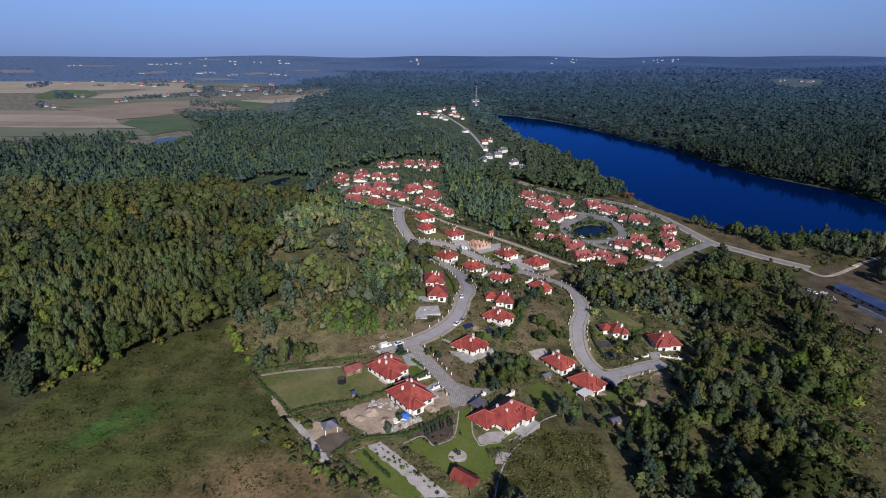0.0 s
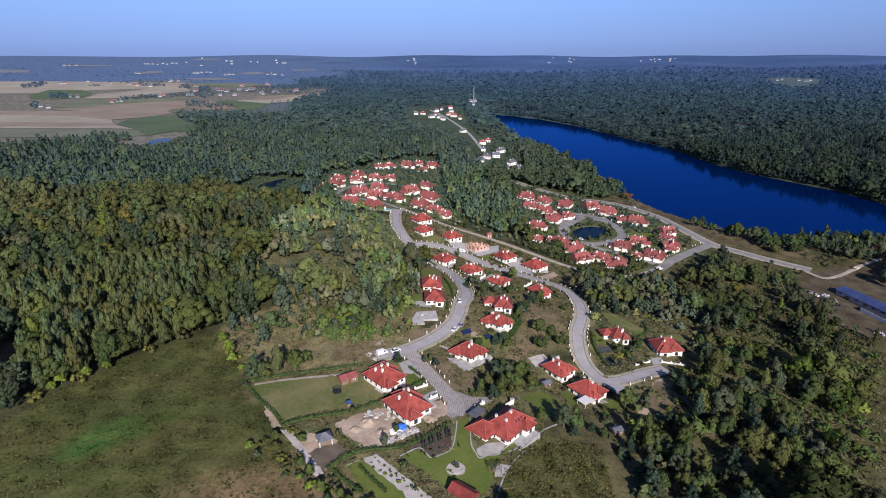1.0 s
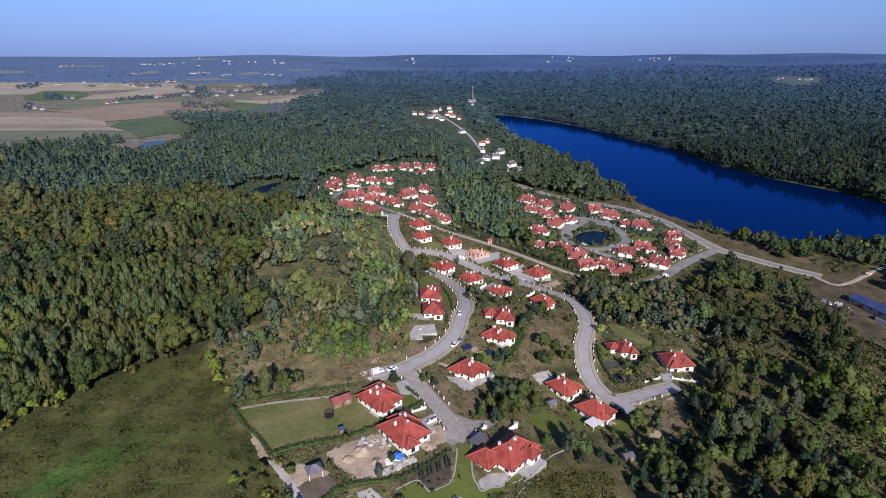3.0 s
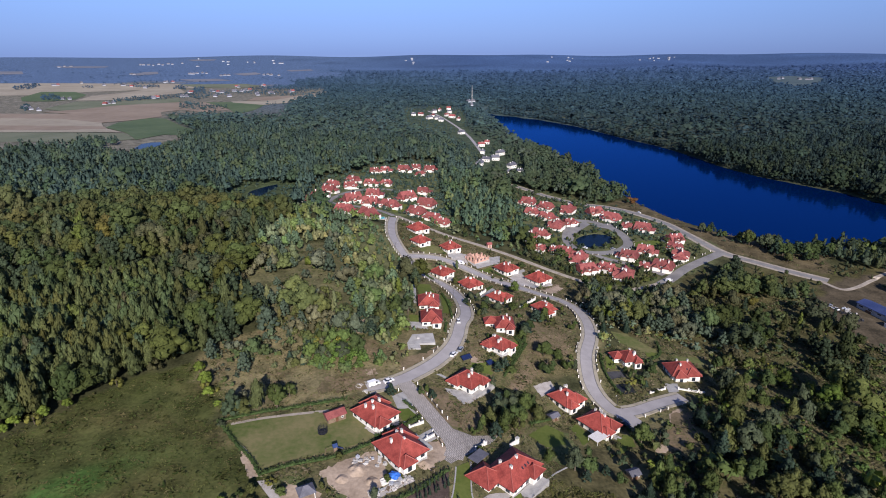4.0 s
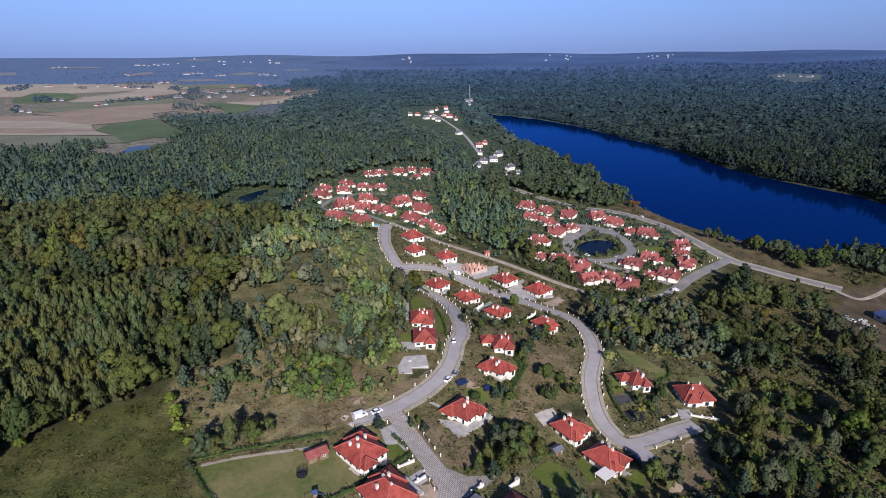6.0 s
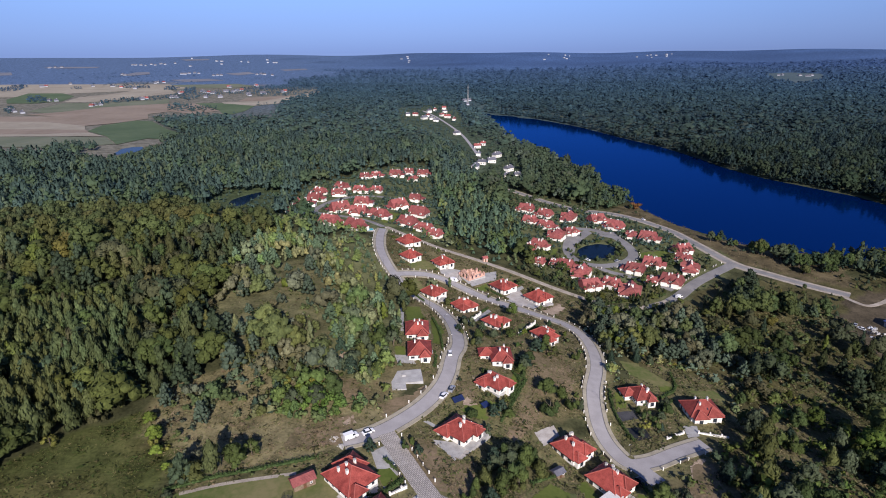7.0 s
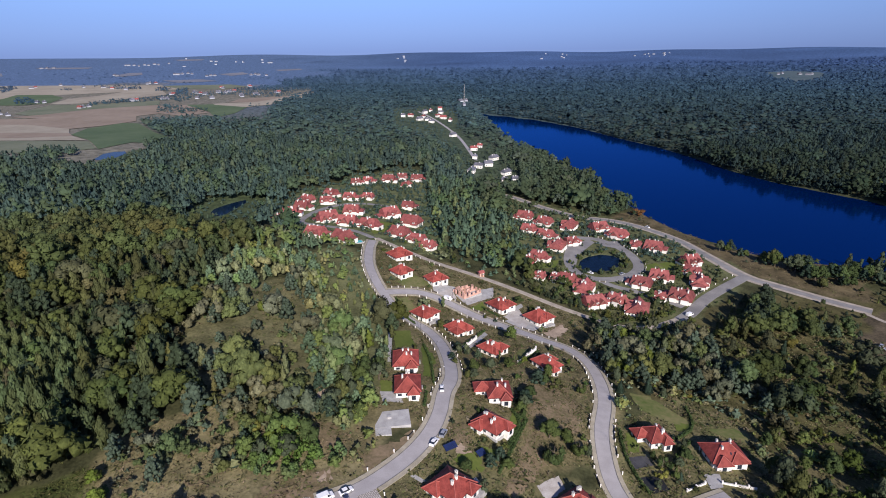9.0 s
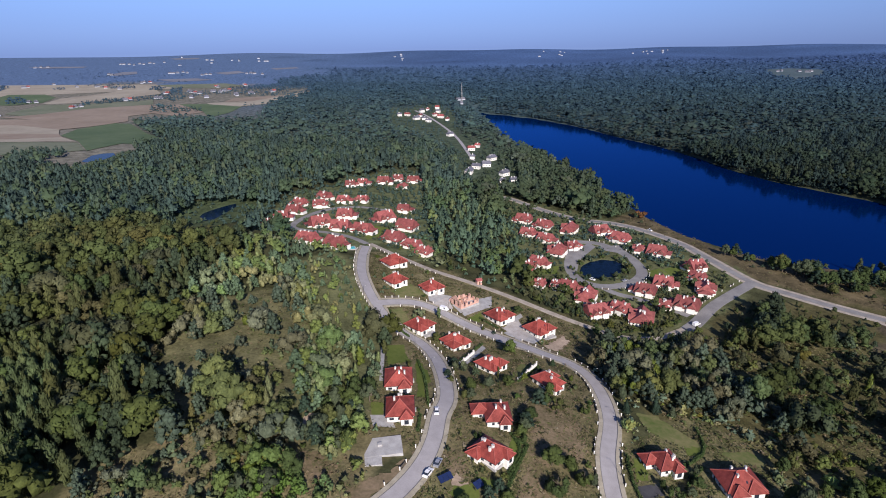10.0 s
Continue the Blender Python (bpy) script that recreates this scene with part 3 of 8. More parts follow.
def ground(px, py):
    """The height of the land."""
    px, py = np.asarray(px, float), np.asarray(py, float)
    far = np.hypot(px, py - 46)
    z = BASE + 112 * np.clip((far - 900) / 3950, 0, 1) ** 1.25
    for hx, hy, s, h in HILLS + KNOLLS:
        z = z + h * np.exp(-((px - hx) ** 2 + (py - hy) ** 2) / (2 * s * s))
    z = z + np.clip((far - 900) / 2500, 0, 1) * (5 * np.sin(px / 310 + py / 700) + 4 * np.sin(px / 170 - py / 420 + 1.7))
    for level, shore in WATERS:
        near = (px > min(p[0] for p in shore) - 150) & (px < max(p[0] for p in shore) + 150)
        near &= (py > min(p[1] for p in shore) - 150) & (py < max(p[1] for p in shore) + 150)
        d = edge_distance(px, py, shore + shore[:1])
        wet = inside(px, py, shore)
        rim = level + 0.25 + 0.05 * d
        blend = np.clip(d / (60 if level < -23 else 25), 0, 1) ** 0.8
        dry = np.maximum(rim * (1 - blend) + z * blend, level + 0.25)
        z = np.where(near & (wet | (d < (60 if level < -23 else 25))), np.where(wet, level - np.minimum(5, 0.3 * d), dry), z)
    return z

# ---- materials ----
def mat(name, dark, light, scale=0.5, rough=0.85, bump=0.0, fine=None, vary=0.0, island=0.0, tone="", metal=0.0, spec=0.3, bump_far=0.05):
    """A surface that wavers between two colours at two scales. vary: by object; island: by piece; tone: a colour layer on the mesh."""
    m = bpy.data.materials.new(name)
    m.use_nodes = True
    nt = m.node_tree
    bsdf = nt.nodes["Principled BSDF"]
    geo = nt.nodes.new("ShaderNodeNewGeometry")
    a, b = nt.nodes.new("ShaderNodeTexNoise"), nt.nodes.new("ShaderNodeTexNoise")
    a.inputs["Scale"].default_value, a.inputs["Detail"].default_value = scale, 5
    b.inputs["Scale"].default_value, b.inputs["Detail"].default_value = fine or scale * 7, 4
    for n in (a, b):
        nt.links.new(geo.outputs["Position"], n.inputs["Vector"])
    mixed = nt.nodes.new("ShaderNodeMath")
    mixed.operation = "MULTIPLY_ADD"
    nt.links.new(a.outputs[0], mixed.inputs[0])
    mixed.inputs[1].default_value = 0.62
    half = nt.nodes.new("ShaderNodeMath")
    half.operation = "MULTIPLY"
    nt.links.new(b.outputs[0], half.inputs[0])
    half.inputs[1].default_value = 0.38
    nt.links.new(half.outputs[0], mixed.inputs[2])
    ramp = nt.nodes.new("ShaderNodeValToRGB")
    ramp.color_ramp.elements[0].position, ramp.color_ramp.elements[1].position = 0.36, 0.64
    ramp.color_ramp.elements[0].color, ramp.color_ramp.elements[1].color = (*dark, 1), (*light, 1)
    nt.links.new(mixed.outputs[0], ramp.inputs[0])
    colour = ramp.outputs[0]
    if tone:
        layer = nt.nodes.new("ShaderNodeAttribute")
        layer.attribute_name = tone
        times = nt.nodes.new("ShaderNodeMix")
        times.data_type, times.blend_type = "RGBA", "MULTIPLY"
        times.inputs["Factor"].default_value = 1
        nt.links.new(colour, times.inputs["A"])
        nt.links.new(layer.outputs["Color"], times.inputs["B"])
        colour = times.outputs["Result"]
    for amount, source in ((vary, "object"), (island, "island")):
        if amount:
            out = nt.nodes.new("ShaderNodeObjectInfo").outputs["Random"] if source == "object" else geo.outputs["Random Per Island"]
            span = nt.nodes.new("ShaderNodeMapRange")
            span.inputs["To Min"].default_value, span.inputs["To Max"].default_value = 1 - amount, 1 + amount
            nt.links.new(out, span.inputs["Value"])
            hsv = nt.nodes.new("ShaderNodeHueSaturation")
            nt.links.new(span.outputs[0], hsv.inputs["Value"])
            nt.links.new(colour, hsv.inputs["Color"])
            colour = hsv.outputs["Color"]
    nt.links.new(colour, bsdf.inputs["Base Color"])
    bsdf.inputs["Roughness"].default_value, bsdf.inputs["Metallic"].default_value = rough, metal
    bsdf.inputs["Specular IOR Level"].default_value = spec
    if bump:
        bp = nt.nodes.new("ShaderNodeBump")
        bp.inputs["Strength"].default_value, bp.inputs["Distance"].default_value = bump, bump_far
        nt.links.new(mixed.outputs[0], bp.inputs["Height"])
        nt.links.new(bp.outputs[0], bsdf.inputs["Normal"])
    return m


def roof_mat(name, dark, light):
    """Clay tiles in courses: ribs along the eaves and across them, and patchy weathering."""
    m = mat(name, dark, light, 0.45, 0.7, vary=0.26, fine=2.2)
    nt = m.node_tree
    bsdf = nt.nodes["Principled BSDF"]
    place = nt.nodes.new("ShaderNodeTexCoord")
    wave = nt.nodes.new("ShaderNodeTexWave")
    wave.wave_type, wave.bands_direction = "BANDS", "Z"
    wave.inputs["Scale"].default_value = 1.6
    nt.links.new(place.outputs["Object"], wave.inputs["Vector"])
    bp = nt.nodes.new("ShaderNodeBump")
    bp.inputs["Strength"].default_value, bp.inputs["Distance"].default_value = 0.5, 0.06
    nt.links.new(wave.outputs[0], bp.inputs["Height"])
    nt.links.new(bp.outputs[0], bsdf.inputs["Normal"])
    return m


def glassy(name, colour, rough=0.06):
    m = mat(name, colour, tuple(c * 1.3 for c in colour), 0.8, rough, spec=0.6)
    return m


def water_mat():
    """Clear deep water: dark blue below, mirroring the sky and the shore at a low angle."""
    m = bpy.data.materials.new("water")
    m.use_nodes = True
    nt = m.node_tree
    deep = nt.nodes["Principled BSDF"]
    deep.inputs["Base Color"].default_value = (0.0, 0.008, 0.050, 1)
    deep.inputs["Roughness"].default_value = 0.6
    deep.inputs["Specular IOR Level"].default_value = 0.0
    gloss, mix, edge = nt.nodes.new("ShaderNodeBsdfGlossy"), nt.nodes.new("ShaderNodeMixShader"), nt.nodes.new("ShaderNodeFresnel")
    gloss.inputs["Color"].default_value = (0.05, 0.25, 0.66, 1)
    gloss.inputs["Roughness"].default_value = 0.10
    edge.inputs["IOR"].default_value = 1.33
    geo = nt.nodes.new("ShaderNodeNewGeometry")
    ripple = nt.nodes.new("ShaderNodeTexNoise")
    ripple.inputs["Scale"].default_value, ripple.inputs["Detail"].default_value = 0.12, 7
    nt.links.new(geo.outputs["Position"], ripple.inputs["Vector"])
    bp = nt.nodes.new("ShaderNodeBump")
    bp.inputs["Strength"].default_value, bp.inputs["Distance"].default_value = 0.25, 0.35
    nt.links.new(ripple.outputs[0], bp.inputs["Height"])
    nt.links.new(bp.outputs[0], gloss.inputs["Normal"])
    nt.links.new(edge.outputs[0], mix.inputs[0])
    nt.links.new(deep.outputs[0], mix.inputs[1])
    nt.links.new(gloss.outputs[0], mix.inputs[2])
    nt.links.new(mix.outputs[0], nt.nodes["Material Output"].inputs["Surface"])
    return m


M_LAND = mat("land", (0.50, 0.51, 0.48), (1.46, 1.42, 1.32), 0.11, 0.95, 0.9, fine=0.9, tone="cover", spec=0.05, bump_far=0.5)
M_WATER = water_mat()
M_POND = mat("pond_water", (0.002, 0.008, 0.022), (0.004, 0.014, 0.036), 0.3, 0.15, spec=0.03)
M_ASPHALT = mat("asphalt", (0.28, 0.262, 0.258), (0.35, 0.33, 0.325), 0.25, 0.85, 0.2, fine=3.0)
M_OLDROAD = mat("worn_asphalt", (0.155, 0.148, 0.145), (0.245, 0.235, 0.225), 0.12, 0.9, 0.2, fine=1.5)
M_TRACK = mat("dirt_track", (0.24, 0.205, 0.165), (0.40, 0.35, 0.29), 0.3, 0.95, 0.4, fine=1.8)
M_WALK = mat("pavement", (0.26, 0.23, 0.17), (0.38, 0.34, 0.26), 0.4, 0.85, 0.2, fine=3.0)
# kerb colour darkened to stand in for the shaded gutter line
M_KERB = mat("kerb_gutter_shade", (0.11, 0.105, 0.10), (0.17, 0.165, 0.155), 0.8, 0.8)
M_COBBLE = mat("cobble", (0.27, 0.245, 0.22), (0.38, 0.35, 0.32), 0.5, 0.8, 0.4, vary=0.25)
def rows_of_setts(m):
    """Darker joints between rows of paving blocks."""
    nt = m.node_tree
    bsdf = nt.nodes["Principled BSDF"]
    geo, brick, mix = nt.nodes.new("ShaderNodeNewGeometry"), nt.nodes.new("ShaderNodeTexBrick"), nt.nodes.new("ShaderNodeMix")
    turn = nt.nodes.new("ShaderNodeMapping")
    turn.inputs["Rotation"].default_value = (0, 0, radians(52))
    nt.links.new(geo.outputs["Position"], turn.inputs["Vector"])
    nt.links.new(turn.outputs[0], brick.inputs["Vector"])
    brick.inputs["Scale"].default_value, brick.inputs["Mortar Size"].default_value = 0.45, 0.05
    brick.inputs["Color1"].default_value, brick.inputs["Color2"].default_value, brick.inputs["Mortar"].default_value = (1.15, 1.13, 1.10, 1), (0.95, 0.95, 0.95, 1), (0.50, 0.50, 0.50, 1)
    mix.data_type, mix.blend_type = "RGBA", "MULTIPLY"
    mix.inputs["Factor"].default_value = 1
    nt.links.new(bsdf.inputs["Base Color"].links[0].from_socket, mix.inputs["A"])
    nt.links.new(brick.outputs["Color"], mix.inputs["B"])
    nt.links.new(mix.outputs["Result"], bsdf.inputs["Base Color"])


rows_of_setts(M_COBBLE)
M_LAWN = mat("lawn", (0.078, 0.108, 0.024), (0.128, 0.150, 0.040), 0.09, 0.95, 0.6, fine=0.9, spec=0.05, bump_far=0.2)
M_DRYLAWN = mat("dry_lawn", (0.078, 0.108, 0.030), (0.185, 0.165, 0.078), 0.07, 0.95, 0.5, fine=0.6, spec=0.05, bump_far=0.2)
M_SHEET = mat("black_sheet", (0.012, 0.013, 0.015), (0.03, 0.032, 0.035), 0.6, 0.6, 0.3)
M_SOIL = mat("soil", (0.235, 0.18, 0.13), (0.46, 0.36, 0.27), 0.14, 0.95, 0.8, fine=0.9, spec=0.05, bump_far=0.3)
M_MULCH = mat("bark_mulch", (0.055, 0.040, 0.034), (0.12, 0.09, 0.075), 0.5, 0.95, 0.8, fine=3.0, spec=0.05, bump_far=0.1)
M_DARKSOIL = mat("dug_soil", (0.085, 0.068, 0.052), (0.15, 0.12, 0.095), 0.3, 0.95, 0.8, fine=2.0, spec=0.05, bump_far=0.2)
M_WILD = mat("wild_grass", (0.07, 0.095, 0.034), (0.15, 0.15, 0.07), 0.4, 0.95, 0.8, fine=2.5, spec=0.05, bump_far=0.3)
M_GRAVEL = mat("gravel", (0.30, 0.27, 0.24), (0.46, 0.43, 0.40), 0.3, 0.95, 0.6, fine=2.5)
M_WEEDS = mat("dry_weeds", (0.10, 0.085, 0.045), (0.23, 0.17, 0.11), 0.12, 0.95, 0.9, fine=0.9, spec=0.05, bump_far=0.5)
M_TARRED = mat("tarred_ground", (0.035, 0.035, 0.04), (0.07, 0.07, 0.075), 0.4, 0.85, 0.2, fine=3.0)
M_PAVING = mat("paving", (0.27, 0.26, 0.25), (0.40, 0.39, 0.37), 0.5, 0.85, 0.3, fine=3.0)
M_STUBBLE = mat("stubble", (0.245, 0.215, 0.170), (0.325, 0.295, 0.235), 0.012, 0.95, fine=0.1, spec=0.05)
# stubble again for the far strips, its colour blued to stand in for haze
M_FARFIELD = mat("hazed_stubble", (0.14, 0.15, 0.18), (0.19, 0.195, 0.22), 0.012, 0.95, fine=0.1, spec=0.05)
M_PLOUGH = mat("ploughed", (0.200, 0.160, 0.125), (0.262, 0.215, 0.170), 0.012, 0.95, fine=0.1, spec=0.05)
# grass of the far clearing, haze painted in as blue
M_FARCLEAR = mat("hazed_grass", (0.06, 0.09, 0.10), (0.09, 0.12, 0.13), 0.012, 0.95, fine=0.1, spec=0.05)
M_MEADOWFIELD = mat("field_meadow", (0.070, 0.105, 0.058), (0.105, 0.140, 0.080), 0.012, 0.95, fine=0.1, spec=0.05)
M_FIELD = mat("field_grass", (0.115, 0.135, 0.090), (0.165, 0.175, 0.125), 0.012, 0.95, fine=0.1, spec=0.05)
M_RED = roof_mat("dark_red_tiles", (0.150, 0.026, 0.020), (0.30, 0.062, 0.047))
M_ORANGE = roof_mat("brick_red_tiles", (0.155, 0.040, 0.038), (0.29, 0.088, 0.078))
M_RIDGE = mat("ridge_tiles", (0.27, 0.065, 0.05), (0.36, 0.10, 0.08), 1.0, 0.7)
M_WHITE = mat("white_render", (0.66, 0.63, 0.57), (0.80, 0.77, 0.71), 0.4, 0.9, 0.1, vary=0.06)
# far white walls, dimmed and blued in their colour as haze would; also near loads
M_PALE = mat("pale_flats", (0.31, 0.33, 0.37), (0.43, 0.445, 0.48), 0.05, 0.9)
M_GLASS = glassy("window_glass", (0.02, 0.025, 0.035))
M_FRAME = mat("window_frame", (0.55, 0.53, 0.5), (0.7, 0.68, 0.65), 2.0, 0.5)
M_DOOR = mat("brown_door", (0.09, 0.045, 0.025), (0.15, 0.08, 0.045), 3.0, 0.5)
M_DARK = mat("dark_metal", (0.02, 0.02, 0.024), (0.05, 0.05, 0.055), 2.0, 0.5, metal=0.3)
M_WOOD = mat("weathered_wood", (0.11, 0.075, 0.05), (0.22, 0.16, 0.11), 1.5, 0.85, 0.2, vary=0.15)
M_BRICK = mat("raw_brick", (0.46, 0.26, 0.20), (0.60, 0.38, 0.30), 0.8, 0.9, 0.3, vary=0.12)
M_CONCRETE = mat("concrete", (0.30, 0.29, 0.28), (0.44, 0.43, 0.41), 0.4, 0.9, 0.2)
M_GREYROOF = mat("grey_sheet_roof", (0.075, 0.075, 0.09), (0.14, 0.14, 0.165), 0.4, 0.6, vary=0.2)
M_BLUEROOF = mat("blue_sheet_roof", (0.028, 0.045, 0.12), (0.05, 0.07, 0.17), 0.15, 0.5, 0.1)
M_BARK = mat("bark", (0.07, 0.055, 0.04), (0.15, 0.12, 0.09), 2.0, 0.95, 0.5)
M_LEAF = mat("foliage", (0.66, 0.68, 0.68), (1.34, 1.32, 1.28), 0.9, 0.85, 0.8, bump_far=0.4, tone="leaf", island=0.16, spec=0.12, fine=2.8)
def translucent(m, share=0.28):
    """Lets light through thin leaves."""
    nt = m.node_tree
    bsdf, out = nt.nodes["Principled BSDF"], nt.nodes["Material Output"]
    tr, mix = nt.nodes.new("ShaderNodeBsdfTranslucent"), nt.nodes.new("ShaderNodeMixShader")
    mix.inputs[0].default_value = share
    nt.links.new(bsdf.inputs["Base Color"].links[0].from_socket, tr.inputs["Color"])
    nt.links.new(bsdf.outputs[0], mix.inputs[1])
    nt.links.new(tr.outputs[0], mix.inputs[2])
    nt.links.new(mix.outputs[0], out.inputs["Surface"])
    return m


translucent(M_LEAF)
M_FARLEAF = translucent(mat("far_foliage", (0.80, 0.80, 0.80), (1.20, 1.20, 1.20), 0.02, 0.9, tone="leaf", island=0.08, spec=0.05, fine=0.4), 0.35)
M_TREE = translucent(mat("tree_leaves", (0.66, 0.68, 0.68), (1.34, 1.32, 1.28), 0.9, 0.85, 0.8, bump_far=0.4, tone="leaf", island=0.16, spec=0.12, fine=2.8, vary=0.25))
M_GRASS = translucent(mat("grass_blades", (0.82, 0.84, 0.82), (1.18, 1.16, 1.14), 0.5, 0.9, tone="leaf", island=0.14, spec=0.05, fine=2.0))
M_HEDGE = mat("hedge_leaves", (0.025, 0.045, 0.015), (0.06, 0.09, 0.03), 0.6, 0.9, island=0.3, spec=0.1)

# ---- mesh helpers ----
class Geo:
    """Faces gathered for one mesh."""

    def __init__(self):
        self.v, self.f = [], []

    def add(self, verts, faces):
        n = len(self.v)
        self.v += [tuple(p) for p in verts]
        self.f += [tuple(i + n for i in f) for f in faces]
        return self

    def box(self, cx, cy, z0, sx, sy, sz, yaw=0.0, taper=1.0):
        c, s = math.cos(radians(yaw)), math.sin(radians(yaw))
        pts = []
        for z, k in ((z0, 1.0), (z0 + sz, taper)):
            for x, y in ((-1, -1), (1, -1), (1, 1), (-1, 1)):
                x, y = x * sx * k / 2, y * sy * k / 2
                pts.append((cx + x * c - y * s, cy + x * s + y * c, z))
        return self.add(pts, [(3, 2, 1, 0), (4, 5, 6, 7), (0, 1, 5, 4), (1, 2, 6, 5), (2, 3, 7, 6), (3, 0, 4, 7)])

    def roof(self, cx, cy, z0, w, d, rise, hip0=1.0, hip1=1.0, along="x", thick=0.22):
        """A pitched roof over w by d; hip: how far its ends slope, in half depths (0: gable)."""
        long, deep = (w, d) if along == "x" else (d, w)
        a, b = -long / 2 + hip0 * deep / 2, long / 2 - hip1 * deep / 2
        if a > b:
            a = b = (a + b) / 2
        pts = [(-long / 2, -deep / 2, -thick), (long / 2, -deep / 2, -thick), (long / 2, deep / 2, -thick), (-long / 2, deep / 2, -thick)]
        pts += [(x, y, 0) for x, y, _ in pts[:4]] + [(a, 0, rise), (b, 0, rise)]
        if along == "y":
            pts = [(-y, x, z) for x, y, z in pts]
        faces = [(3, 2, 1, 0), (0, 1, 5, 4), (1, 2, 6, 5), (2, 3, 7, 6), (3, 0, 4, 7), (4, 5, 9, 8), (6, 7, 8, 9), (5, 6, 9), (7, 4, 8)]
        return self.add([(x + cx, y + cy, z + z0) for x, y, z in pts], faces)

    def tube(self, a, b, r0, r1, sides=6):
        a, b = Vector(a), Vector(b)
        q = (b - a).to_track_quat("Z", "Y")
        ring = [q @ Vector((math.cos(k * math.tau / sides), math.sin(k * math.tau / sides), 0)) for k in range(sides)]
        pts = [a + p * r0 for p in ring] + [b + p * r1 for p in ring]
        faces = [(k, (k + 1) % sides, sides + (k + 1) % sides, sides + k) for k in range(sides)]
        return self.add(pts, faces + [tuple(range(sides))[::-1], tuple(range(sides, 2 * sides))])

    def mesh(self, name, material):
        me = bpy.data.meshes.new(name)
        me.from_pydata(self.v, [], self.f)
        me.materials.append(material)
        return me


def part(name, geo, material, parent, label=""):
    """Links a mesh as one object under a thing or under a part."""
    ob = new(name, geo if isinstance(geo, bpy.types.Mesh) else geo.mesh(name, material))
    ob.parent = parent
    return tagged(ob, label)


def thing(name, x, y, yaw=0.0, label="", category="", group="", kind="", z=None, lift=0.0):
    ob = new(name)
    ob.matrix_world = pose(x, y, (float(ground(x, y)) if z is None else z) + lift, 0, 0, yaw)
    return tagged(ob, label, category, group, kind)


def raw_mesh(name, verts, tris, material, layer=None, colours=None, normals=None):
    """A large mesh of triangles or quads from arrays, with a colour layer."""
    me = bpy.data.meshes.new(name)
    n, k = tris.shape
    me.vertices.add(len(verts))
    me.vertices.foreach_set("co", np.ascontiguousarray(verts, np.float32).ravel())
    me.loops.add(n * k)
    me.loops.foreach_set("vertex_index", np.ascontiguousarray(tris, np.int32).ravel())
    me.polygons.add(n)
    me.polygons.foreach_set("loop_start", np.arange(0, n * k, k, dtype=np.int32))
    me.update(calc_edges=True)
    me.materials.append(material)
    if layer:
        at = me.attributes.new(layer, "FLOAT_COLOR", "POINT")
        at.data.foreach_set("color", np.ascontiguousarray(np.c_[colours, np.ones(len(colours))], np.float32).ravel())
    if normals is not None:
        me.polygons.foreach_set("use_smooth", np.ones(n, bool))
        me.normals_split_custom_set_from_vertices(np.ascontiguousarray(normals, np.float32))
    return me


# ---- land ----
def stretch(inner0, inner1, step, end0, end1, growth=1.09):
    mid = list(np.arange(inner0, inner1 + step, step))
    out, s = [mid[-1]], step
    while out[-1] < end1:
        s *= growth
        out.append(out[-1] + s)
    back, s = [mid[0]], step
    while back[-1] > end0:
        s *= growth
        back.append(back[-1] - s)
    return np.array(back[:0:-1] + mid + out[1:])


def smooth_noise(px, py, size, seed=0):
    rng = np.random.RandomState(seed)
    out = 0
    for _ in range(5):
        a, p = rng.uniform(0, math.tau, 2)
        k = rng.uniform(0.6, 1.7) / size
        out = out + np.sin((px * math.cos(a) + py * math.sin(a)) * k * math.tau / 2 + p)
    return out / 5


ROADS = [(ROAD_WEST, 5.2), (ROAD_EAST, 5.2), (ROAD_STUB, 6.0), (LANE_COBBLED, 6.0), (TRACK, 4.5), (ROAD_LAKE, 6.0), (ROAD_ENTRY, 7.5), (LOOP, 5.5),
         (LOOP_LINK, 5.0), (VILLAGE_STREET, 5.0), (TOWN_ROAD, 5.0)]


def PLAIN(px, py):
    """The open farmland far off, with a ragged edge."""
    edge = -0.22 * py + (60 + 0.13 * py) * smooth_noise(px * 0.4, py * 0.6, 240, 17)
    return (px < -250) & (py > 1150 + 60 * smooth_noise(px, py, 120, 18)) & (px < edge)


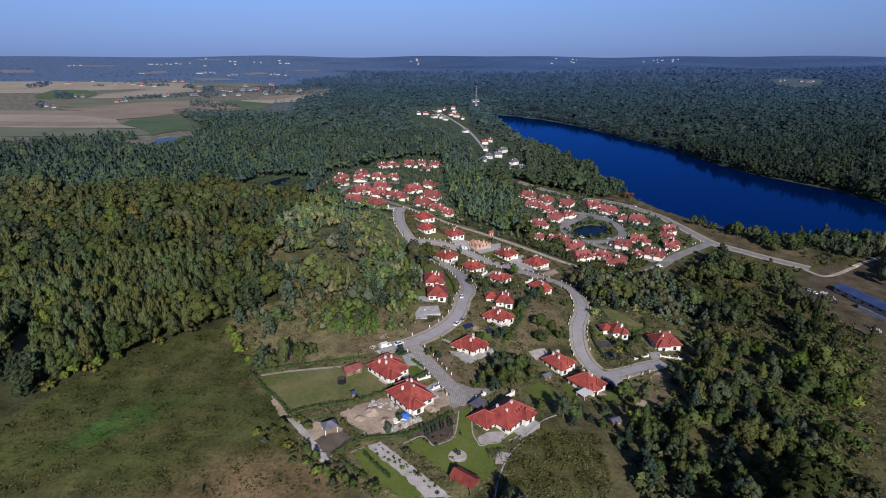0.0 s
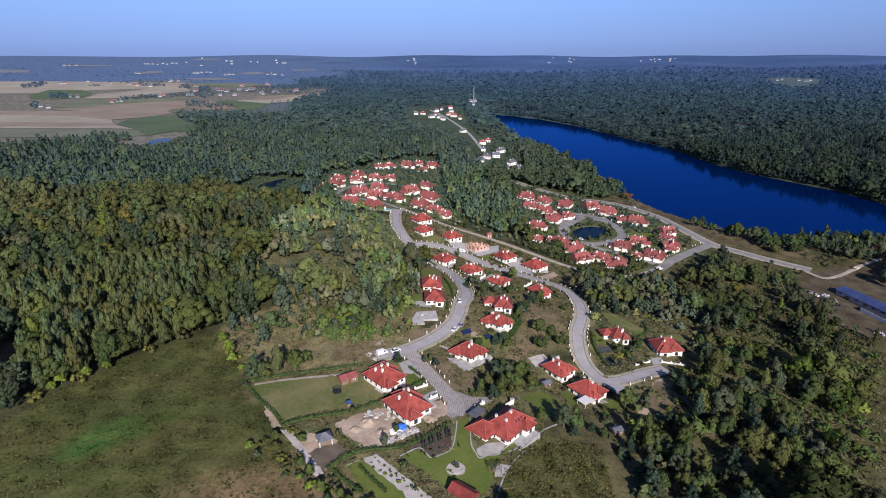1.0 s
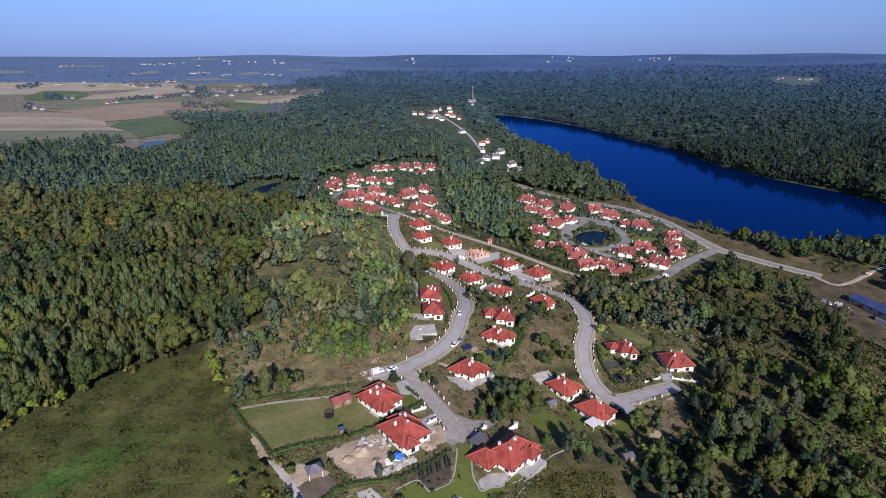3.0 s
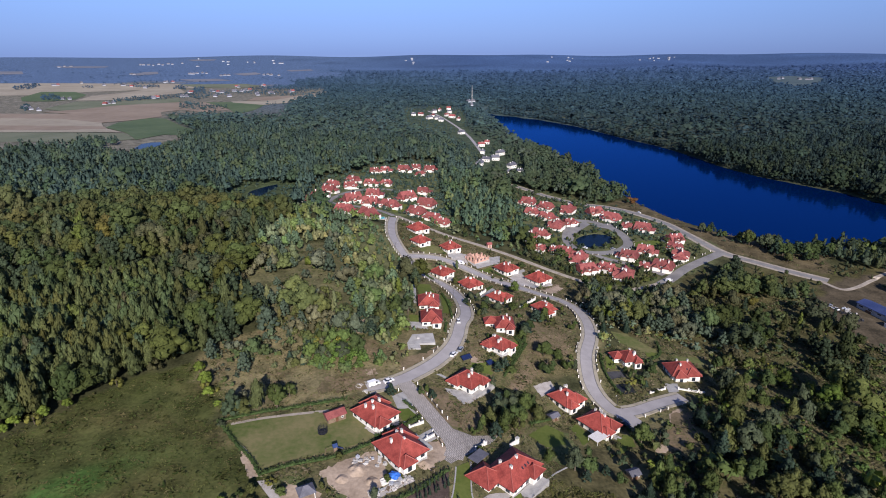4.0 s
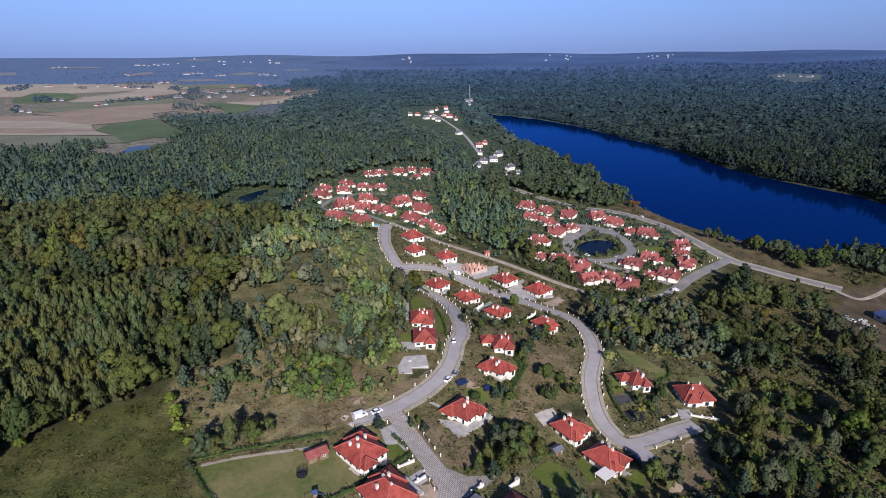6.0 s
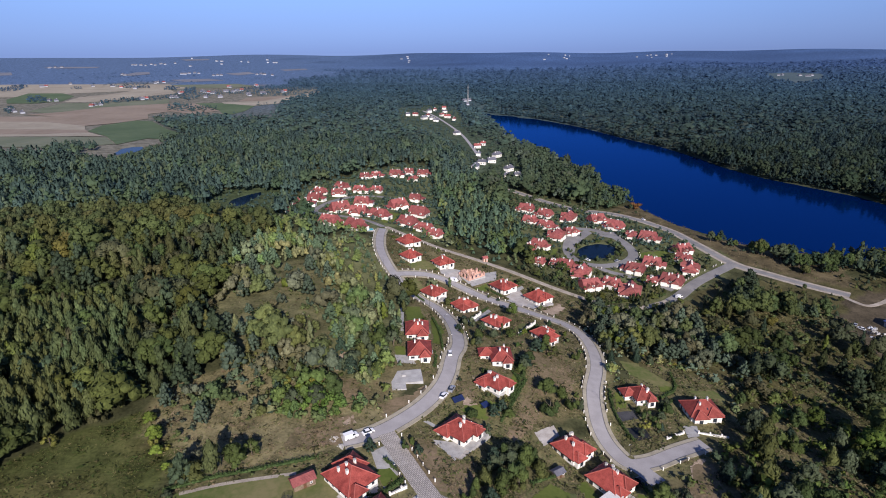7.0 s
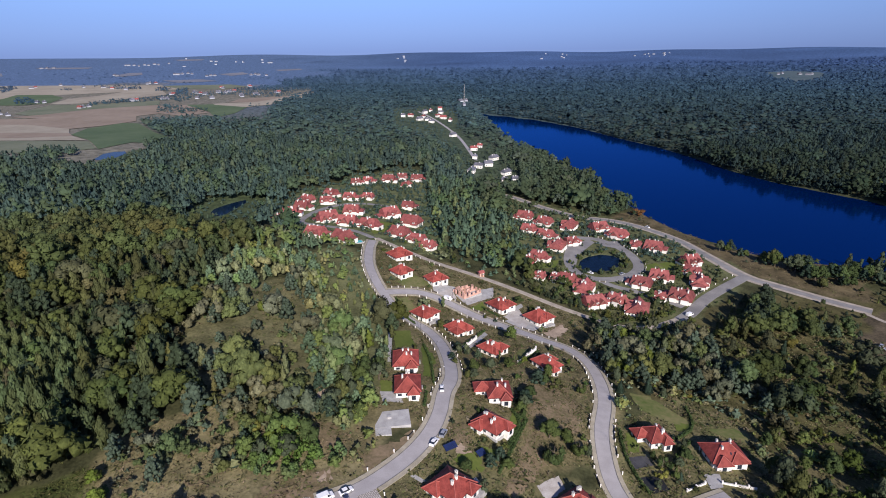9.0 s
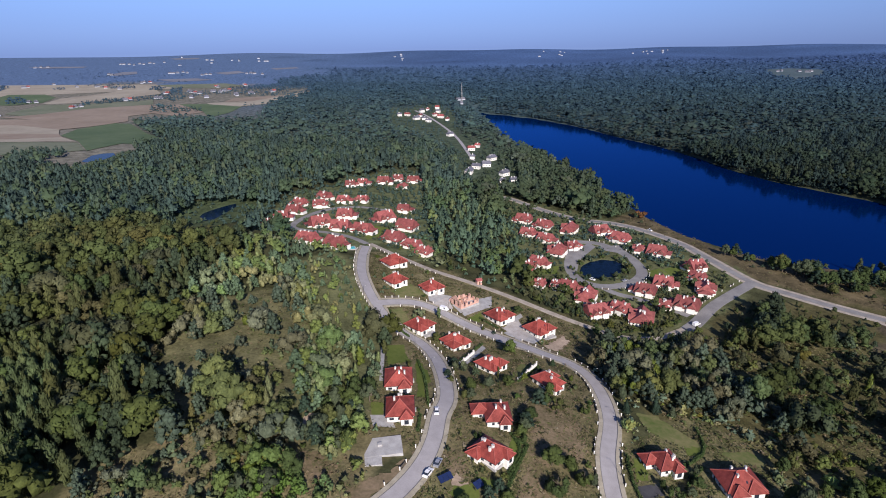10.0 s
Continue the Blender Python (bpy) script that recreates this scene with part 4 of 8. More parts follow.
def cover(px, py):
    """The colour of the land: woodland floor, grass, dry slopes, banks, fields, with distance haze painted in."""
    col = np.empty((*px.shape, 3))
    col[:] = (0.055, 0.058, 0.030)
    # aerial haze put into the colour of the far land as growing blue
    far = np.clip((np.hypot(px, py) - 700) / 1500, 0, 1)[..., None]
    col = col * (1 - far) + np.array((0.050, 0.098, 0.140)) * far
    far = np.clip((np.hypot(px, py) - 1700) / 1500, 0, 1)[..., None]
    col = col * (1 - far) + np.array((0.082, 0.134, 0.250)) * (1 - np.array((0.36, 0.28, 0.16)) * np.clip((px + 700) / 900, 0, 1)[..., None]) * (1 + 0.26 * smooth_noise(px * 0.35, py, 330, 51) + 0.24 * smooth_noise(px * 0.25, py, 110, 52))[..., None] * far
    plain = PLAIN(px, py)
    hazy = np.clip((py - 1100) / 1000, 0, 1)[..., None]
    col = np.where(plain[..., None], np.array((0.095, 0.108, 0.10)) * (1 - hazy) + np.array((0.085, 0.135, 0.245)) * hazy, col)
    for shore in (MERE, TARN):
        col[edge_distance(px, py, shore) < 30] = (0.060, 0.080, 0.042)
    wob = 6 * smooth_noise(px, py, 18, 3)
    wob2 = 6 * smooth_noise(px, py, 15, 4)
    for poly, c in ((SCRUB_HILL, (0.118, 0.114, 0.062)), (MEADOW, (0.066, 0.076, 0.027)), (WOOD_GLADE, (0.115, 0.088, 0.050)), (ROAD_BANK_WOOD, (0.115, 0.122, 0.062)), (SLOPE, (0.17, 0.15, 0.085)), (HOMES, (0.140, 0.122, 0.068)),
                    (HOMES_NEAR, (0.140, 0.130, 0.068)), (ROUGH, (0.085, 0.082, 0.036)), (TOWN, (0.062, 0.084, 0.056)), (ESTATE, (0.10, 0.108, 0.055)), (VILLAGE, (0.10, 0.115, 0.06)),
                    (BANK, (0.100, 0.082, 0.050)), (YARD, (0.085, 0.07, 0.05)), (FIELDS, (0.155, 0.150, 0.130))):
        hit = inside(px + wob, py + wob2, poly)
        col[hit] = c
    right = (px > 95) & (py > 110) & (py < 400) & (px < 330) & (np.all(np.abs(col - (0.055, 0.058, 0.030)) < 0.02, axis=-1))
    col[right] = (0.080, 0.074, 0.036)
    col[(px > 28) & (px <= 100) & (py > 100) & (py < 225) & np.all(np.abs(col - (0.055, 0.058, 0.030)) < 0.02, axis=-1)] = (0.105, 0.095, 0.050)
    for poly in RUBBLY:
        col[inside(px + wob, py + wob2, poly)] = (0.13, 0.115, 0.065)
    gu, gv = (px + 105) * 0.77 + (py - 151) * 0.64, -(px + 105) * 0.64 + (py - 151) * 0.77
    green = np.exp(-((gu / 17) ** 2 + (gv / 6.5) ** 2) ** 1.6)[..., None]
    green = green * np.clip(0.75 + 0.9 * smooth_noise(px, py * 2, 14, 6), 0, 1)[..., None]
    col = col * (1 - 0.95 * green) + np.array((0.034, 0.115, 0.024)) * 0.95 * green
    patchy = (inside(px, py, MEADOW) * np.clip(0.2 + 1.6 * smooth_noise(px * 0.6, py * 1.5, 20, 5), 0, 1))[..., None] * (1 - green)
    col = col * (1 - 0.32 * patchy) + np.array((0.120, 0.092, 0.045)) * 0.32 * patchy
    dry = np.exp(-(((px + 52) / 24) ** 2 + ((py - 127) / 14) ** 2) ** 1.4)[..., None]
    return col * (1 - 0.7 * dry) + np.array((0.22, 0.145, 0.09)) * 0.7 * dry


def build_land():
    xs, ys = stretch(-260, 330, 4.0, -4900, 4900), stretch(90, 620, 4.0, -4900, 4900)
    gx, gy = np.meshgrid(xs, ys)
    far = np.hypot(gx, gy - 46)
    k = np.minimum(1, 4850 / np.maximum(far, 1))
    gx, gy = gx * k, (gy - 46) * k + 46
    gz = ground(gx, gy)
    nx, ny = len(xs), len(ys)
    ids = np.arange(nx * ny).reshape(ny, nx)
    quads = np.stack([ids[:-1, :-1], ids[:-1, 1:], ids[1:, 1:], ids[1:, :-1]], -1).reshape(-1, 4)
    rim = (far > 4850).ravel()
    quads = quads[~rim[quads].all(1)]
    verts = np.stack([gx, gy, gz], -1).reshape(-1, 3)
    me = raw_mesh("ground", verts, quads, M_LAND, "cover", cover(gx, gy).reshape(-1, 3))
    me.polygons.foreach_set("use_smooth", np.ones(len(quads), bool))
    tagged(new("ground", me), "rolling land of dry grass, meadow and woodland floor", "ground", kind="structure")


def drape(outline, name, material, lift, step=4.0, label="", category="ground", kind="structure", level=None, ragged=0.0):
    """A sheet that follows the land within an outline."""
    from mathutils import geometry
    px, py = [p[0] for p in outline], [p[1] for p in outline]
    pts, n = [], len(outline)
    for (ax, ay), (bx, by) in zip(outline, outline[1:] + outline[:1]):
        m = max(1, int(math.hypot(bx - ax, by - ay) / (1.2 if ragged else step)))
        pts += [(ax + (bx - ax) * i / m, ay + (by - ay) * i / m) for i in range(m)]
    edge = len(pts)
    pts = [(x + ragged * noise.noise(Vector((x * 0.5, y * 0.5, 3))) * 1.4, y + ragged * noise.noise(Vector((x * 0.5, y * 0.5, 8))) * 1.4) for x, y in pts]
    gx, gy = np.meshgrid(np.arange(min(px), max(px), step), np.arange(min(py), max(py), step))
    gx, gy = gx.ravel(), gy.ravel()
    keep = inside(gx, gy, outline) & (edge_distance(gx, gy, outline + outline[:1]) > step * 0.4)
    pts += list(zip(gx[keep].tolist(), gy[keep].tolist()))
    v, _, f, *_ = geometry.delaunay_2d_cdt([Vector(p) for p in pts], [], [list(range(edge))], 1, 1e-4)
    vx, vy = np.array([p.x for p in v]), np.array([p.y for p in v])
    vz = ground(vx, vy) + lift if level is None else np.full(len(vx), level)
    me = bpy.data.meshes.new(name)
    me.from_pydata(np.stack([vx, vy, vz], -1).tolist(), [], f)
    me.materials.append(material)
    if me.polygons and sum(p.normal.z for p in me.polygons) < 0:
        me.flip_normals()
    return tagged(new(name, me), label, category, kind=kind)


def smooth_line(pts, step=2.0, closed=False):
    """A rounded chain through the points, with even steps."""
    p = [np.array(q, float) for q in pts]
    p = [p[-1]] + p + p[:2] if closed else [2 * p[0] - p[1]] + p + [2 * p[-1] - p[-2]]
    out = []
    for a, b, c, d in zip(p, p[1:], p[2:], p[3:]):
        n = max(2, int(np.linalg.norm(c - b) / step))
        for i in range(n):
            t = i / n
            out.append(0.5 * (2 * b + (c - a) * t + (2 * a - 5 * b + 4 * c - d) * t * t + (3 * b - a - 3 * c + d) * t ** 3))
    out.append(np.array(p[-2]))
    return np.array(out)


def offset_line(line, off):
    d = np.gradient(line, axis=0)
    d /= np.linalg.norm(d, axis=1)[:, None] + 1e-9
    return line + np.stack([-d[:, 1], d[:, 0]], -1) * off


def strip(name, line, off0, off1, lift, material, label="", category="road", skirt=0.0, across=3, avoid=()):
    """A band along a line between two offsets, laid on the land; skirt: the depth of its side faces."""
    cols = [offset_line(line, off0 + (off1 - off0) * i / across) for i in range(across + 1)]
    zs = [ground(c[:, 0], c[:, 1]) + lift for c in cols]
    if skirt:
        cols, zs = [cols[0]] + cols + [cols[-1]], [zs[0] - skirt] + zs + [zs[-1] - skirt]
    n, m = len(line), len(cols)
    verts = np.stack([np.stack([c[:, 0], c[:, 1], z], -1) for c, z in zip(cols, zs)], 1).reshape(-1, 3)
    ids = np.arange(n * m).reshape(n, m)
    quads = np.stack([ids[:-1, :-1], ids[1:, :-1], ids[1:, 1:], ids[:-1, 1:]], -1).reshape(-1, 4)
    if off1 > off0:
        quads = quads[:, ::-1]
    mid = verts[quads].mean(1)
    for other, reach in avoid:
        quads, mid = (a[edge_distance(mid[:, 0], mid[:, 1], other) > reach] for a in (quads, mid))
    me = raw_mesh(name, verts, quads, material)
    me.polygons.foreach_set("use_smooth", np.full(len(quads), not skirt))
    return tagged(new(name, me), label, category, kind="structure")


build_land()
drape(LAKE, "lake_water", M_WATER, 0, 60, "deep blue lake with faint ripples", "lake", level=-24.0)
for shore, (level, _) in zip((POND, MERE, TARN), WATERS[1:]):
    drape(shore, "pond_water", M_POND, 0, 8, "small dark pond among trees", "pond", level=level)
SURFACES = {"lawn": (M_LAWN, "mown green lawn"), "dark_sheet": (M_SHEET, "black ground sheet over a bed"), "dry_lawn": (M_DRYLAWN, "patchy half-dry lawn"), "soil": (M_SOIL, "bare sandy soil of a building plot"), "gravel": (M_GRAVEL, "pale gravel bed"),
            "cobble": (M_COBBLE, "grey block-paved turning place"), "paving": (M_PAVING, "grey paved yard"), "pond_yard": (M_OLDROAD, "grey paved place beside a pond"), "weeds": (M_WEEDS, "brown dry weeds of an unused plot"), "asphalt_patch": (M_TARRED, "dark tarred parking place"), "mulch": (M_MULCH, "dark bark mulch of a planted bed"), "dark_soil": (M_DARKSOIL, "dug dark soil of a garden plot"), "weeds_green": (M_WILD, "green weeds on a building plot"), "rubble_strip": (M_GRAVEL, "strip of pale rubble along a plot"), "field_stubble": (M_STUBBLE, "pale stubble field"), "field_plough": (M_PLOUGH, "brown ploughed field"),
            "field_far": (M_FARFIELD, "far stubble field with haze blue in its colour"), "field_grass": (M_FIELD, "dull green pasture"), "field_green": (M_MEADOWFIELD, "green meadow among fields"), "field_clearing": (M_FARCLEAR, "far grass clearing with haze blue in its colour")}
for i, (kind_, poly) in enumerate(PATCHES):
    big = kind_.startswith("field")
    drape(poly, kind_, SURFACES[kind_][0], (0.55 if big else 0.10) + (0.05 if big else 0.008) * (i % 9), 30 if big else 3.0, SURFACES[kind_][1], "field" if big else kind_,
          ragged={"soil": 1.3, "weeds_green": 1.6, "dark_soil": 0.5, "weeds": 2.0, "lawn": 0.6, "dry_lawn": 0.9, "gravel": 0.4}.get(kind_, 0.0))

for name, pts, width, walkways in (("road_west", ROAD_WEST, 5.2, True), ("road_east", ROAD_EAST, 5.2, True), ("road_stub", ROAD_STUB, 6.0, False), ("road_entry", ROAD_ENTRY, 7.5, False),
                                   ("road_lake", ROAD_LAKE, 5.5, False), ("street_loop", LOOP, 5.0, False), ("street_link", LOOP_LINK, 5.0, False), ("street_village", VILLAGE_STREET, 5.0, False),
                                   ("road_town", TOWN_ROAD, 5.0, False)):
    line = smooth_line(pts, 1.0)
    crossings = [(p, w / 2 + 0.4) for p, w in ROADS if p is not pts]
    grey = M_OLDROAD if name in ("street_loop", "street_link", "road_entry", "road_lake", "street_village") else M_ASPHALT
    if name == "road_lake":
        strip("road_shoulder", line, -5.4, 5.4, 0.1, M_TRACK, "sandy shoulder beside the lake road", "road", 0.4)
    strip(name, line, -width / 2 - (1.2 if name == "street_loop" else 0), width / 2 + (1.2 if name == "street_loop" else 0), 0.16, grey, "pale grey asphalt road", skirt=0.5)
    if walkways:
        for side in (-1, 1):
            strip("kerb", line, side * width / 2, side * (width / 2 + 0.2), 0.28, M_KERB, "stone kerb coloured dark for the shade of its gutter", "kerb", 0.4, 1, crossings)
            strip("pavement", line, side * (width / 2 + 0.2), side * (width / 2 + 1.7), 0.27, M_WALK, "sand-coloured paved footway", "pavement", 0.5, 1, crossings)
strip("track", smooth_line(TRACK), -2.2, 2.2, 0.2, M_TRACK, "worn dirt track", "track", 0.4)
strip("lane_cobbled", smooth_line(LANE_COBBLED), -3.2, 3.2, 0.2, M_COBBLE, "grey block-paved lane", "road", 0.5)
for line in EDGINGS:
    strip("path_edging", smooth_line(line, 0.6), -0.22, 0.22, 0.16, M_PAVING, "narrow pale garden edging", "path", 0.2, 1)
strip("lawn_path", smooth_line(LAWN_PATH, 0.8), -0.7, 0.7, 0.15, M_TRACK, "worn sandy path along a lawn", "path", 0.2, 1)
strip("yard_track", smooth_line(YARD_TRACK), -1.4, 1.4, 0.15, M_TRACK, "sandy track across the yard", "track", 0.4)

# ---- trees ----
def ball(segments):
    """A coarse ball: 8, 20 or 80 triangles."""
    if segments == 0:
        v = np.array([(1, 0, 0), (-1, 0, 0), (0, 1, 0), (0, -1, 0), (0, 0, 1), (0, 0, -1)], float)
        return v, np.array([(0, 2, 4), (2, 1, 4), (1, 3, 4), (3, 0, 4), (2, 0, 5), (1, 2, 5), (3, 1, 5), (0, 3, 5)])
    bm = bmesh.new()
    bmesh.ops.create_icosphere(bm, subdivisions=segments, radius=1)
    v, f = np.array([p.co[:] for p in bm.verts]), np.array([[p.index for p in q.verts] for q in bm.faces])
    bm.free()
    return v, f


def crown_mesh(rng, kind, leaves, size, segments, rise, few=1.0):
    """A crown of unit height and width: leafy lobes set as the species sets its limbs, with loose leaf sprays over them."""
    lobes, stretch_z, droop = [], 1.0, 0.45
    if few < 0.2 and kind == "pine":
        kind = "spruce"
    count = lambda n: max(2, int(round(n * few)))
    if kind == "broad":
        lobes.append(((0, 0, 0.48), (0.27, 0.27, 0.26), 0.95))
        n = count(14)
        for i in range(n):
            a, u = i * 2.4 + rng.uniform(-0.5, 0.5), (i + rng.uniform(0.1, 0.9)) / n
            out = math.sqrt(max(0.0, 1 - u ** 1.6)) * rng.uniform(0.85, 1.08)
            r = rng.uniform(0.11, 0.19)
            lobes.append(((0.34 * out * math.cos(a), 0.32 * out * math.sin(a), 0.36 + 0.46 * u), (r, r, r * 0.85), rng.uniform(0.9, 1.1)))
    elif kind == "birch":
        stretch_z, droop = 1.45, 0.3
        n = count(9)
        for i in range(n):
            h = (i + 0.5) / n
            r = 0.30 * math.sin(math.pi * (0.16 + 0.80 * h)) ** 0.8 * rng.uniform(0.75, 1.1)
            a, off = rng.uniform(0, math.tau), rng.uniform(0.04, 0.20) * (1 - 0.6 * h)
            lobes.append(((off * math.cos(a), off * math.sin(a), 0.20 + 0.70 * h), (r, r, 0.13), rng.uniform(0.92, 1.08)))
    elif kind == "scrub":
        n = count(11)
        for i in range(n):
            a, q = rng.uniform(0, math.tau), 0.40 * math.sqrt(rng.uniform(0.02, 1))
            r = rng.uniform(0.10, 0.20)
            lobes.append(((q * math.cos(a), q * math.sin(a), rng.uniform(0.22, 0.86 - 0.7 * q)), (r, r, r * rng.uniform(0.9, 1.4)), rng.uniform(0.85, 1.15)))
    elif kind == "pine":
        tiers = max(1, count(5) - 1) if few < 0.5 else 5
        for i in range(tiers):
            h = (i + 0.3) / tiers
            reach = 0.36 * (1 - h) ** 0.75 + 0.03
            arms = max(3, int(round(6 * (1 - 0.5 * h) * min(1, few + 0.3))))
            turn = rng.uniform(0, math.tau)
            for k in range(arms):
                a, q = turn + k * math.tau / arms + rng.uniform(-0.25, 0.25), reach * rng.uniform(0.75, 1.12)
                lobes.append(((q * math.cos(a), q * math.sin(a), 0.20 + 0.70 * h + rng.uniform(-0.04, 0.04)), (0.145 - 0.05 * h, 0.145 - 0.05 * h, 0.085), rng.uniform(0.88, 1.12)))
        lobes.append(((0, 0, 0.50), (0.17, 0.17, 0.42), 0.92))
    else:
        tiers = count(7)
        for i in range(tiers):
            h = (i + 0.2) / tiers
            r = 0.40 * (1.03 - h)
            lobes.append(((rng.uniform(-0.02, 0.02), rng.uniform(-0.02, 0.02), 0.12 + 0.80 * h), (r, r, 0.115), rng.uniform(0.92, 1.08)))
    bv, bf = ball(segments)
    verts, tris, tone, norm, n = [], [], [], [], 0
    heart = np.array((0, 0, 0.42))
    areas = np.array([r[0] * r[2] for _, r, _ in lobes])
    for c, r, tint in lobes:
        c, r = np.array(c, float), np.array(r, float)
        v = bv * r * ((1.0 if segments == 0 else 0.88) * (1 + rng.uniform(-0.25, 0.18, (len(bv), 1)))) + c
        d = bv + (c - heart) * 1.5 + rng.normal(size=bv.shape) * 0.12 + (0, 0, rise)
        verts.append(v)
        tris.append(bf + n)
        tone.append(np.full(len(v), tint * 0.96))
        norm.append(d / np.linalg.norm(d, axis=1)[:, None])
        n += len(v)
    pick = rng.choice(len(lobes), leaves, p=areas / areas.sum())
    for k in pick:
        c, r, tint = lobes[k]
        c, r = np.array(c, float), np.array(r, float)
        d = rng.normal(size=3)
        d[2] = abs(d[2]) * 0.9 - 0.3
        d = d / np.linalg.norm(d) + (c - heart) * 0.6
        d /= np.linalg.norm(d)
        at = c + d * r * rng.uniform(0.88, 1.14)
        lean = d + (c - heart) * 0.8 + rng.normal(size=3) * 0.18 + (0, 0, rise)
        face = d + rng.normal(size=3) * droop
        face /= np.linalg.norm(face)
        u = np.cross(face, rng.normal(size=3))
        u /= np.linalg.norm(u)
        w = np.cross(face, u)
        s = size * rng.uniform(0.6, 1.35)
        corner = [k2 * math.tau / 3 + rng.uniform(-0.35, 0.35) for k2 in range(3)]
        flat = np.array([(u * math.cos(a) + w * math.sin(a)) * s * rng.uniform(0.75, 1.25) for a in corner])
        flat[:, 2] *= stretch_z
        verts.append(at + flat)
        tris.append(np.array([(n, n + 1, n + 2)]))
        tone.append(np.full(3, tint * rng.uniform(0.90, 1.12)))
        norm.append(np.tile(lean / np.linalg.norm(lean), (3, 1)))
        n += 3
    return np.concatenate(verts), np.concatenate(tris), np.concatenate(tone), np.concatenate(norm)


_rng = np.random.RandomState(7)
KINDS = ("broad", "birch", "scrub", "pine", "spruce")
CROWNS = {}
for detail, leaves, size, few, segments, rise in (("close", 420, 0.044, 1.0, 1, 0.05), ("near", 300, 0.046, 0.75, 1, 0.05), ("shrub", 70, 0.10, 0.5, 0, 0.2), ("mid", 34, 0.10, 0.45, 0, 0.6),
                                                  ("low", 24, 0.15, 0.3, 0, 0.3), ("bush", 18, 0.17, 0.2, 0, 0.3), ("far", 3, 0.17, 0.15, 0, 1.4)):
    CROWNS[detail] = [crown_mesh(_rng, k, leaves, size, segments, rise, few) for k in KINDS for _ in range(3)]
# mean leaf colours of the five kinds
SPECIES = np.array([(0.058, 0.079, 0.027), (0.061, 0.077, 0.034), (0.070, 0.081, 0.046), (0.040, 0.062, 0.039), (0.029, 0.049, 0.033)])
# shares of the five kinds, height, unevenness and leaf tint of each stand
# tints also hold light: haze on hill, pine, belt, north, across; vignetting on valley
STANDS = {
    "mixed": ((0.35, 0.32, 0.10, 0.23, 0.00), 13.0, 0.30, (1.24, 1.14, 1.00)), "birch": ((0.05, 0.87, 0.00, 0.08, 0.00), 14.5, 0.16, (1.42, 1.36, 1.20)), "beech": ((0.86, 0.08, 0.00, 0.06, 0.00), 15.5, 0.22, (1.36, 1.20, 1.00)),
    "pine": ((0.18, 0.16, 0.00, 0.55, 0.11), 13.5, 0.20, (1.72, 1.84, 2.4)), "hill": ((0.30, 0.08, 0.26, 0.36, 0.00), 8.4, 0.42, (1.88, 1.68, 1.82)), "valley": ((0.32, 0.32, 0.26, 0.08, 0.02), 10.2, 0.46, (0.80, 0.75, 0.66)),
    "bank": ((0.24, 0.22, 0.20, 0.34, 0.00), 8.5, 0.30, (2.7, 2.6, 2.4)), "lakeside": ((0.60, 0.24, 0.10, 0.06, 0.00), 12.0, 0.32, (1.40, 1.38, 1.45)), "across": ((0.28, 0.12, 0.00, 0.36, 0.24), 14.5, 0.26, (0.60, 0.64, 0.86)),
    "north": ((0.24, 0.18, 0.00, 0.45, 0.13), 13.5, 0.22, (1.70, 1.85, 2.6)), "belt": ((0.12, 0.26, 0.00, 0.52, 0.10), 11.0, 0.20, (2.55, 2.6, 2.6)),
}
STAND_NAMES = list(STANDS)


def stand_of(px, py):
    """Which stand of trees each point belongs to."""
    wx, wy = px + 7 * smooth_noise(px, py, 30, 81), py + 7 * smooth_noise(px, py, 30, 82)
    s = np.zeros(px.shape, int)
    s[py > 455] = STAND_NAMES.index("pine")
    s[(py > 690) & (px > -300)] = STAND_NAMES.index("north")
    s[inside(wx, wy, STAND_BIRCH)] = STAND_NAMES.index("birch")
    s[inside(wx, wy, STAND_BEECH)] = STAND_NAMES.index("beech")
    s[inside(wx, wy, SCRUB_HILL) | inside(wx, wy, SLOPE)] = STAND_NAMES.index("hill")
    s[inside(px, py, ROAD_BANK_WOOD)] = STAND_NAMES.index("bank")
    s[(px > 40) & (py < 345)] = STAND_NAMES.index("valley")
    s[(px > 72) & (px < 150) & (py > 238) & (py < 352)] = STAND_NAMES.index("hill")
    s[(px > -110) & (px < 15) & (py > 330) & (py < 455) & (s == 0)] = STAND_NAMES.index("bank")
    s[inside(px, py, PINE_BELT)] = STAND_NAMES.index("belt")
    s[(px > 55) & (px < 235) & (py > 560) & (py < 1150)] = STAND_NAMES.index("lakeside")
    shore = np.interp(py, [p[1] for p in FAR_SHORE], [p[0] for p in FAR_SHORE])
    s[(py > 380) & (px > shore - 6)] = STAND_NAMES.index("across")
    return s


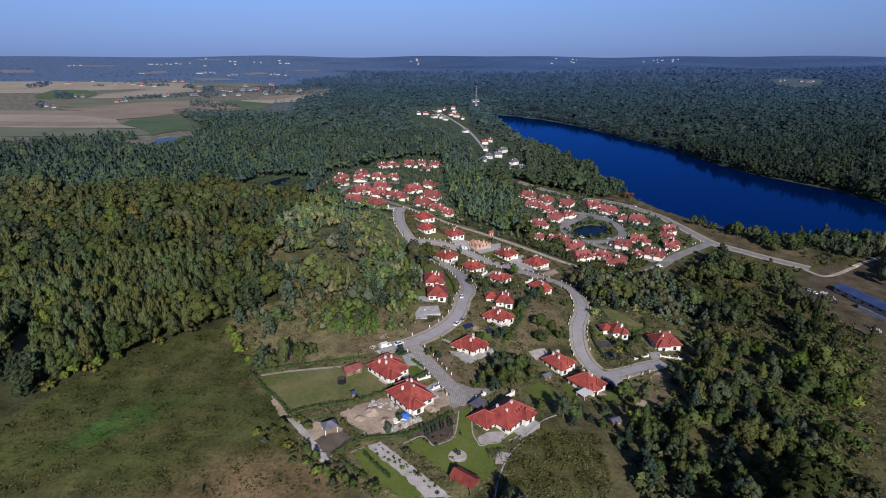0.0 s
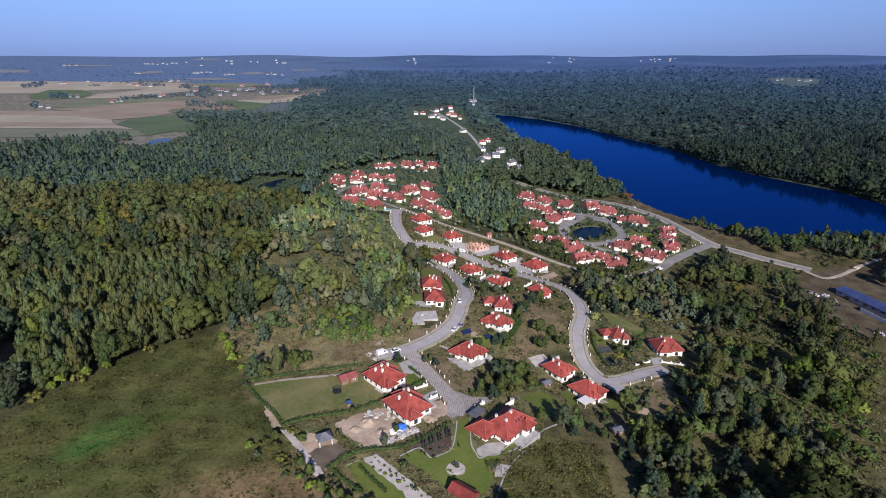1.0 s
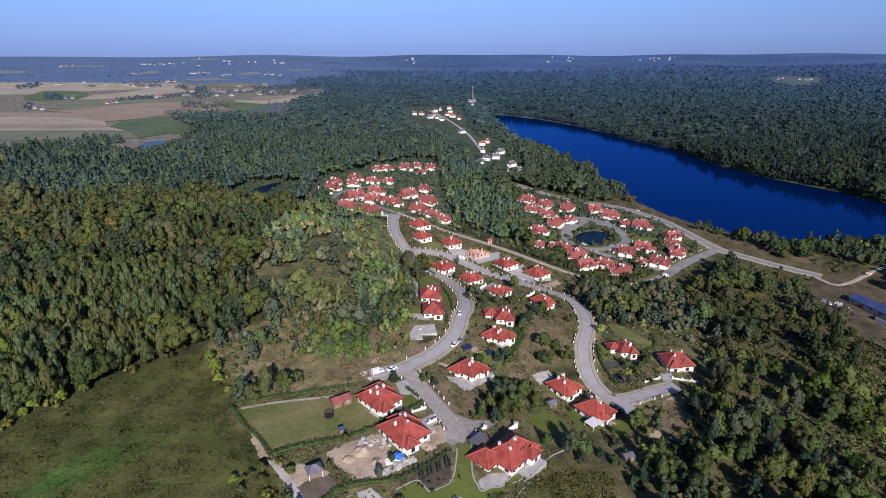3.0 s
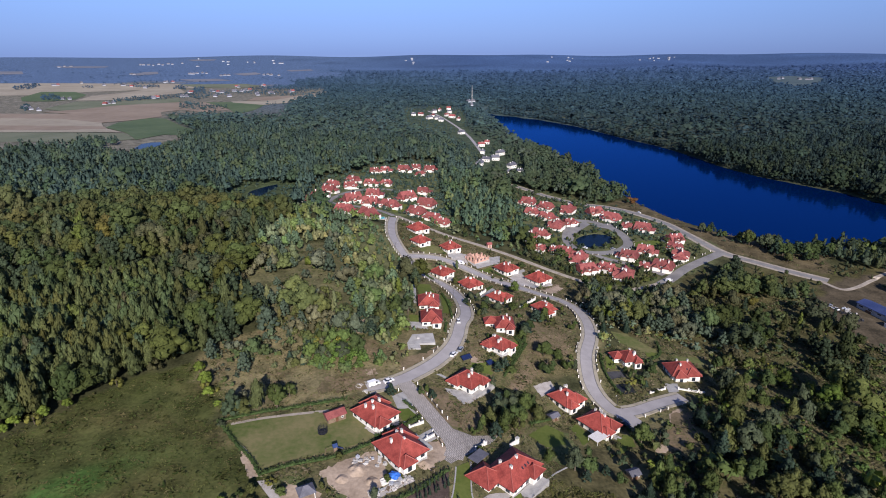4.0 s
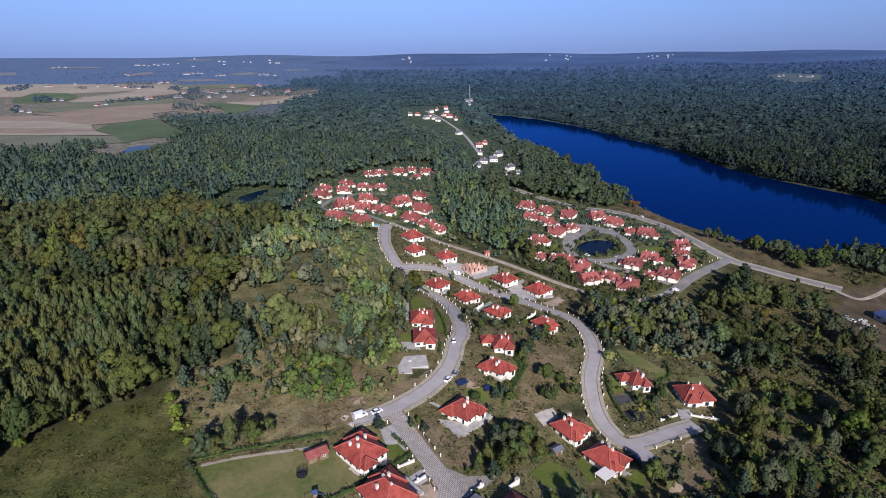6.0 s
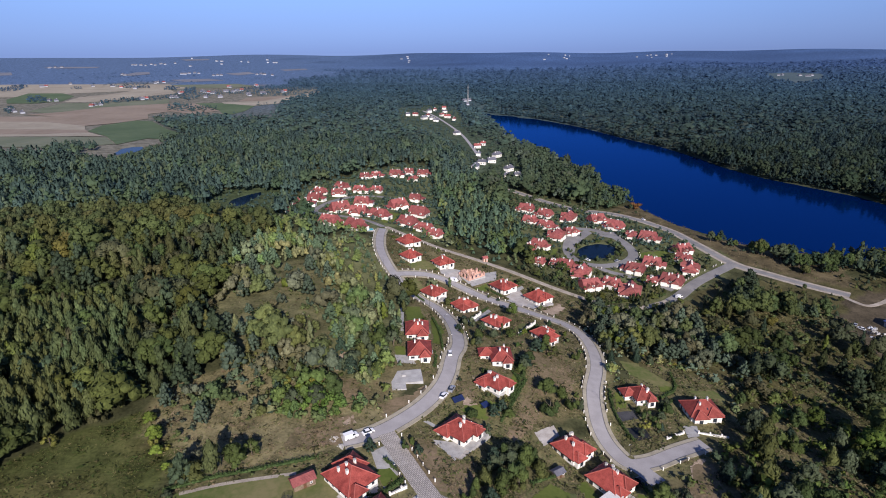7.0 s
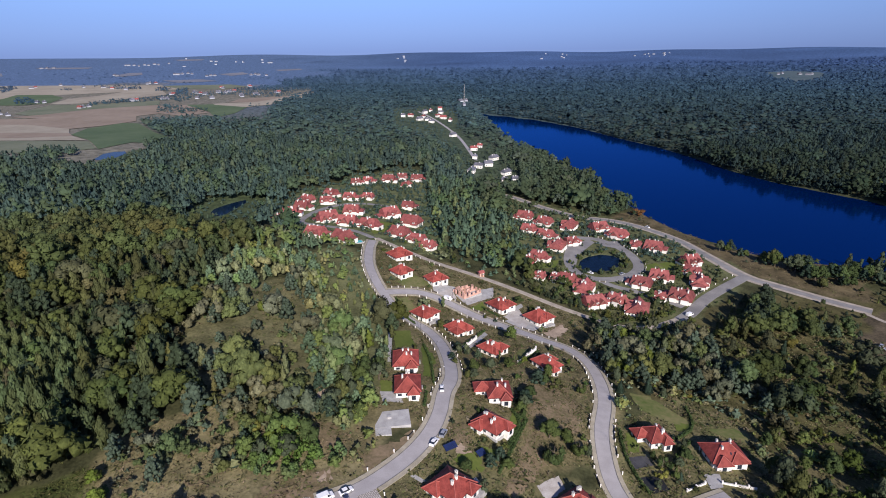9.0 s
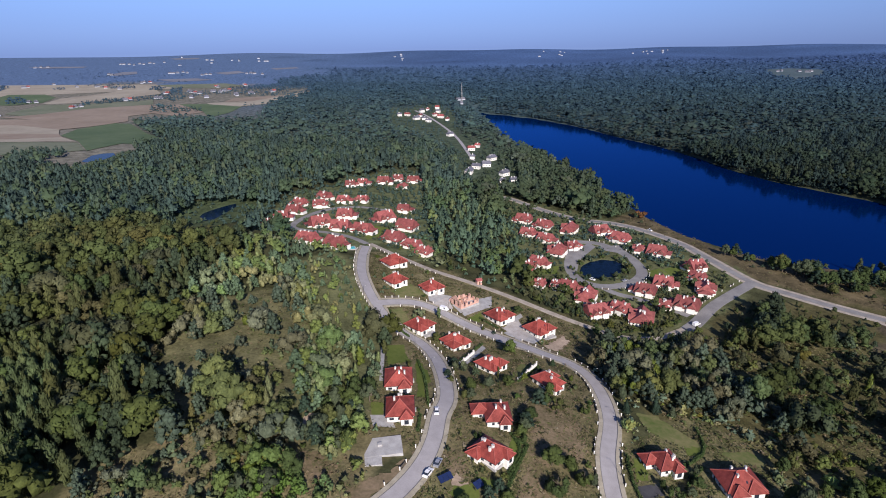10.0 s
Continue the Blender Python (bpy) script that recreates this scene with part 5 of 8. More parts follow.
def woods(px, py):
    """How thickly trees stand (0 to 1) and how tall they grow, cut low where they would hide things from the camera."""
    stand = stand_of(px, py)
    tall = np.array([STANDS[k][1] for k in STAND_NAMES])[stand] * (1 + 0.16 * smooth_noise(px, py, 60, 11) + 0.10 * smooth_noise(px, py, 22, 16))
    thick = np.full(px.shape, 0.96)
    hill = inside(px, py, SCRUB_HILL)
    thick[hill] = np.clip(0.42 + 1.1 * smooth_noise(px, py, 26, 29), 0.06, 0.95)[hill]
    thick[inside(px, py, ROAD_BANK_WOOD)] = 0.95
    brow = (px > -110) & (px < 15) & (py > 330) & (py < 450) & ~hill
    tall[brow] = np.minimum(tall[brow], 8.0)
    # roadside trees kept low so that the camera sees the road
    beside = edge_distance(px, py, ROAD_WEST)
    verge = (beside < 10) | ((beside < 34) & inside(px, py, ROAD_BANK_WOOD) & (py > 280))
    tall[verge] = np.minimum(tall, np.minimum(4.6, 0.8 + 0.26 * beside))[verge]
    thick[(beside < 6) | inside(px, py, WEED_GARDEN)] = 0
    right = (px > 40) & (py > 100) & (py < 345)
    grain = smooth_noise(px, py, 34, 12)
    thick = np.where(right, np.clip(0.34 + 0.95 * grain, 0.03, 0.95), thick)
    thick[(px > 84) & (px < 132) & (py > 288) & (py < 352)] = 0.92
    thick = np.where((px > 140) & (py > 215) & (py < 345), np.clip(0.20 + 0.85 * grain, 0.02, 0.92), thick)
    low = inside(px, py, TOWN)
    thick[low], tall[low] = 0.85, 6.5
    # heights fitted to the view: road, homes and ponds must show over the trees
    open_way = edge_distance(px, py, TOWN_ROAD) < 15
    tall[open_way] = np.minimum(tall[open_way], 1.8)
    for hx, hy in ((-24, 1285), (20, 1285), (43, 1055), (72, 900), (84, 815), (60, 762), (98, 742)):
        front = (np.abs(px - hx) < (34 if hy > 1200 else 15)) & (py < hy + 20) & (py > hy - 45)
        tall[front] = np.minimum(tall[front], 2.4)
    for shore in (MERE, TARN):
        gap = edge_distance(px, py, shore + shore[:1])
        hit = (gap < 75) & (py < max(p[1] for p in shore) - 8) & (px > min(p[0] for p in shore) - 12) & (px < max(p[0] for p in shore) + 34)
        tall[hit] = np.minimum(tall, 2.4 + 0.15 * gap)[hit]
    gap = edge_distance(px, py, MERE + MERE[:1])
    hit = (gap < 100) & (py < 545) & (px > -180 + 0.25 * (535 - py)) & (px < -140 + 0.32 * (535 - py))
    tall[hit] = np.minimum(tall, np.maximum(3.4, 4.0 + 0.19 * gap - ground(px, py)))[hit]
    thick[(py < 138) & (px < 70)] = 0.02
    plain = PLAIN(px, py)
    thick[plain] = np.clip(0.12 + 0.9 * smooth_noise(px, py * 2.2, 260, 15), 0.0, 0.9)[plain]
    thick[plain] += 0.35 * np.clip((py[plain] - 1700) / 1500, 0, 1)
    tall[plain] *= 0.6
    for poly, k in ((MEADOW, 0.002), (SLOPE, 0.60), (HOMES, 0.12), (HOMES_NEAR, 0.06), (ROUGH, 0.03), (ESTATE, 0.5), (VILLAGE, 0.6), (BANK, 0.10), (YARD, 0.05), (FIELDS, 0.0)):
        hit = inside(px, py, poly) & ~inside(px, py, PINE_BELT)
        thick[hit] = k
        tall[hit] = (6.8 if poly is SLOPE else 4.4) + 1.4 * np.sin(px[hit] * 1.7)
    hit = inside(px, py, SLOPE)
    thick[hit] = np.clip(0.55 + 1.1 * smooth_noise(px, py, 22, 28), 0.05, 0.95)[hit]
    thick[hit & (edge_distance(px, py, [(-84, 204), (-52, 197), (-23, 209), (-11, 222)]) < 19)] *= 0.12
    thick[inside(px, py, WOOD_GLADE) | inside(px, py, BARE_SLOPE)] = 0.02
    for poly in RUBBLY:
        thick[inside(px, py, poly)] = 0.22
    shore_wood = inside(px, py, BANK) & (px > 300) & (edge_distance(px, py, LAKE + LAKE[:1]) < 24)
    thick[shore_wood], tall[shore_wood] = 0.75, 8.0
    for poly in COPSES:
        hit = inside(px, py, poly)
        thick[hit], tall[hit] = 0.95, 9.0
    hit = edge_distance(px, py, [(-730, 1610), (-640, 1740), (-560, 1790), (-440, 1700)]) < 75
    thick[hit], tall[hit] = 0.7, 7.0
    # trees lowered and thinned so these roads show from the camera
    for line, reach in ((ROAD_ENTRY, 16), (ROAD_LAKE, 14), (TRACK, 8)):
        close = (edge_distance(px, py, line) < reach + 10) & (py < 480)
        tall[close] = np.minimum(tall[close], 4.5)
        thick[(edge_distance(px, py, line) < reach) & (py < 480)] *= 0.25
    near_shore = (edge_distance(px, py, ROAD_LAKE) < 42) & (px > 195) & (py < 430)
    tall[near_shore & ~shore_wood] = np.minimum(tall, 3.2)[near_shore & ~shore_wood]
    for level, shore in WATERS:
        thick[inside(px, py, shore)] = 0
        if level > -23:
            thick[edge_distance(px, py, shore + shore[:1]) < 3] = 0
    thick[edge_distance(px, py, LAKE + LAKE[:1]) < 1.5] = 0
    for kind_, patch in PATCHES:
        if not kind_.startswith("field") or kind_ in ("field_far", "field_clearing"):
            thick[inside(px, py, patch)] = 0
    for pts, width in ROADS:
        thick[edge_distance(px, py, pts) < width / 2 + 3.5] = 0
    return thick, tall


def keep_off(px, py, spots, clear):
    free = np.ones(px.shape, bool)
    for sx, sy, r in spots:
        free &= np.hypot(px - sx, py - sy) > r + clear
    return free


def scatter(x0, x1, y0, y1, step, seed):
    rng = np.random.RandomState(seed)
    gx, gy = np.meshgrid(np.arange(x0, x1, step), np.arange(y0, y1, step))
    gx = gx + rng.uniform(-0.48, 0.48, gx.shape) * step
    gy = gy + rng.uniform(-0.48, 0.48, gy.shape) * step
    gx, gy = gx.ravel(), gy.ravel()
    wedge = np.abs(gx) < 0.815 * gy + 25
    gx, gy = gx[wedge], gy[wedge]
    thick, tall = woods(gx, gy)
    pick = rng.uniform(size=len(gx)) < thick
    return gx[pick], gy[pick], tall[pick], rng


def choose(px, py, rng):
    """A kind of tree for each place, in clumps, by the shares of its stand."""
    stand = stand_of(px, py)
    shares = np.cumsum(np.array([STANDS[k][0] for k in STAND_NAMES])[stand], axis=1)
    mark = np.clip(0.5 + 0.62 * smooth_noise(px, py, 20, 31) + rng.normal(size=len(px)) * 0.24, 0.0, 0.9999)
    mark = np.where(rng.uniform(size=len(px)) < 0.35, rng.uniform(size=len(px)) * 0.9999, mark)
    kind_ = (mark[:, None] > shares).sum(1)
    return np.minimum(kind_, 4) * 3 + rng.randint(0, 3, len(px))


def tree_tints(px, py, which, rng):
    """A colour for each tree: by its kind, with stands of beech turning ochre, single yellow or lime-green trees, and
    blue haze painted in with distance.
    """
    n = len(px)
    stand = stand_of(px, py)
    name = np.array(STAND_NAMES)[stand]
    col = SPECIES[which // 3] * rng.uniform(0.76, 1.30, (n, 1)) * (1 + 0.16 * smooth_noise(px, py, 90, 23) + 0.12 * smooth_noise(px, py, 30, 24))[:, None]
    leafy = (which < 9)[:, None]
    warm = np.clip(rng.normal(size=n) * 0.10 + 0.24 * smooth_noise(px, py, 28, 43), -0.2, 0.32)[:, None] * leafy
    col = col * (1 + warm * np.array((0.9, 0.15, -0.5)))
    gold = (np.clip(0.05 + 0.8 * smooth_noise(px, py, 34, 44) + rng.normal(size=n) * 0.2, 0, 0.85) * (name == "beech"))[:, None] * leafy
    col = col * (1 - gold) + np.array((0.088, 0.080, 0.026)) * rng.uniform(0.8, 1.2, (n, 1)) * gold
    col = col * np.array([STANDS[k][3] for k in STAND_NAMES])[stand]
    lush = np.exp(-(((px + 38) / 16) ** 2 + ((py - 227) / 11) ** 2))[:, None]
    col = col * (1 - lush) + np.array((0.110, 0.185, 0.040)) * rng.uniform(0.85, 1.15, (n, 1)) * lush
    edge = ((name == "valley") & (px < 136) & (py > 270))[:, None]
    col = np.where(edge, col * np.array((1.75, 1.95, 1.75)), col)
    wet = np.exp(-(((px - 170) / 48) ** 2 + ((py - 215) / 40) ** 2))[:, None] * leafy
    col = col * (1 + wet * np.array((0.25, 0.50, -0.05)))
    odd = rng.uniform(size=n) * np.where(py < 430, 1.6, 9) * np.where(name == "birch", 3, 1)
    col[(odd < 0.035) & (which < 9)] = (0.120, 0.150, 0.030)
    col[(odd > 0.05) & (odd < 0.065) & (which < 9)] = (0.085, 0.080, 0.042)
    col[(odd > 0.08) & (odd < 0.088) & (which < 9)] = (0.150, 0.130, 0.030)
    # distance haze painted into the leaf colour, stronger and bluer farther off
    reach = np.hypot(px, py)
    haze_grain = (1 + 0.16 * smooth_noise(px, py, 150, 41) + 0.10 * smooth_noise(px, py, 60, 42))[:, None] * rng.uniform(0.92, 1.08, (n, 1))
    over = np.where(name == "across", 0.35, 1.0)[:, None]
    for start, span, most, haze_hue in ((330, 420, 0.55, (0.074, 0.107, 0.086)), (800, 1000, 0.85, (0.052, 0.105, 0.150)), (1700, 1500, 0.90, (0.085, 0.140, 0.265))):
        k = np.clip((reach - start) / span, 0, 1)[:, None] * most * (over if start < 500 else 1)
        col = col * (1 - k) + np.array(haze_hue) * (1 - np.array((0.36, 0.28, 0.16)) * (np.clip((px + 700) / 900, 0, 1)[:, None] if start > 1500 else 0)) * haze_grain * k
    return col


# how wide each kind of tree is for its height
BREADTH = np.array([0.86, 0.46, 0.95, 0.66, 0.44])


def forest(name, label, detail, px, py, tall, rng, width=1.0, material=None, least=0.0, gain=1.0, spread=None):
    """Many trees as one mesh, on the land. width: a factor on the natural breadth."""
    which = choose(px, py, rng)
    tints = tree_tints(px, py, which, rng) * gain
    uneven = np.array([STANDS[k][2] for k in STAND_NAMES])[stand_of(px, py)]
    high = tall * np.exp(rng.normal(size=len(px)) * uneven * 0.8)
    broad = np.maximum(high * BREADTH[which // 3] * rng.uniform(0.8, 1.25, len(px)) * width, least * rng.uniform(0.8, 1.2, len(px)))
    if spread:
        broad = high * rng.uniform(*spread, len(px))
    turn = rng.uniform(0, math.tau, len(px))
    base = ground(px, py)
    vs, fs, cs, ns, n = [], [], [], [], 0
    for k, (v, f, t, nv) in enumerate(CROWNS[detail]):
        me = np.nonzero(which == k)[0]
        if not len(me):
            continue
        c, s = np.cos(turn[me])[:, None], np.sin(turn[me])[:, None]
        x = px[me][:, None] + (v[:, 0] * c - v[:, 1] * s) * broad[me][:, None]
        y = py[me][:, None] + (v[:, 0] * s + v[:, 1] * c) * broad[me][:, None]
        z = base[me][:, None] - 0.2 + v[:, 2] * high[me][:, None] * 1.02
        vs.append(np.stack([x, y, z], -1).reshape(-1, 3))
        fs.append((f[None] + (np.arange(len(me)) * len(v))[:, None, None] + n).reshape(-1, 3))
        cs.append((tints[me][:, None] * t[None, :, None]).reshape(-1, 3))
        ns.append(np.stack([nv[:, 0] * c - nv[:, 1] * s, nv[:, 0] * s + nv[:, 1] * c, np.broadcast_to(nv[:, 2], x.shape)], -1).reshape(-1, 3))
        n += len(me) * len(v)
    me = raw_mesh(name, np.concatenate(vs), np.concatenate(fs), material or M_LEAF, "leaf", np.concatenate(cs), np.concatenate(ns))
    tagged(new(name, me), label, "trees", kind="stuff")
    return len(fs)


SPOTS = []

# ---- houses ----
CACHE = {}


def shared(key, make, material):
    if key not in CACHE:
        CACHE[key] = make().mesh(key[0], material)
    return CACHE[key]


def ring(w, h, t, deep):
    """A rectangular frame of one piece."""
    pts = []
    for y in (-deep, 0.04):
        for k in (0, t):
            pts += [(-w / 2 + k, y, k), (w / 2 - k, y, k), (w / 2 - k, y, h - k), (-w / 2 + k, y, h - k)]
    faces = []
    for i in range(4):
        j = (i + 1) % 4
        faces += [(i, j, 4 + j, 4 + i), (8 + j, 8 + i, 12 + i, 12 + j), (j, i, 8 + i, 8 + j), (4 + i, 4 + j, 12 + j, 12 + i)]
    return Geo().add(pts, faces)


def window(parent, x, y, z, w, h, yaw):
    """A framed window that stands 5 cm proud of a wall."""
    frame_ = part("window", shared(("window", w, h), lambda: ring(w, h, 0.12, 0.14), M_FRAME), None, parent)
    frame_.matrix_local = pose(x, y, z, 0, 0, yaw)
    pane = part("pane", shared(("pane", w, h), lambda: Geo().box(0, -0.03, 0.1, w - 0.2, 0.08, h - 0.2), M_GLASS), None, frame_)
    return pane


def chimney(parent, x, y, z0, h, s=0.6):
    c = part("chimney", shared(("chimney", h, s), lambda: Geo().box(0, 0, 0, s, s * 1.25, h), M_WHITE), None, parent, "white rendered chimney")
    c.matrix_local = pose(x, y, z0)
    part("cap", shared(("cap", h, s), lambda: Geo().box(0, 0, h, s * 1.2, s * 1.6, 0.12).box(0, 0, h + 0.12, s * 0.6, s * 0.8, 0.2), M_CONCRETE), None, c)


def ridge(parent, pts):
    g = Geo()
    for a, b in pts:
        g.tube(a, b, 0.17, 0.17, 5)
    part("ridge_tiles", g, M_RIDGE, parent, "paler clay ridge tiles")


def hip_lines(cx, cy, z0, w, d, rise, along):
    long, deep = (w, d) if along == "x" else (d, w)
    half = max(0, (long - deep) / 2)
    pts = [(-half, 0, rise), (half, 0, rise)]
    cor = [(-long / 2, -deep / 2, 0), (-long / 2, deep / 2, 0), (long / 2, -deep / 2, 0), (long / 2, deep / 2, 0)]
    segs = [(pts[0], pts[1])] if half > 0.1 else []
    segs += [(cor[0], pts[0]), (cor[1], pts[0]), (cor[2], pts[1]), (cor[3], pts[1])]
    turn = (lambda p: p) if along == "x" else (lambda p: (-p[1], p[0], p[2]))
    return [tuple(tuple(a + b for a, b in zip(turn(p), (cx, cy, z0))) for p in s) for s in segs]


def facade(parent, cx, cy, w, d, z, h, sides, rng, gap=3.0):
    """Windows round a block of the house."""
    for side, (length, yaw) in enumerate(((w, 0), (d, 90), (w, 180), (d, 270))):
        if side not in sides:
            continue
        n = max(1, int(length / gap))
        c, s = math.cos(radians(yaw)), math.sin(radians(yaw))
        out = d / 2 if side % 2 == 0 else w / 2
        for i in range(n):
            u = (i + 0.5 - n / 2) * length / n
            tall_ = rng.uniform() < 0.3
            ww = (1.2, 1.8)[rng.randint(2)]
            x, y = cx + u * c + out * s, cy + u * s - out * c
            window(parent, x, y, z + (0.15 if tall_ else 0.95), ww, 2.1 if tall_ else 1.3, yaw)


def villa(x, y, yaw, w, d, seed, wing=None, label="", walls=None, roof=None, rise=0.72, wall_h=2.9, skylights=0, terrace=None, porch=True):
    """A one-storey house under a hipped roof, with an optional wing (x, y, w, d)."""
    rng = np.random.RandomState(seed)
    h = thing("house", x, y, yaw, label or "white bungalow with a dark red hipped tile roof", "house", "houses along the roads", lift=0.05)
    SPOTS.append((x, y, max(w, d) * 0.62))
    walls, roof = walls or M_WHITE, roof or M_RED
    along = "x" if w >= d else "y"
    up = rise * min(w, d) / 2
    eave = 0.65
    part("wall", Geo().box(0, 0, -2.5, w, d, wall_h + 2.5), walls, h)
    part("plinth", Geo().box(0, 0, -2.5, w + 0.12, d + 0.12, 2.9), M_CONCRETE, h)
    part("roof", Geo().roof(0, 0, wall_h + 0.1, w + 2 * eave, d + 2 * eave, up + rise * eave, 1, 1, along), roof, h)
    lines = hip_lines(0, 0, wall_h + 0.12, w + 2 * eave, d + 2 * eave, up + rise * eave, along)
    part("gutter", Geo().box(0, -d / 2 - eave - 0.06, wall_h - 0.02, w + 2 * eave, 0.12, 0.12).box(0, d / 2 + eave + 0.06, wall_h - 0.02, w + 2 * eave, 0.12, 0.12)
         .box(-w / 2 - eave - 0.06, 0, wall_h - 0.02, 0.12, d + 2 * eave, 0.12).box(w / 2 + eave + 0.06, 0, wall_h - 0.02, 0.12, d + 2 * eave, 0.12), M_DARK, h)
    facade(h, 0, 0, w, d, 0.1, wall_h, (0, 1, 2, 3), rng)
    if wing:
        wx, wy, ww, wd = wing
        wal = "x" if ww >= wd else "y"
        wup = rise * min(ww, wd) / 2 + rise * eave
        part("wing_wall", Geo().box(wx, wy, -2.5, ww, wd, wall_h + 2.4), walls, h)
        part("wing_roof", Geo().roof(wx, wy, wall_h + 0.07, ww + 2 * eave, wd + 2 * eave, wup, 1, 1, wal), roof, h)
        lines += hip_lines(wx, wy, wall_h + 0.09, ww + 2 * eave, wd + 2 * eave, wup, wal)
        facade(h, wx, wy, ww, wd, 0.1, wall_h, (0, 1, 2, 3), rng, 3.4)
    bay = -1 if wing and wing[0] > 0 else 1
    bx, bw = bay * w * 0.24, min(5.2, w * 0.42)
    part("bay_wall", Geo().box(bx, -d / 2 - 0.4, -2.5, bw, 2.6, wall_h + 2.4), walls, h)
    part("bay_roof", Geo().roof(bx, -d / 2 + 0.3, wall_h + 0.09, bw + 1.0, 5.4, rise * (bw / 2 + 0.5) * 1.1, 0.9, 0.9, "y"), roof, h)
    lines += hip_lines(bx, -d / 2 + 0.3, wall_h + 0.11, bw + 1.0, 5.4, rise * (bw / 2 + 0.5) * 1.1, "y")[:3]
    window(h, bx, -d / 2 - 1.7, 0.2, 1.8, 2.1, 0)
    ridge(h, lines)
    for i in range(3 + rng.randint(2)):
        u, v = rng.uniform(-0.3, 0.3) * w, rng.uniform(-0.28, 0.28) * d
        k = max(abs(u) * 2 / w, abs(v) * 2 / d)
        chimney(h, u, v, wall_h + up * (1 - k) - 0.3, 2.2 if k > 0.3 else 1.7)
    for i in range(skylights):
        u = (i - (skylights - 1) / 2) * 1.5
        sk = part("skylight", shared(("skylight", seed % 3), lambda: Geo().box(0, 0, 0, 0.8, 1.2, 0.12), M_FRAME), None, h, "small roof window in a pale frame")
        part("pane", shared(("roof_pane", 0), lambda: Geo().box(0, 0, 0.1, 0.56, 0.9, 0.05), M_GLASS), None, sk)
        v = -d * 0.3
        sk.matrix_local = pose(u + w * 0.12, v, wall_h + up * (1 + v * 2 / d) + 0.42, math.degrees(math.atan(rise)), 0, 0)
    if terrace:
        tx, ty, tw, td = terrace
        part("terrace", Geo().box(tx, ty, -2.0, tw, td, 2.15), M_PAVING, h, "pale stone terrace")
    if porch:
        part("door", Geo().box(w / 2 + 0.04, d * 0.18, 0.1, 0.1, 1.1, 2.1), M_DOOR, h, "brown front door")
        part("step", Geo().box(w / 2 + 0.6, d * 0.18, -1.5, 1.3, 1.8, 1.6), M_PAVING, h)
    return h


def cottage(x, y, yaw, w, seed, hipped=0.35, roof=None, wall=None, group="houses of the estate", label="", simple=False):
    """A steep-roofed house of one and a half storeys with dormers, a cross gable and white chimneys."""
    rng = np.random.RandomState(seed)
    roof, wall = roof or M_ORANGE, wall or M_WHITE
    d = max(6.0, w * rng.uniform(0.62, 0.72) if simple else w * rng.uniform(0.78, 0.90))
    h = thing("house", x, y, yaw, label or "white house with a steep brick-red tile roof and dormers", "house", group, lift=0.05)
    SPOTS.append((x, y, w * 0.62))
    wall_h, rise = (4.2, 0.72) if simple else (2.4, 0.88)
    up = rise * d / 2
    eave = 0.8
    g = Geo().box(0, 0, -2.5, w, d, wall_h + 2.5)
    cut = 1 - hipped
    for sx in (-1, 1):
        xx = sx * (w / 2 - 0.02)
        g.add([(xx, -d / 2, wall_h), (xx, d / 2, wall_h), (xx, d / 2 * hipped, wall_h + up * cut), (xx, -d / 2 * hipped, wall_h + up * cut)], [(0, 1, 2, 3)])
    part("wall", g, wall, h)
    part("roof", Geo().roof(0, 0, wall_h, w + 2 * eave, d + 2 * eave, up + rise * eave, hipped * 0.5, hipped * 0.5), roof, h)
    if not simple:
        side = -1 if rng.uniform() < 0.5 else 1
        for sy in (-1, 1):
            two = rng.uniform() < 0.5
            spots = ((-0.27, 0.30), (0.25, 0.34)) if two else ((rng.uniform(-0.15, 0.15), 0.42),)
            for cx, share in spots:
                cx, gw = cx * w, share * w
                face, top = sy * (d / 2 + 1.0), wall_h + 0.8
                tip = gw * 0.5
                part("cross_gable", Geo().box(cx, sy * (d / 2 + 0.2), -2.5, gw, 2.0, top + 2.5).add([(cx - gw / 2, face, top), (cx + gw / 2, face, top), (cx, face, top + tip)], [(0, 1, 2) if sy < 0 else (1, 0, 2)]), wall, h, "white gable front")
                part("gable_roof", Geo().roof(cx, sy * (d / 4 + 0.6), top, gw + 0.9, d / 2 + 1.8, tip + 0.45, 0, 0, "y", 0.16), roof, h)
                edge = sy * (d / 2 + 1.53)
                part("bargeboard", Geo().tube((cx - gw / 2 - 0.45, edge, top - 0.1), (cx, edge, top + tip + 0.35), 0.15, 0.15, 4).tube((cx + gw / 2 + 0.45, edge, top - 0.1), (cx, edge, top + tip + 0.35), 0.10, 0.10, 4), M_WOOD, h, "weathered bargeboards")
                window(h, cx, face, 0.4, 1.8, 2.1, 0 if sy < 0 else 180)
                window(h, cx, face, 3.0, 1.2, 1.3, 0 if sy < 0 else 180)
            for u in (0.0,) if two else (-0.36 * w, 0.36 * w):
                dm = part("dormer", Geo().box(u, sy * (d / 2 - 0.9), wall_h + 0.3, 1.6, 1.8, 1.8), wall, h, "small white dormer")
                part("dormer_roof", Geo().roof(u, sy * (d / 2 - 1.0), wall_h + 2.1, 2.1, 2.8, 0.9, 0, 0, "y", 0.12), roof, dm)
                window(h, u, sy * d / 2, wall_h + 0.7, 1.0, 1.1, 0 if sy < 0 else 180)
        part("garage", Geo().box(side * (w / 2 + 1.9), 0.6, -2.5, 3.8, d * 0.75, 5.1), wall, h)
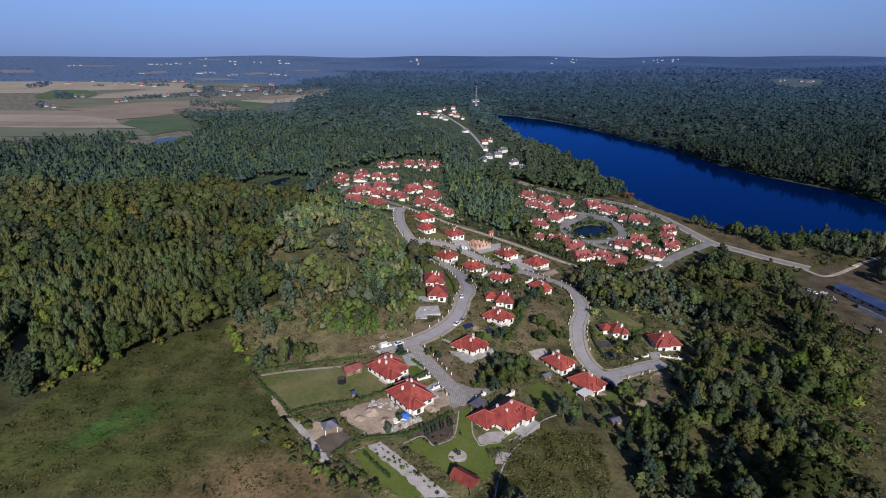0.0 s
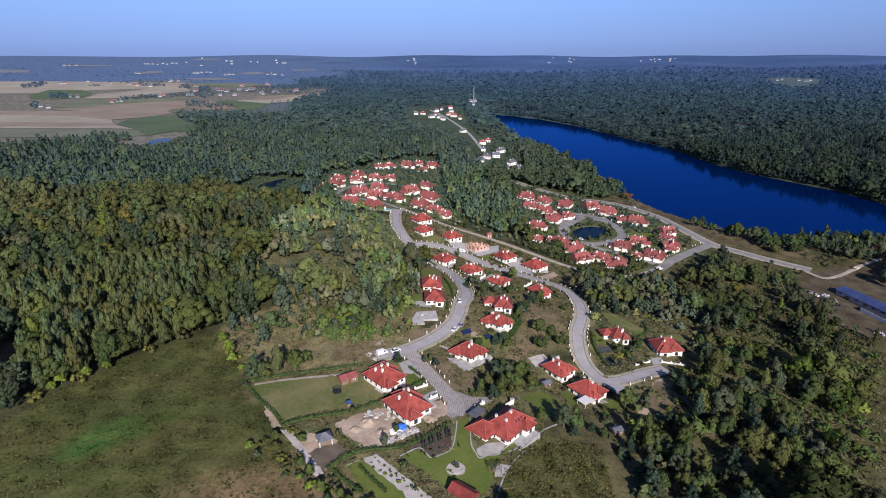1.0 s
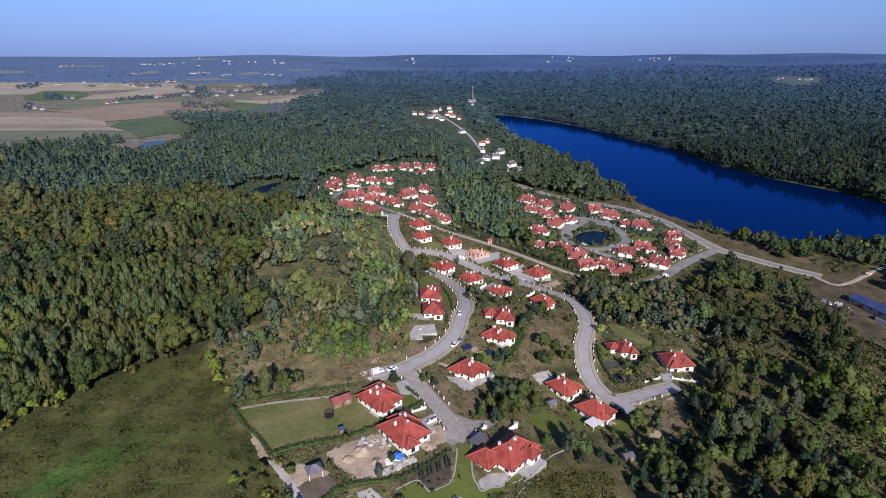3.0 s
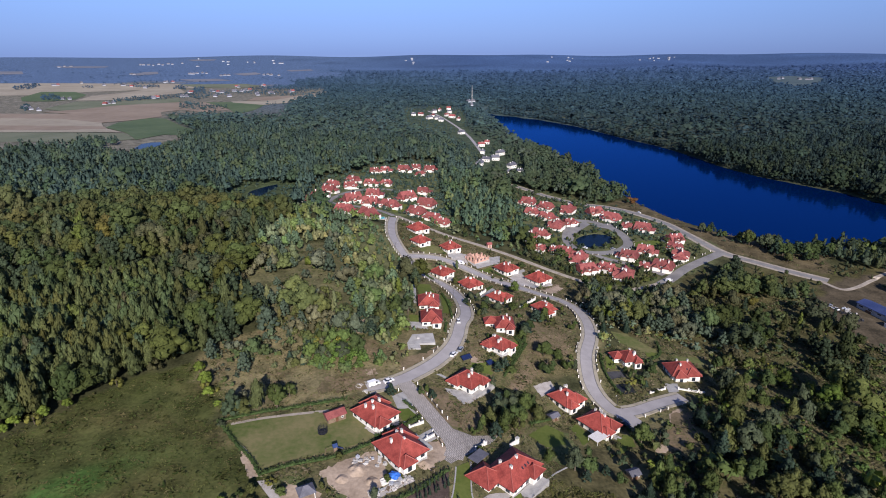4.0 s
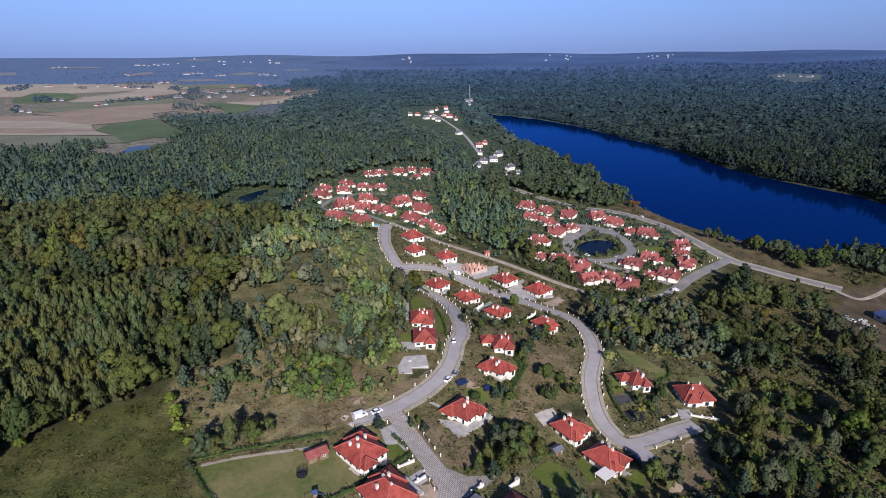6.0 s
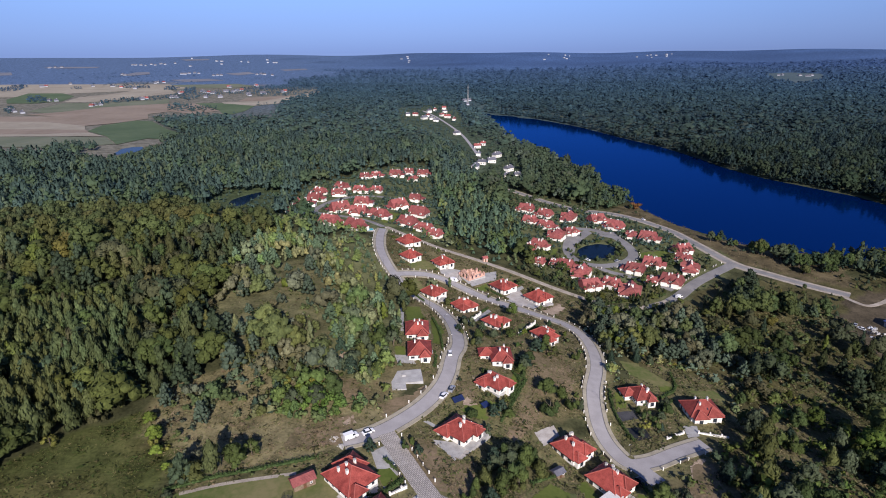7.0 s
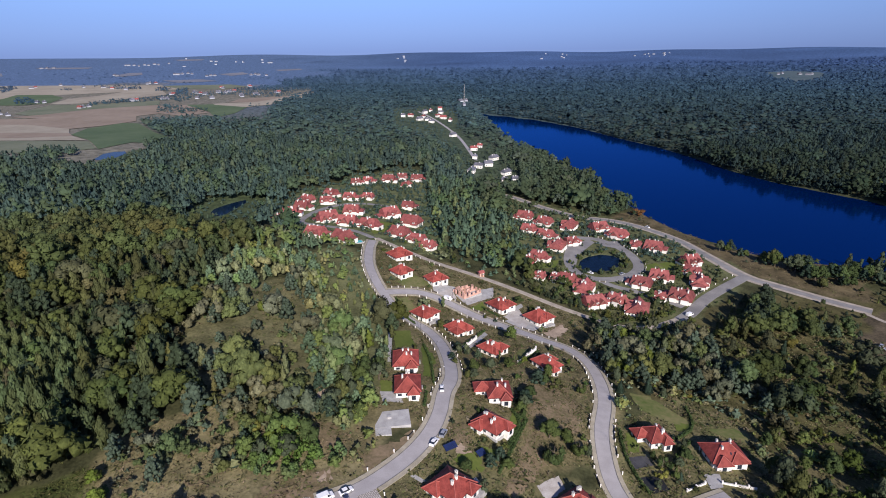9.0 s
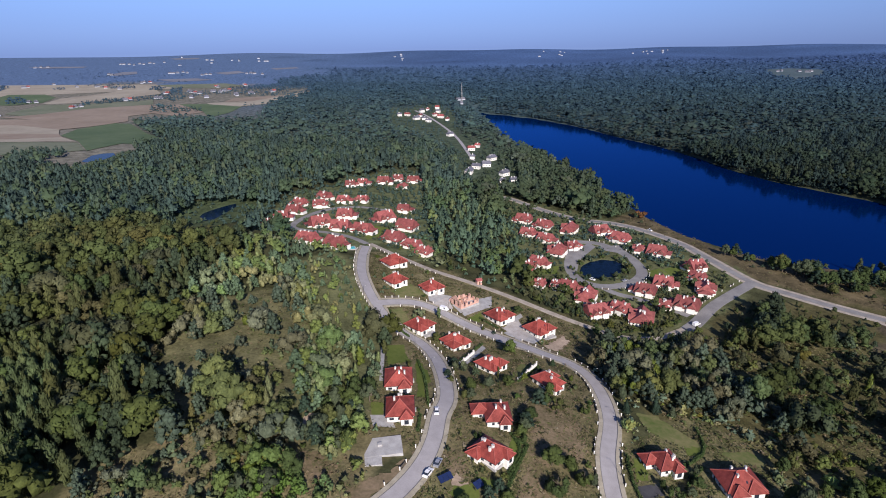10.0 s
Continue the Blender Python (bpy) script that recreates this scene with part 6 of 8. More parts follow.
        part("garage_roof", Geo().roof(side * (w / 2 + 1.9), 0.6, 2.6, 4.8, d * 0.75 + 1.0, 1.7, 0.6, 0.6), roof, h)
    facade(h, 0, 0, w, d, 0.1, wall_h, (1, 3) if not simple else (0,), rng, 3.2)
    for sx, yaw_ in ((1, 90), (-1, 270)):
        window(h, sx * (w / 2 - 0.02), 0, 3.6, 1.2, 1.3, yaw_)
    for k in range(2 if simple else 3):
        u = rng.uniform(-0.36, 0.36) * w
        chimney(h, u, rng.uniform(-0.16, 0.16) * d, wall_h + up - 0.9, 2.0, 0.75)
    return h


VILLAS_WEST = [
    (-4.9, 285.8, 3, 9.8, 11.5, None, 0, (-7.5, -1.9, 5, 7)),
    (-3.2, 265.2, 3, 9.1, 10.6, None, 0, (-6.9, -2.8, 6, 7)),
    (32.1, 266.0, 2, 8.5, 10.0, (-6.1, 2.6, 5.8, 5.3), 1, None),
    (27.4, 246.4, 46, 8.2, 10.6, (-3.6, 2.6, 4.8, 4.3), 2, (5.2, 0.0, 4, 8)),
    (33.6, 307.6, 42, 8.4, 9.1, (3.4, -2.9, 4.4, 5.2), 2, None),
    (57.0, 294.3, 34, 7.4, 11.2, (3.0, 2.2, 4.9, 5.3), 2, None),
    (1.7, 345.6, 44, 9.6, 9.9, (3.4, -2.9, 4.9, 5.8), 0, (0.0, -6.7, 7, 4)),
]
VILLAS_MIDDLE = [
    (19.3, 332.9, 40, 9.6, 9.8, (-3.3, -2.9, 4.9, 5.7), 0, None),
    (44.4, 363.9, 36, 10.5, 10.3, (3.7, -3.1, 5.3, 5.7), 1, None),
    (64.1, 353.1, 34, 11.8, 10.4, (3.8, -3.2, 5.4, 5.8), 1, (0.0, -6.9, 9, 4)),
    (8.3, 389.3, 36, 10.4, 9.2, (-3.5, -2.8, 4.7, 5.1), 0, None),
    (-12.5, 391.5, 38, 10.2, 8.7, (2.7, -2.5, 4.6, 5.0), 0, None),
    (-15.3, 422.0, 36, 12.6, 10.3, (-3.4, -3.1, 5.9, 6.4), 0, None),
    (12.1, 216.4, 50, 9.6, 10.6, (-3.8, 3.1, 5.0, 5.0), 3, (1.4, -6.0, 12.0, 4.0)),
]
VILLAS_NEAR = [
    (-21.9, 189.3, 45, 10.5, 12.5, (3.0, 4.0, 7.0, 7.0), 0, (-1, -8, 8, 3.5)),
    (-12.0, 171.2, 40, 11.0, 13.5, (3.0, 4.0, 7.0, 8.0), 1, (7.8, 0, 4, 9)),
    (23.4, 165.3, 47, 15.0, 11.0, (-8.0, 4.4, 7.6, 8.2), 3, (0.0, -7.8, 12.0, 4.0)),
    (88.7, 249.9, 10, 7.7, 8.4, (-4.8, 2.0, 4.8, 4.8), 0, None),
    (110.3, 241.6, 2, 12.4, 9.9, (2.9, -2.9, 5.7, 5.7), 2, None),
    (51.9, 216.2, 34, 9.3, 10.0, (3.1, -2.7, 4.6, 5.5), 1, None),
    (61.2, 201.6, 36, 9.7, 11.1, (2.5, -3.4, 5.3, 5.8), 1, (-1.6, -7.3, 8.0, 4.0)),
]
for i, (x, y, yaw, w, d, wing, sky_, terrace) in enumerate(VILLAS_WEST + VILLAS_MIDDLE + VILLAS_NEAR):
    villa(x, y, yaw, w, d, 100 + i, wing, skylights=sky_, terrace=terrace)

VILLAGE_HOMES = [(-105.9, 481.1, 14.8), (-107.0, 507.8, 14.1), (-103.0, 531.6, 14.0), (-104.1, 557.7, 13.0), (-87.3, 556.0, 12.9), (-88.7, 586.9, 13.7), (-69.3, 576.2, 13.3),
    (-53.4, 582.3, 11.6), (-72.3, 640.6, 12.0), (-61.0, 651.6, 12.2), (-40.9, 665.1, 15.5), (-27.0, 683.1, 13.8), (-20.2, 649.5, 10.1), (-10.2, 681.7, 15.9), (-60.7, 526.4, 15.2),
    (-75.1, 496.2, 18.1), (-58.9, 489.7, 16.2), (-42.5, 487.4, 16.1), (-29.5, 527.3, 18.3), (-15.2, 559.3, 12.8), (-10.7, 508.0, 18.3), (-18.3, 473.2, 16.2), (-4.7, 461.9, 13.0),
    (3.5, 449.6, 11.3), (-75.1, 449.3, 15.5), (-55.7, 444.7, 15.2)]
VILLAGE_YAWS = [4, 0, -18, -30, 12, -35, -12, -14, 8, -10, -6, 2, 60, -8, -4, 28, -8, -24, 34, -12, -26, -30, -34, -32, -22, -36]
for i, ((x, y, w), yaw) in enumerate(zip(VILLAGE_HOMES, VILLAGE_YAWS)):
    cottage(x, y, yaw, w * 0.80, 300 + i, group="houses of the hill village")
ESTATE_HOMES = [(90.1, 559.1, 17.1), (105.2, 544.4, 15.8), (125.3, 537.0, 17.6), (149.8, 532.0, 17.7), (160.5, 512.3, 17.2), (167.1, 489.1, 9.2),
    (178.0, 481.3, 16.4), (86.9, 519.9, 13.9), (99.1, 507.3, 14.6), (102.0, 479.5, 17.2), (116.0, 491.7, 11.6), (82.6, 453.0, 12.8),
    (71.9, 438.5, 13.8), (76.3, 413.7, 7.9), (86.5, 414.4, 5.8), (94.8, 414.4, 12.5), (103.3, 403.2, 15.1), (103.6, 383.4, 15.7),
    (119.5, 388.2, 12.7), (128.1, 376.7, 17.2), (143.6, 412.3, 15.2), (159.9, 424.1, 15.1), (161.6, 392.7, 17.1), (147.6, 392.0, 7.3),
    (194.2, 452.4, 14.9), (186.7, 433.6, 12.5), (183.8, 415.5, 14.4)]
for i, (x, y, w) in enumerate(ESTATE_HOMES):
    cottage(x, y, (-24, -35, 60, 18, -42, 66, -30)[i % 7], w * 0.78, 400 + i)
LAKESIDE_HOMES = [(-56.5, 1300.0, 8.5, "grey"), (-40.0, 1306.0, 10.0, "red"), (-12.0, 1298.0, 9.5, "red"), (-19.5, 1258.0, 12.5, "grey"), (-4.0, 1256.0, 8.0, "grey"), (5.5, 1228.0, 9.5, "grey"),
    (3.5, 1402.0, 7.0, "red"), (19.0, 1314.0, 9.0, "red"), (26.5, 1372.0, 9.5, "grey"), (31.0, 1290.0, 12.0, "red"), (44.5, 1254.0, 9.0, "red"), (43.0, 1062.0, 10.5, "grey"),
    (69.5, 920.0, 9.5, "red"), (81.5, 950.0, 6.5, "red"), (66.0, 846.0, 6.0, "grey"), (92.0, 842.0, 11.0, "grey"), (80.0, 798.0, 10.0, "grey"), (66.0, 782.0, 9.0, "grey"),
    (55.0, 752.0, 12.0, "grey"), (97.5, 750.0, 10.0, "grey"), (103.5, 716.0, 6.5, "grey"), (90.5, 709.0, 5.0, "grey")]
for i, (x, y, w, tiles) in enumerate(LAKESIDE_HOMES):
    cottage(x, y, (10, -20, 75, 40)[i % 4], w * 1.1, 500 + i, roof=M_ORANGE if tiles == "red" else M_GREYROOF, group="houses by the lake",
            label="white house with a red pitched roof among trees" if tiles == "red" else "white house with a grey pitched roof among trees", simple=True)
    SPOTS += [(x, y - 13, 8)]


def far_house(x, y, yaw, w, roof, label, group):
    """A plain house too far off to show more than its walls, roof and chimney."""
    a = thing("far_house", x, y, yaw, label, "house", group)
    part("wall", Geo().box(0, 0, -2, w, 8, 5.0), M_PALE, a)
    part("roof", Geo().roof(0, 0, 3.0, w + 1, 9.2, 4.0, 0.15, 0.15), roof, a)
    part("chimney", Geo().box(w * 0.2, 0.6, 5.5, 0.9, 0.9, 2.4), M_PALE, a)


_rng = np.random.RandomState(34)
for i, (x, y) in enumerate(FARMS):
    far_house(x, y, _rng.uniform(-50, 50), _rng.uniform(8, 15), (M_GREYROOF, M_GREYROOF, M_GREYROOF, M_ORANGE)[i % 4], "pale farm house among far fields", "farm houses among the fields")
for i, (x, y) in enumerate(HAMLETS):
    far_house(x, y, _rng.uniform(-40, 40), _rng.uniform(9, 17), M_GREYROOF, "pale house of a far hamlet among trees", "far hamlets")

# ---- fences, hedges, cars and small buildings ----
def fence(line, off, name_label, spacing=3.9, gaps=0.25, seed=1, posts=M_WHITE):
    """White posts with dark rail panels along an offset of a road."""
    rng = np.random.RandomState(seed)
    pts = offset_line(line, off)
    along = np.concatenate([[0], np.cumsum(np.linalg.norm(np.diff(pts, axis=0), axis=1))])
    if along[-1] < spacing * 2:
        return
    f = new("fence")
    tagged(f, name_label, "fence", "fences along the roads")
    f.matrix_world = pose(float(pts[0, 0]), float(pts[0, 1]), float(ground(pts[0, 0], pts[0, 1])))
    n = int(along[-1] / spacing)
    post = shared(("post", 1), lambda: Geo().box(0, 0, -0.6, 0.32, 0.32, 1.7).box(0, 0, 1.1, 0.42, 0.42, 0.1).box(0, 0, 1.2, 0.38, 0.38, 0.12, 0, 0.3), posts)
    panel = shared(("panel", spacing), lambda: Geo().box(0, 0, -0.5, spacing - 0.36, 0.12, 1.5, 0, 0.98), M_DARKRAIL)
    inv = f.matrix_world.inverted()
    last = None
    for i in range(n + 1):
        q = [float(np.interp(i * spacing, along, pts[:, k])) for k in (0, 1)]
        here = Vector((q[0], q[1], float(ground(*q)) + 0.05))
        if rng.uniform() < 0.24:
            last = None
            continue
        ob = part("post", post, None, f)
        if last is not None and rng.uniform() > gaps:
            d = here - last
            pn = part("panel", panel, None, f)
            mid = (here + last) / 2
            pn.matrix_local = inv @ pose(mid.x, mid.y, mid.z, 0, -math.degrees(math.atan2(d.z, math.hypot(d.x, d.y))), math.degrees(math.atan2(d.y, d.x)))
            yaw = math.degrees(math.atan2(d.y, d.x))
        else:
            yaw = 0
        ob.matrix_local = inv @ pose(*here, 0, 0, yaw)
        last = here


def piece_of(line, lo, hi):
    """The stretch of a line between two shares of its length."""
    n = len(line)
    return line[int(lo * n):max(int(lo * n) + 2, int(hi * n))]


M_DARKRAIL = mat("fence_rail", (0.05, 0.045, 0.035), (0.12, 0.10, 0.08), 1.0, 0.7, vary=0.1)
_west, _east, _lane, _track, _loop, _entry = (smooth_line(p, 1.0) for p in (ROAD_WEST, ROAD_EAST, LANE_COBBLED, TRACK, LOOP, ROAD_ENTRY))
for line, off, lo, hi in ((_west, 4.7, 0.02, 0.22), (_west, 4.7, 0.24, 0.42), (_west, 4.7, 0.44, 0.62), (_west, 4.7, 0.66, 0.82), (_west, -4.7, 0.46, 0.68), (_west, 4.7, 0.84, 0.95),
                          (_east, 4.7, 0.05, 0.25), (_east, 4.7, 0.26, 0.44), (_east, -4.7, 0.02, 0.2), (_east, -4.7, 0.21, 0.42), (_east, -4.7, 0.44, 0.62), (_east, 4.7, 0.48, 0.66), (_east, 4.7, 0.68, 0.82),
                          (_east, 4.7, 0.84, 0.99), (_east, -4.7, 0.66, 0.8), (_lane, 4.4, 0.1, 0.95), (_lane, -4.4, 0.08, 0.62),
                          (_track, 3.6, 0.0, 0.14), (_track, 3.6, 0.15, 0.30), (_loop, -5.0, 0.05, 0.3), (_loop, -5.0, 0.35, 0.6), (_entry, 6.2, 0.05, 0.6)):
    fence(piece_of(line, lo, hi), -off, "low fence of white posts and dark rails along the road", seed=int(lo * 100) + 5)

for pts in HEDGES:
    line = smooth_line(pts, 0.5)
    rng = np.random.RandomState(len(line))
    vs = []
    for x, y in line:
        z = float(ground(x, y))
        for _ in range(16):
            c = np.array((x, y, z + 0.1)) + rng.uniform((-0.45, -0.45, 0), (0.45, 0.45, 1.25))
            for _k in range(3):
                vs.append(c + rng.normal(size=3) * 0.24)
    vs = np.array(vs)
    hedge = thing("hedge", float(line[0, 0]), float(line[0, 1]), 0, "clipped dark green hedge at a garden's edge", "hedge")
    vs = vs - np.array(hedge.matrix_world.translation)
    part("leaves", raw_mesh("leaves", vs, np.arange(len(vs)).reshape(-1, 3), M_HEDGE), None, hedge)
    g = Geo()
    for (ax, ay), (bx, by) in zip(line[::3], line[3::3]):
        a = Vector((ax, ay, float(ground(ax, ay)) + 0.5)) - hedge.matrix_world.translation
        b = Vector((bx, by, float(ground(bx, by)) + 0.5)) - hedge.matrix_world.translation
        g.tube(a, b, 0.42, 0.42, 6)
    part("core", g, M_HEDGE, hedge)

M_TYRE = mat("tyre", (0.012, 0.012, 0.012), (0.025, 0.025, 0.025), 3.0, 0.8)
M_RIM = mat("wheel_rim", (0.4, 0.4, 0.42), (0.55, 0.55, 0.57), 4.0, 0.35, metal=0.8)
M_LAMP = glassy("lamp_glass", (0.5, 0.5, 0.48), 0.15)
PAINTS = {"white": mat("white_paint", (0.72, 0.72, 0.71), (0.8, 0.8, 0.79), 1.0, 0.25, spec=0.5), "silver": mat("silver_paint", (0.35, 0.36, 0.38), (0.45, 0.46, 0.48), 1.0, 0.3, spec=0.5, metal=0.4),
          "black": mat("black_paint", (0.012, 0.012, 0.016), (0.025, 0.025, 0.03), 1.0, 0.2, spec=0.5), "blue": mat("blue_paint", (0.02, 0.04, 0.12), (0.03, 0.06, 0.16), 1.0, 0.25, spec=0.5)}


def lathe_side(outline, half, inset=0.0):
    """A body from its side view: an outline in x and z, pulled across, its upper edges drawn in."""
    top = max(z for _, z in outline)
    low = min(z for _, z in outline)
    n = len(outline)
    pts = []
    for s in (-1, 1):
        for x, z in outline:
            pts.append((x, s * (half - inset * (z - low) / (top - low + 1e-6)), z))
    faces = [tuple(range(n)), tuple(range(2 * n - 1, n - 1, -1))] + [((i + 1) % n, i, n + i, n + (i + 1) % n) for i in range(n)]
    return Geo().add(pts, faces)


def car(x, y, yaw, colour, van=False):
    c = thing("van" if van else "car", x, y, yaw, f"{colour} {'van' if van else 'car'} parked on the road", "van" if van else "car", "parked cars", lift=0.2)
    k = 1.15 if van else 1.0
    if van:
        body = [(-2.4, 0.35), (2.4, 0.35), (2.45, 1.0), (1.6, 1.2), (1.0, 2.05), (-2.4, 2.1)]
        cabin = [(0.95, 1.25), (1.5, 1.25), (1.02, 1.95), (0.4, 1.95), (0.4, 1.25)]
    else:
        body = [(-2.1, 0.3), (2.1, 0.3), (2.15, 0.7), (1.2, 0.92), (-1.7, 0.98), (-2.1, 0.85)]
        cabin = [(-1.65, 0.95), (1.15, 0.9), (0.45, 1.42), (-1.1, 1.45)]
    part("body", lathe_side(body, 0.9 * k, 0.08), PAINTS[colour], c)
    part("glasshouse", lathe_side(cabin, (0.94 if van else 0.82) * k, 0.0 if van else 0.16), M_GLASS, c, "dark windows")
    if not van:
        part("roof_panel", Geo().box(-0.33, 0, 1.43, 1.5, 1.25, 0.06), PAINTS[colour], c)
    for sx in (-1.35, 1.35):
        for sy in (-1, 1):
            t = part("wheel", shared(("wheel",), lambda: Geo().tube((0, -0.11, 0), (0, 0.11, 0), 0.33, 0.33, 10), M_TYRE), None, c)
            t.matrix_local = pose(sx, sy * 0.84 * k, 0.33)
            part("rim", shared(("rim",), lambda: Geo().tube((0, -0.125, 0), (0, 0.125, 0), 0.2, 0.2, 8), M_RIM), None, t)
    for sy in (-1, 1):
        part("headlight", Geo().box(2.1 if not van else 2.4, sy * 0.62, 0.6, 0.1, 0.35, 0.16), M_LAMP, c)


CARS = [(10.0, 267.0, 89, "white"), (10.0, 240.8, 68, "silver"), (6.8, 236.2, 60, "white"), (15.2, 368.1, -38, "white", True), (115.6, 432.7, -52, "white"), (136.8, 430.3, 24, "silver"),
        (157.7, 371.5, 30, "white", True), (-24.9, 209.8, 31, "white", True), (-19.4, 212.6, 34, "white"), (72.5, 203.1, -67, "black"), (-81.2, 540.5, 63, "black"), (195.5, 539.9, -69, "white")]
for spot in CARS:
    car(*spot)


def hut(x, y, yaw, w, d, h, rise, wall, roof, label, name="shed", open_side=False, hip=0.0):
    s = thing(name, x, y, yaw, label, name.replace("_", " "), lift=0.05)
    SPOTS.append((x, y, max(w, d) * 0.6))
    if open_side:
        for sx in (-1, 1):
            for sy in (-1, 1):
                part("post", Geo().box(sx * (w / 2 - 0.1), sy * (d / 2 - 0.1), -1.0, 0.2, 0.2, h + 1.0), wall, s)
        part("back_wall", Geo().box(0, d / 2 - 0.1, -1.0, w - 0.4, 0.15, h + 0.8), wall, s)
    else:
        part("wall", Geo().box(0, 0, -1.5, w, d, h + 1.5), wall, s)
        part("door", Geo().box(0, -d / 2 - 0.03, 0.05, 0.95, 0.08, 2.0), M_DOOR, s)
        window(s, w * 0.3, -d / 2, 1.0, 0.8, 0.8, 0)
    part("roof", Geo().roof(0, 0, h, w + 0.8, d + 0.8, rise, hip, hip, "x", 0.12), roof, s)
    return s


hut(-36.0, 188.3, 32, 6.5, 4.0, 2.3, 1.3, M_WOOD, M_ORANGE, "wooden garden shed with an orange tile roof")
hut(-37.7, 151.8, 28, 4.2, 3.8, 2.5, 1.6, M_WHITE, M_GREYROOF, "small white gazebo with a dark grey roof", "gazebo", True, 0.8)
hut(6.6, 131.9, -38, 7.5, 4.6, 2.4, 1.6, M_WOOD, M_RED, "open wooden garden shelter with a red tile roof", "shelter", True)
hut(64.9, 173.1, 20, 3.4, 3.0, 2.0, 1.0, M_WOOD, M_GREYROOF, "little grey-roofed garden hut", "hut")
hut(37.4, 407.4, 20, 3.0, 3.0, 2.6, 1.2, M_BRICK, M_ORANGE, "small brick transformer kiosk beside the track", "kiosk")
hut(44.5, 204.0, 30, 3.4, 2.8, 1.9, 0.8, M_WOOD, M_GREYROOF, "weathered playhouse on a lawn", "playhouse")

WARE = (273.5, 307.5, -79, 62.0)
cottage(348.0, 409.0, 30, 11, 701, group="houses by the lake", label="white house with an orange tile roof near the lake")
warehouse = thing("warehouse", *WARE[:3], "long warehouse with a blue sheet-metal roof", "warehouse", lift=0.05)
SPOTS.append((WARE[0], WARE[1], 40))
part("wall", Geo().box(0, 0, -3, WARE[3], 10, 7.0), M_CONCRETE, warehouse)
part("roof", Geo().roof(0, 0, 4.0, WARE[3] + 1.2, 11.4, 1.8, 0, 0), M_BLUEROOF, warehouse)
for i in range(int(WARE[3] / 6)):
    window(warehouse, -WARE[3] / 2 + 3 + i * 6, -5, 2.0, 3.0, 1.2, 0)
for i in range(3):
    part("gate", Geo().box(-WARE[3] / 2 + 8 + i * 14, -5.05, 0, 3.6, 0.12, 1.9), M_DOOR, warehouse)
_a = radians(WARE[2])
annex = thing("warehouse_annex", WARE[0] + 9.5 * math.sin(_a) + 12 * math.cos(_a), WARE[1] - 9.5 * math.cos(_a) + 12 * math.sin(_a), WARE[2], "low white annex with a dark sheet roof", "warehouse", lift=0.05)
part("wall", Geo().box(0, 0, -3, WARE[3] * 0.6, 5, 5.6), M_WHITE, annex)
part("roof", Geo().box(0, 0.2, 2.6, WARE[3] * 0.6 + 0.6, 5.0, 0.25), M_DARK, annex)
SPOTS.append((WARE[0] - 12, WARE[1] - 8, 16))
for i, (x, y) in enumerate(SCRAP):
    if i < 2:
        car(x, y, 40 + i * 70, "white" if i else "silver")
        continue
    o = thing("scrap_heap", x, y, i * 37, "heap of pale scrap and stones in a yard", "scrap", "scrap heaps", lift=0.05)
    g = Geo()
    r2 = np.random.RandomState(i)
    for k in range(8):
        g.box(r2.uniform(-2, 2), r2.uniform(-2, 2), -0.2, r2.uniform(0.6, 1.8), r2.uniform(0.5, 1.4), r2.uniform(0.5, 1.3), r2.uniform(0, 90), 0.6)
    tagged(part("pieces", g, (M_PALE, M_CONCRETE, M_DARK)[i % 3], o), kind="stuff")

slab = thing("foundation_slab", -8.0, 247.0, 8, "bare concrete foundation slab of an unbuilt house", "foundation", lift=0.05)
SPOTS.append((-8.0, 247.0, 8))
part("slab", Geo().box(0, 0, -1.5, 12.5, 9.0, 1.9), M_CONCRETE, slab)
part("slab_wing", Geo().box(-3.5, -6.4, -1.5, 5.5, 4.0, 1.85), M_CONCRETE, slab)
part("stub_wall", Geo().box(-1, 0.5, 0.4, 1.4, 1.2, 0.7), M_CONCRETE, slab)

shell = thing("house_shell", 26.6, 378.5, 38, "unfinished orange brick house without a roof", "house", lift=0.05)
SPOTS.append((26.6, 378.5, 9))
part("floor", Geo().box(0, 0, -2, 13.5, 11, 2.15), M_CONCRETE, shell)
rng = np.random.RandomState(44)
for x0, y0, x1, y1, high in ((-6.5, -5, 6.5, -5, 2.4), (-6.5, 5, 6.5, 5, 2.8), (-6.5, -5, -6.5, 5, 3.4), (6.5, -5, 6.5, 5, 2.6), (-6.5, 0, 6.5, 0, 2.9), (-2, -5, -2, 0, 3.2), (2.5, 0, 2.5, 5, 3.0)):
    long, flat = math.hypot(x1 - x0, y1 - y0), y0 == y1
    n = max(2, int(long / 1.6))
    for k in range(n):
        u = (k + 0.5) / n
        hgt = high * rng.uniform(0.75, 1.15) if k % 2 == 0 else rng.uniform(0.7, 1.1)
        part("brick_pier" if k % 2 == 0 else "sill_wall", Geo().box(x0 + (x1 - x0) * u, y0 + (y1 - y0) * u, 0.15, long / n if flat else 0.35, 0.35 if flat else long / n, hgt), M_BRICK, shell)
part("gable", Geo().add([(-6.35, -4, 3.9), (-6.35, 4, 3.9), (-6.35, 0, 6.6), (-5.95, -4, 3.9), (-5.95, 4, 3.9), (-5.95, 0, 6.6)], [(0, 1, 2), (5, 4, 3), (0, 2, 5, 3), (1, 4, 5, 2)]), M_BRICK, shell)

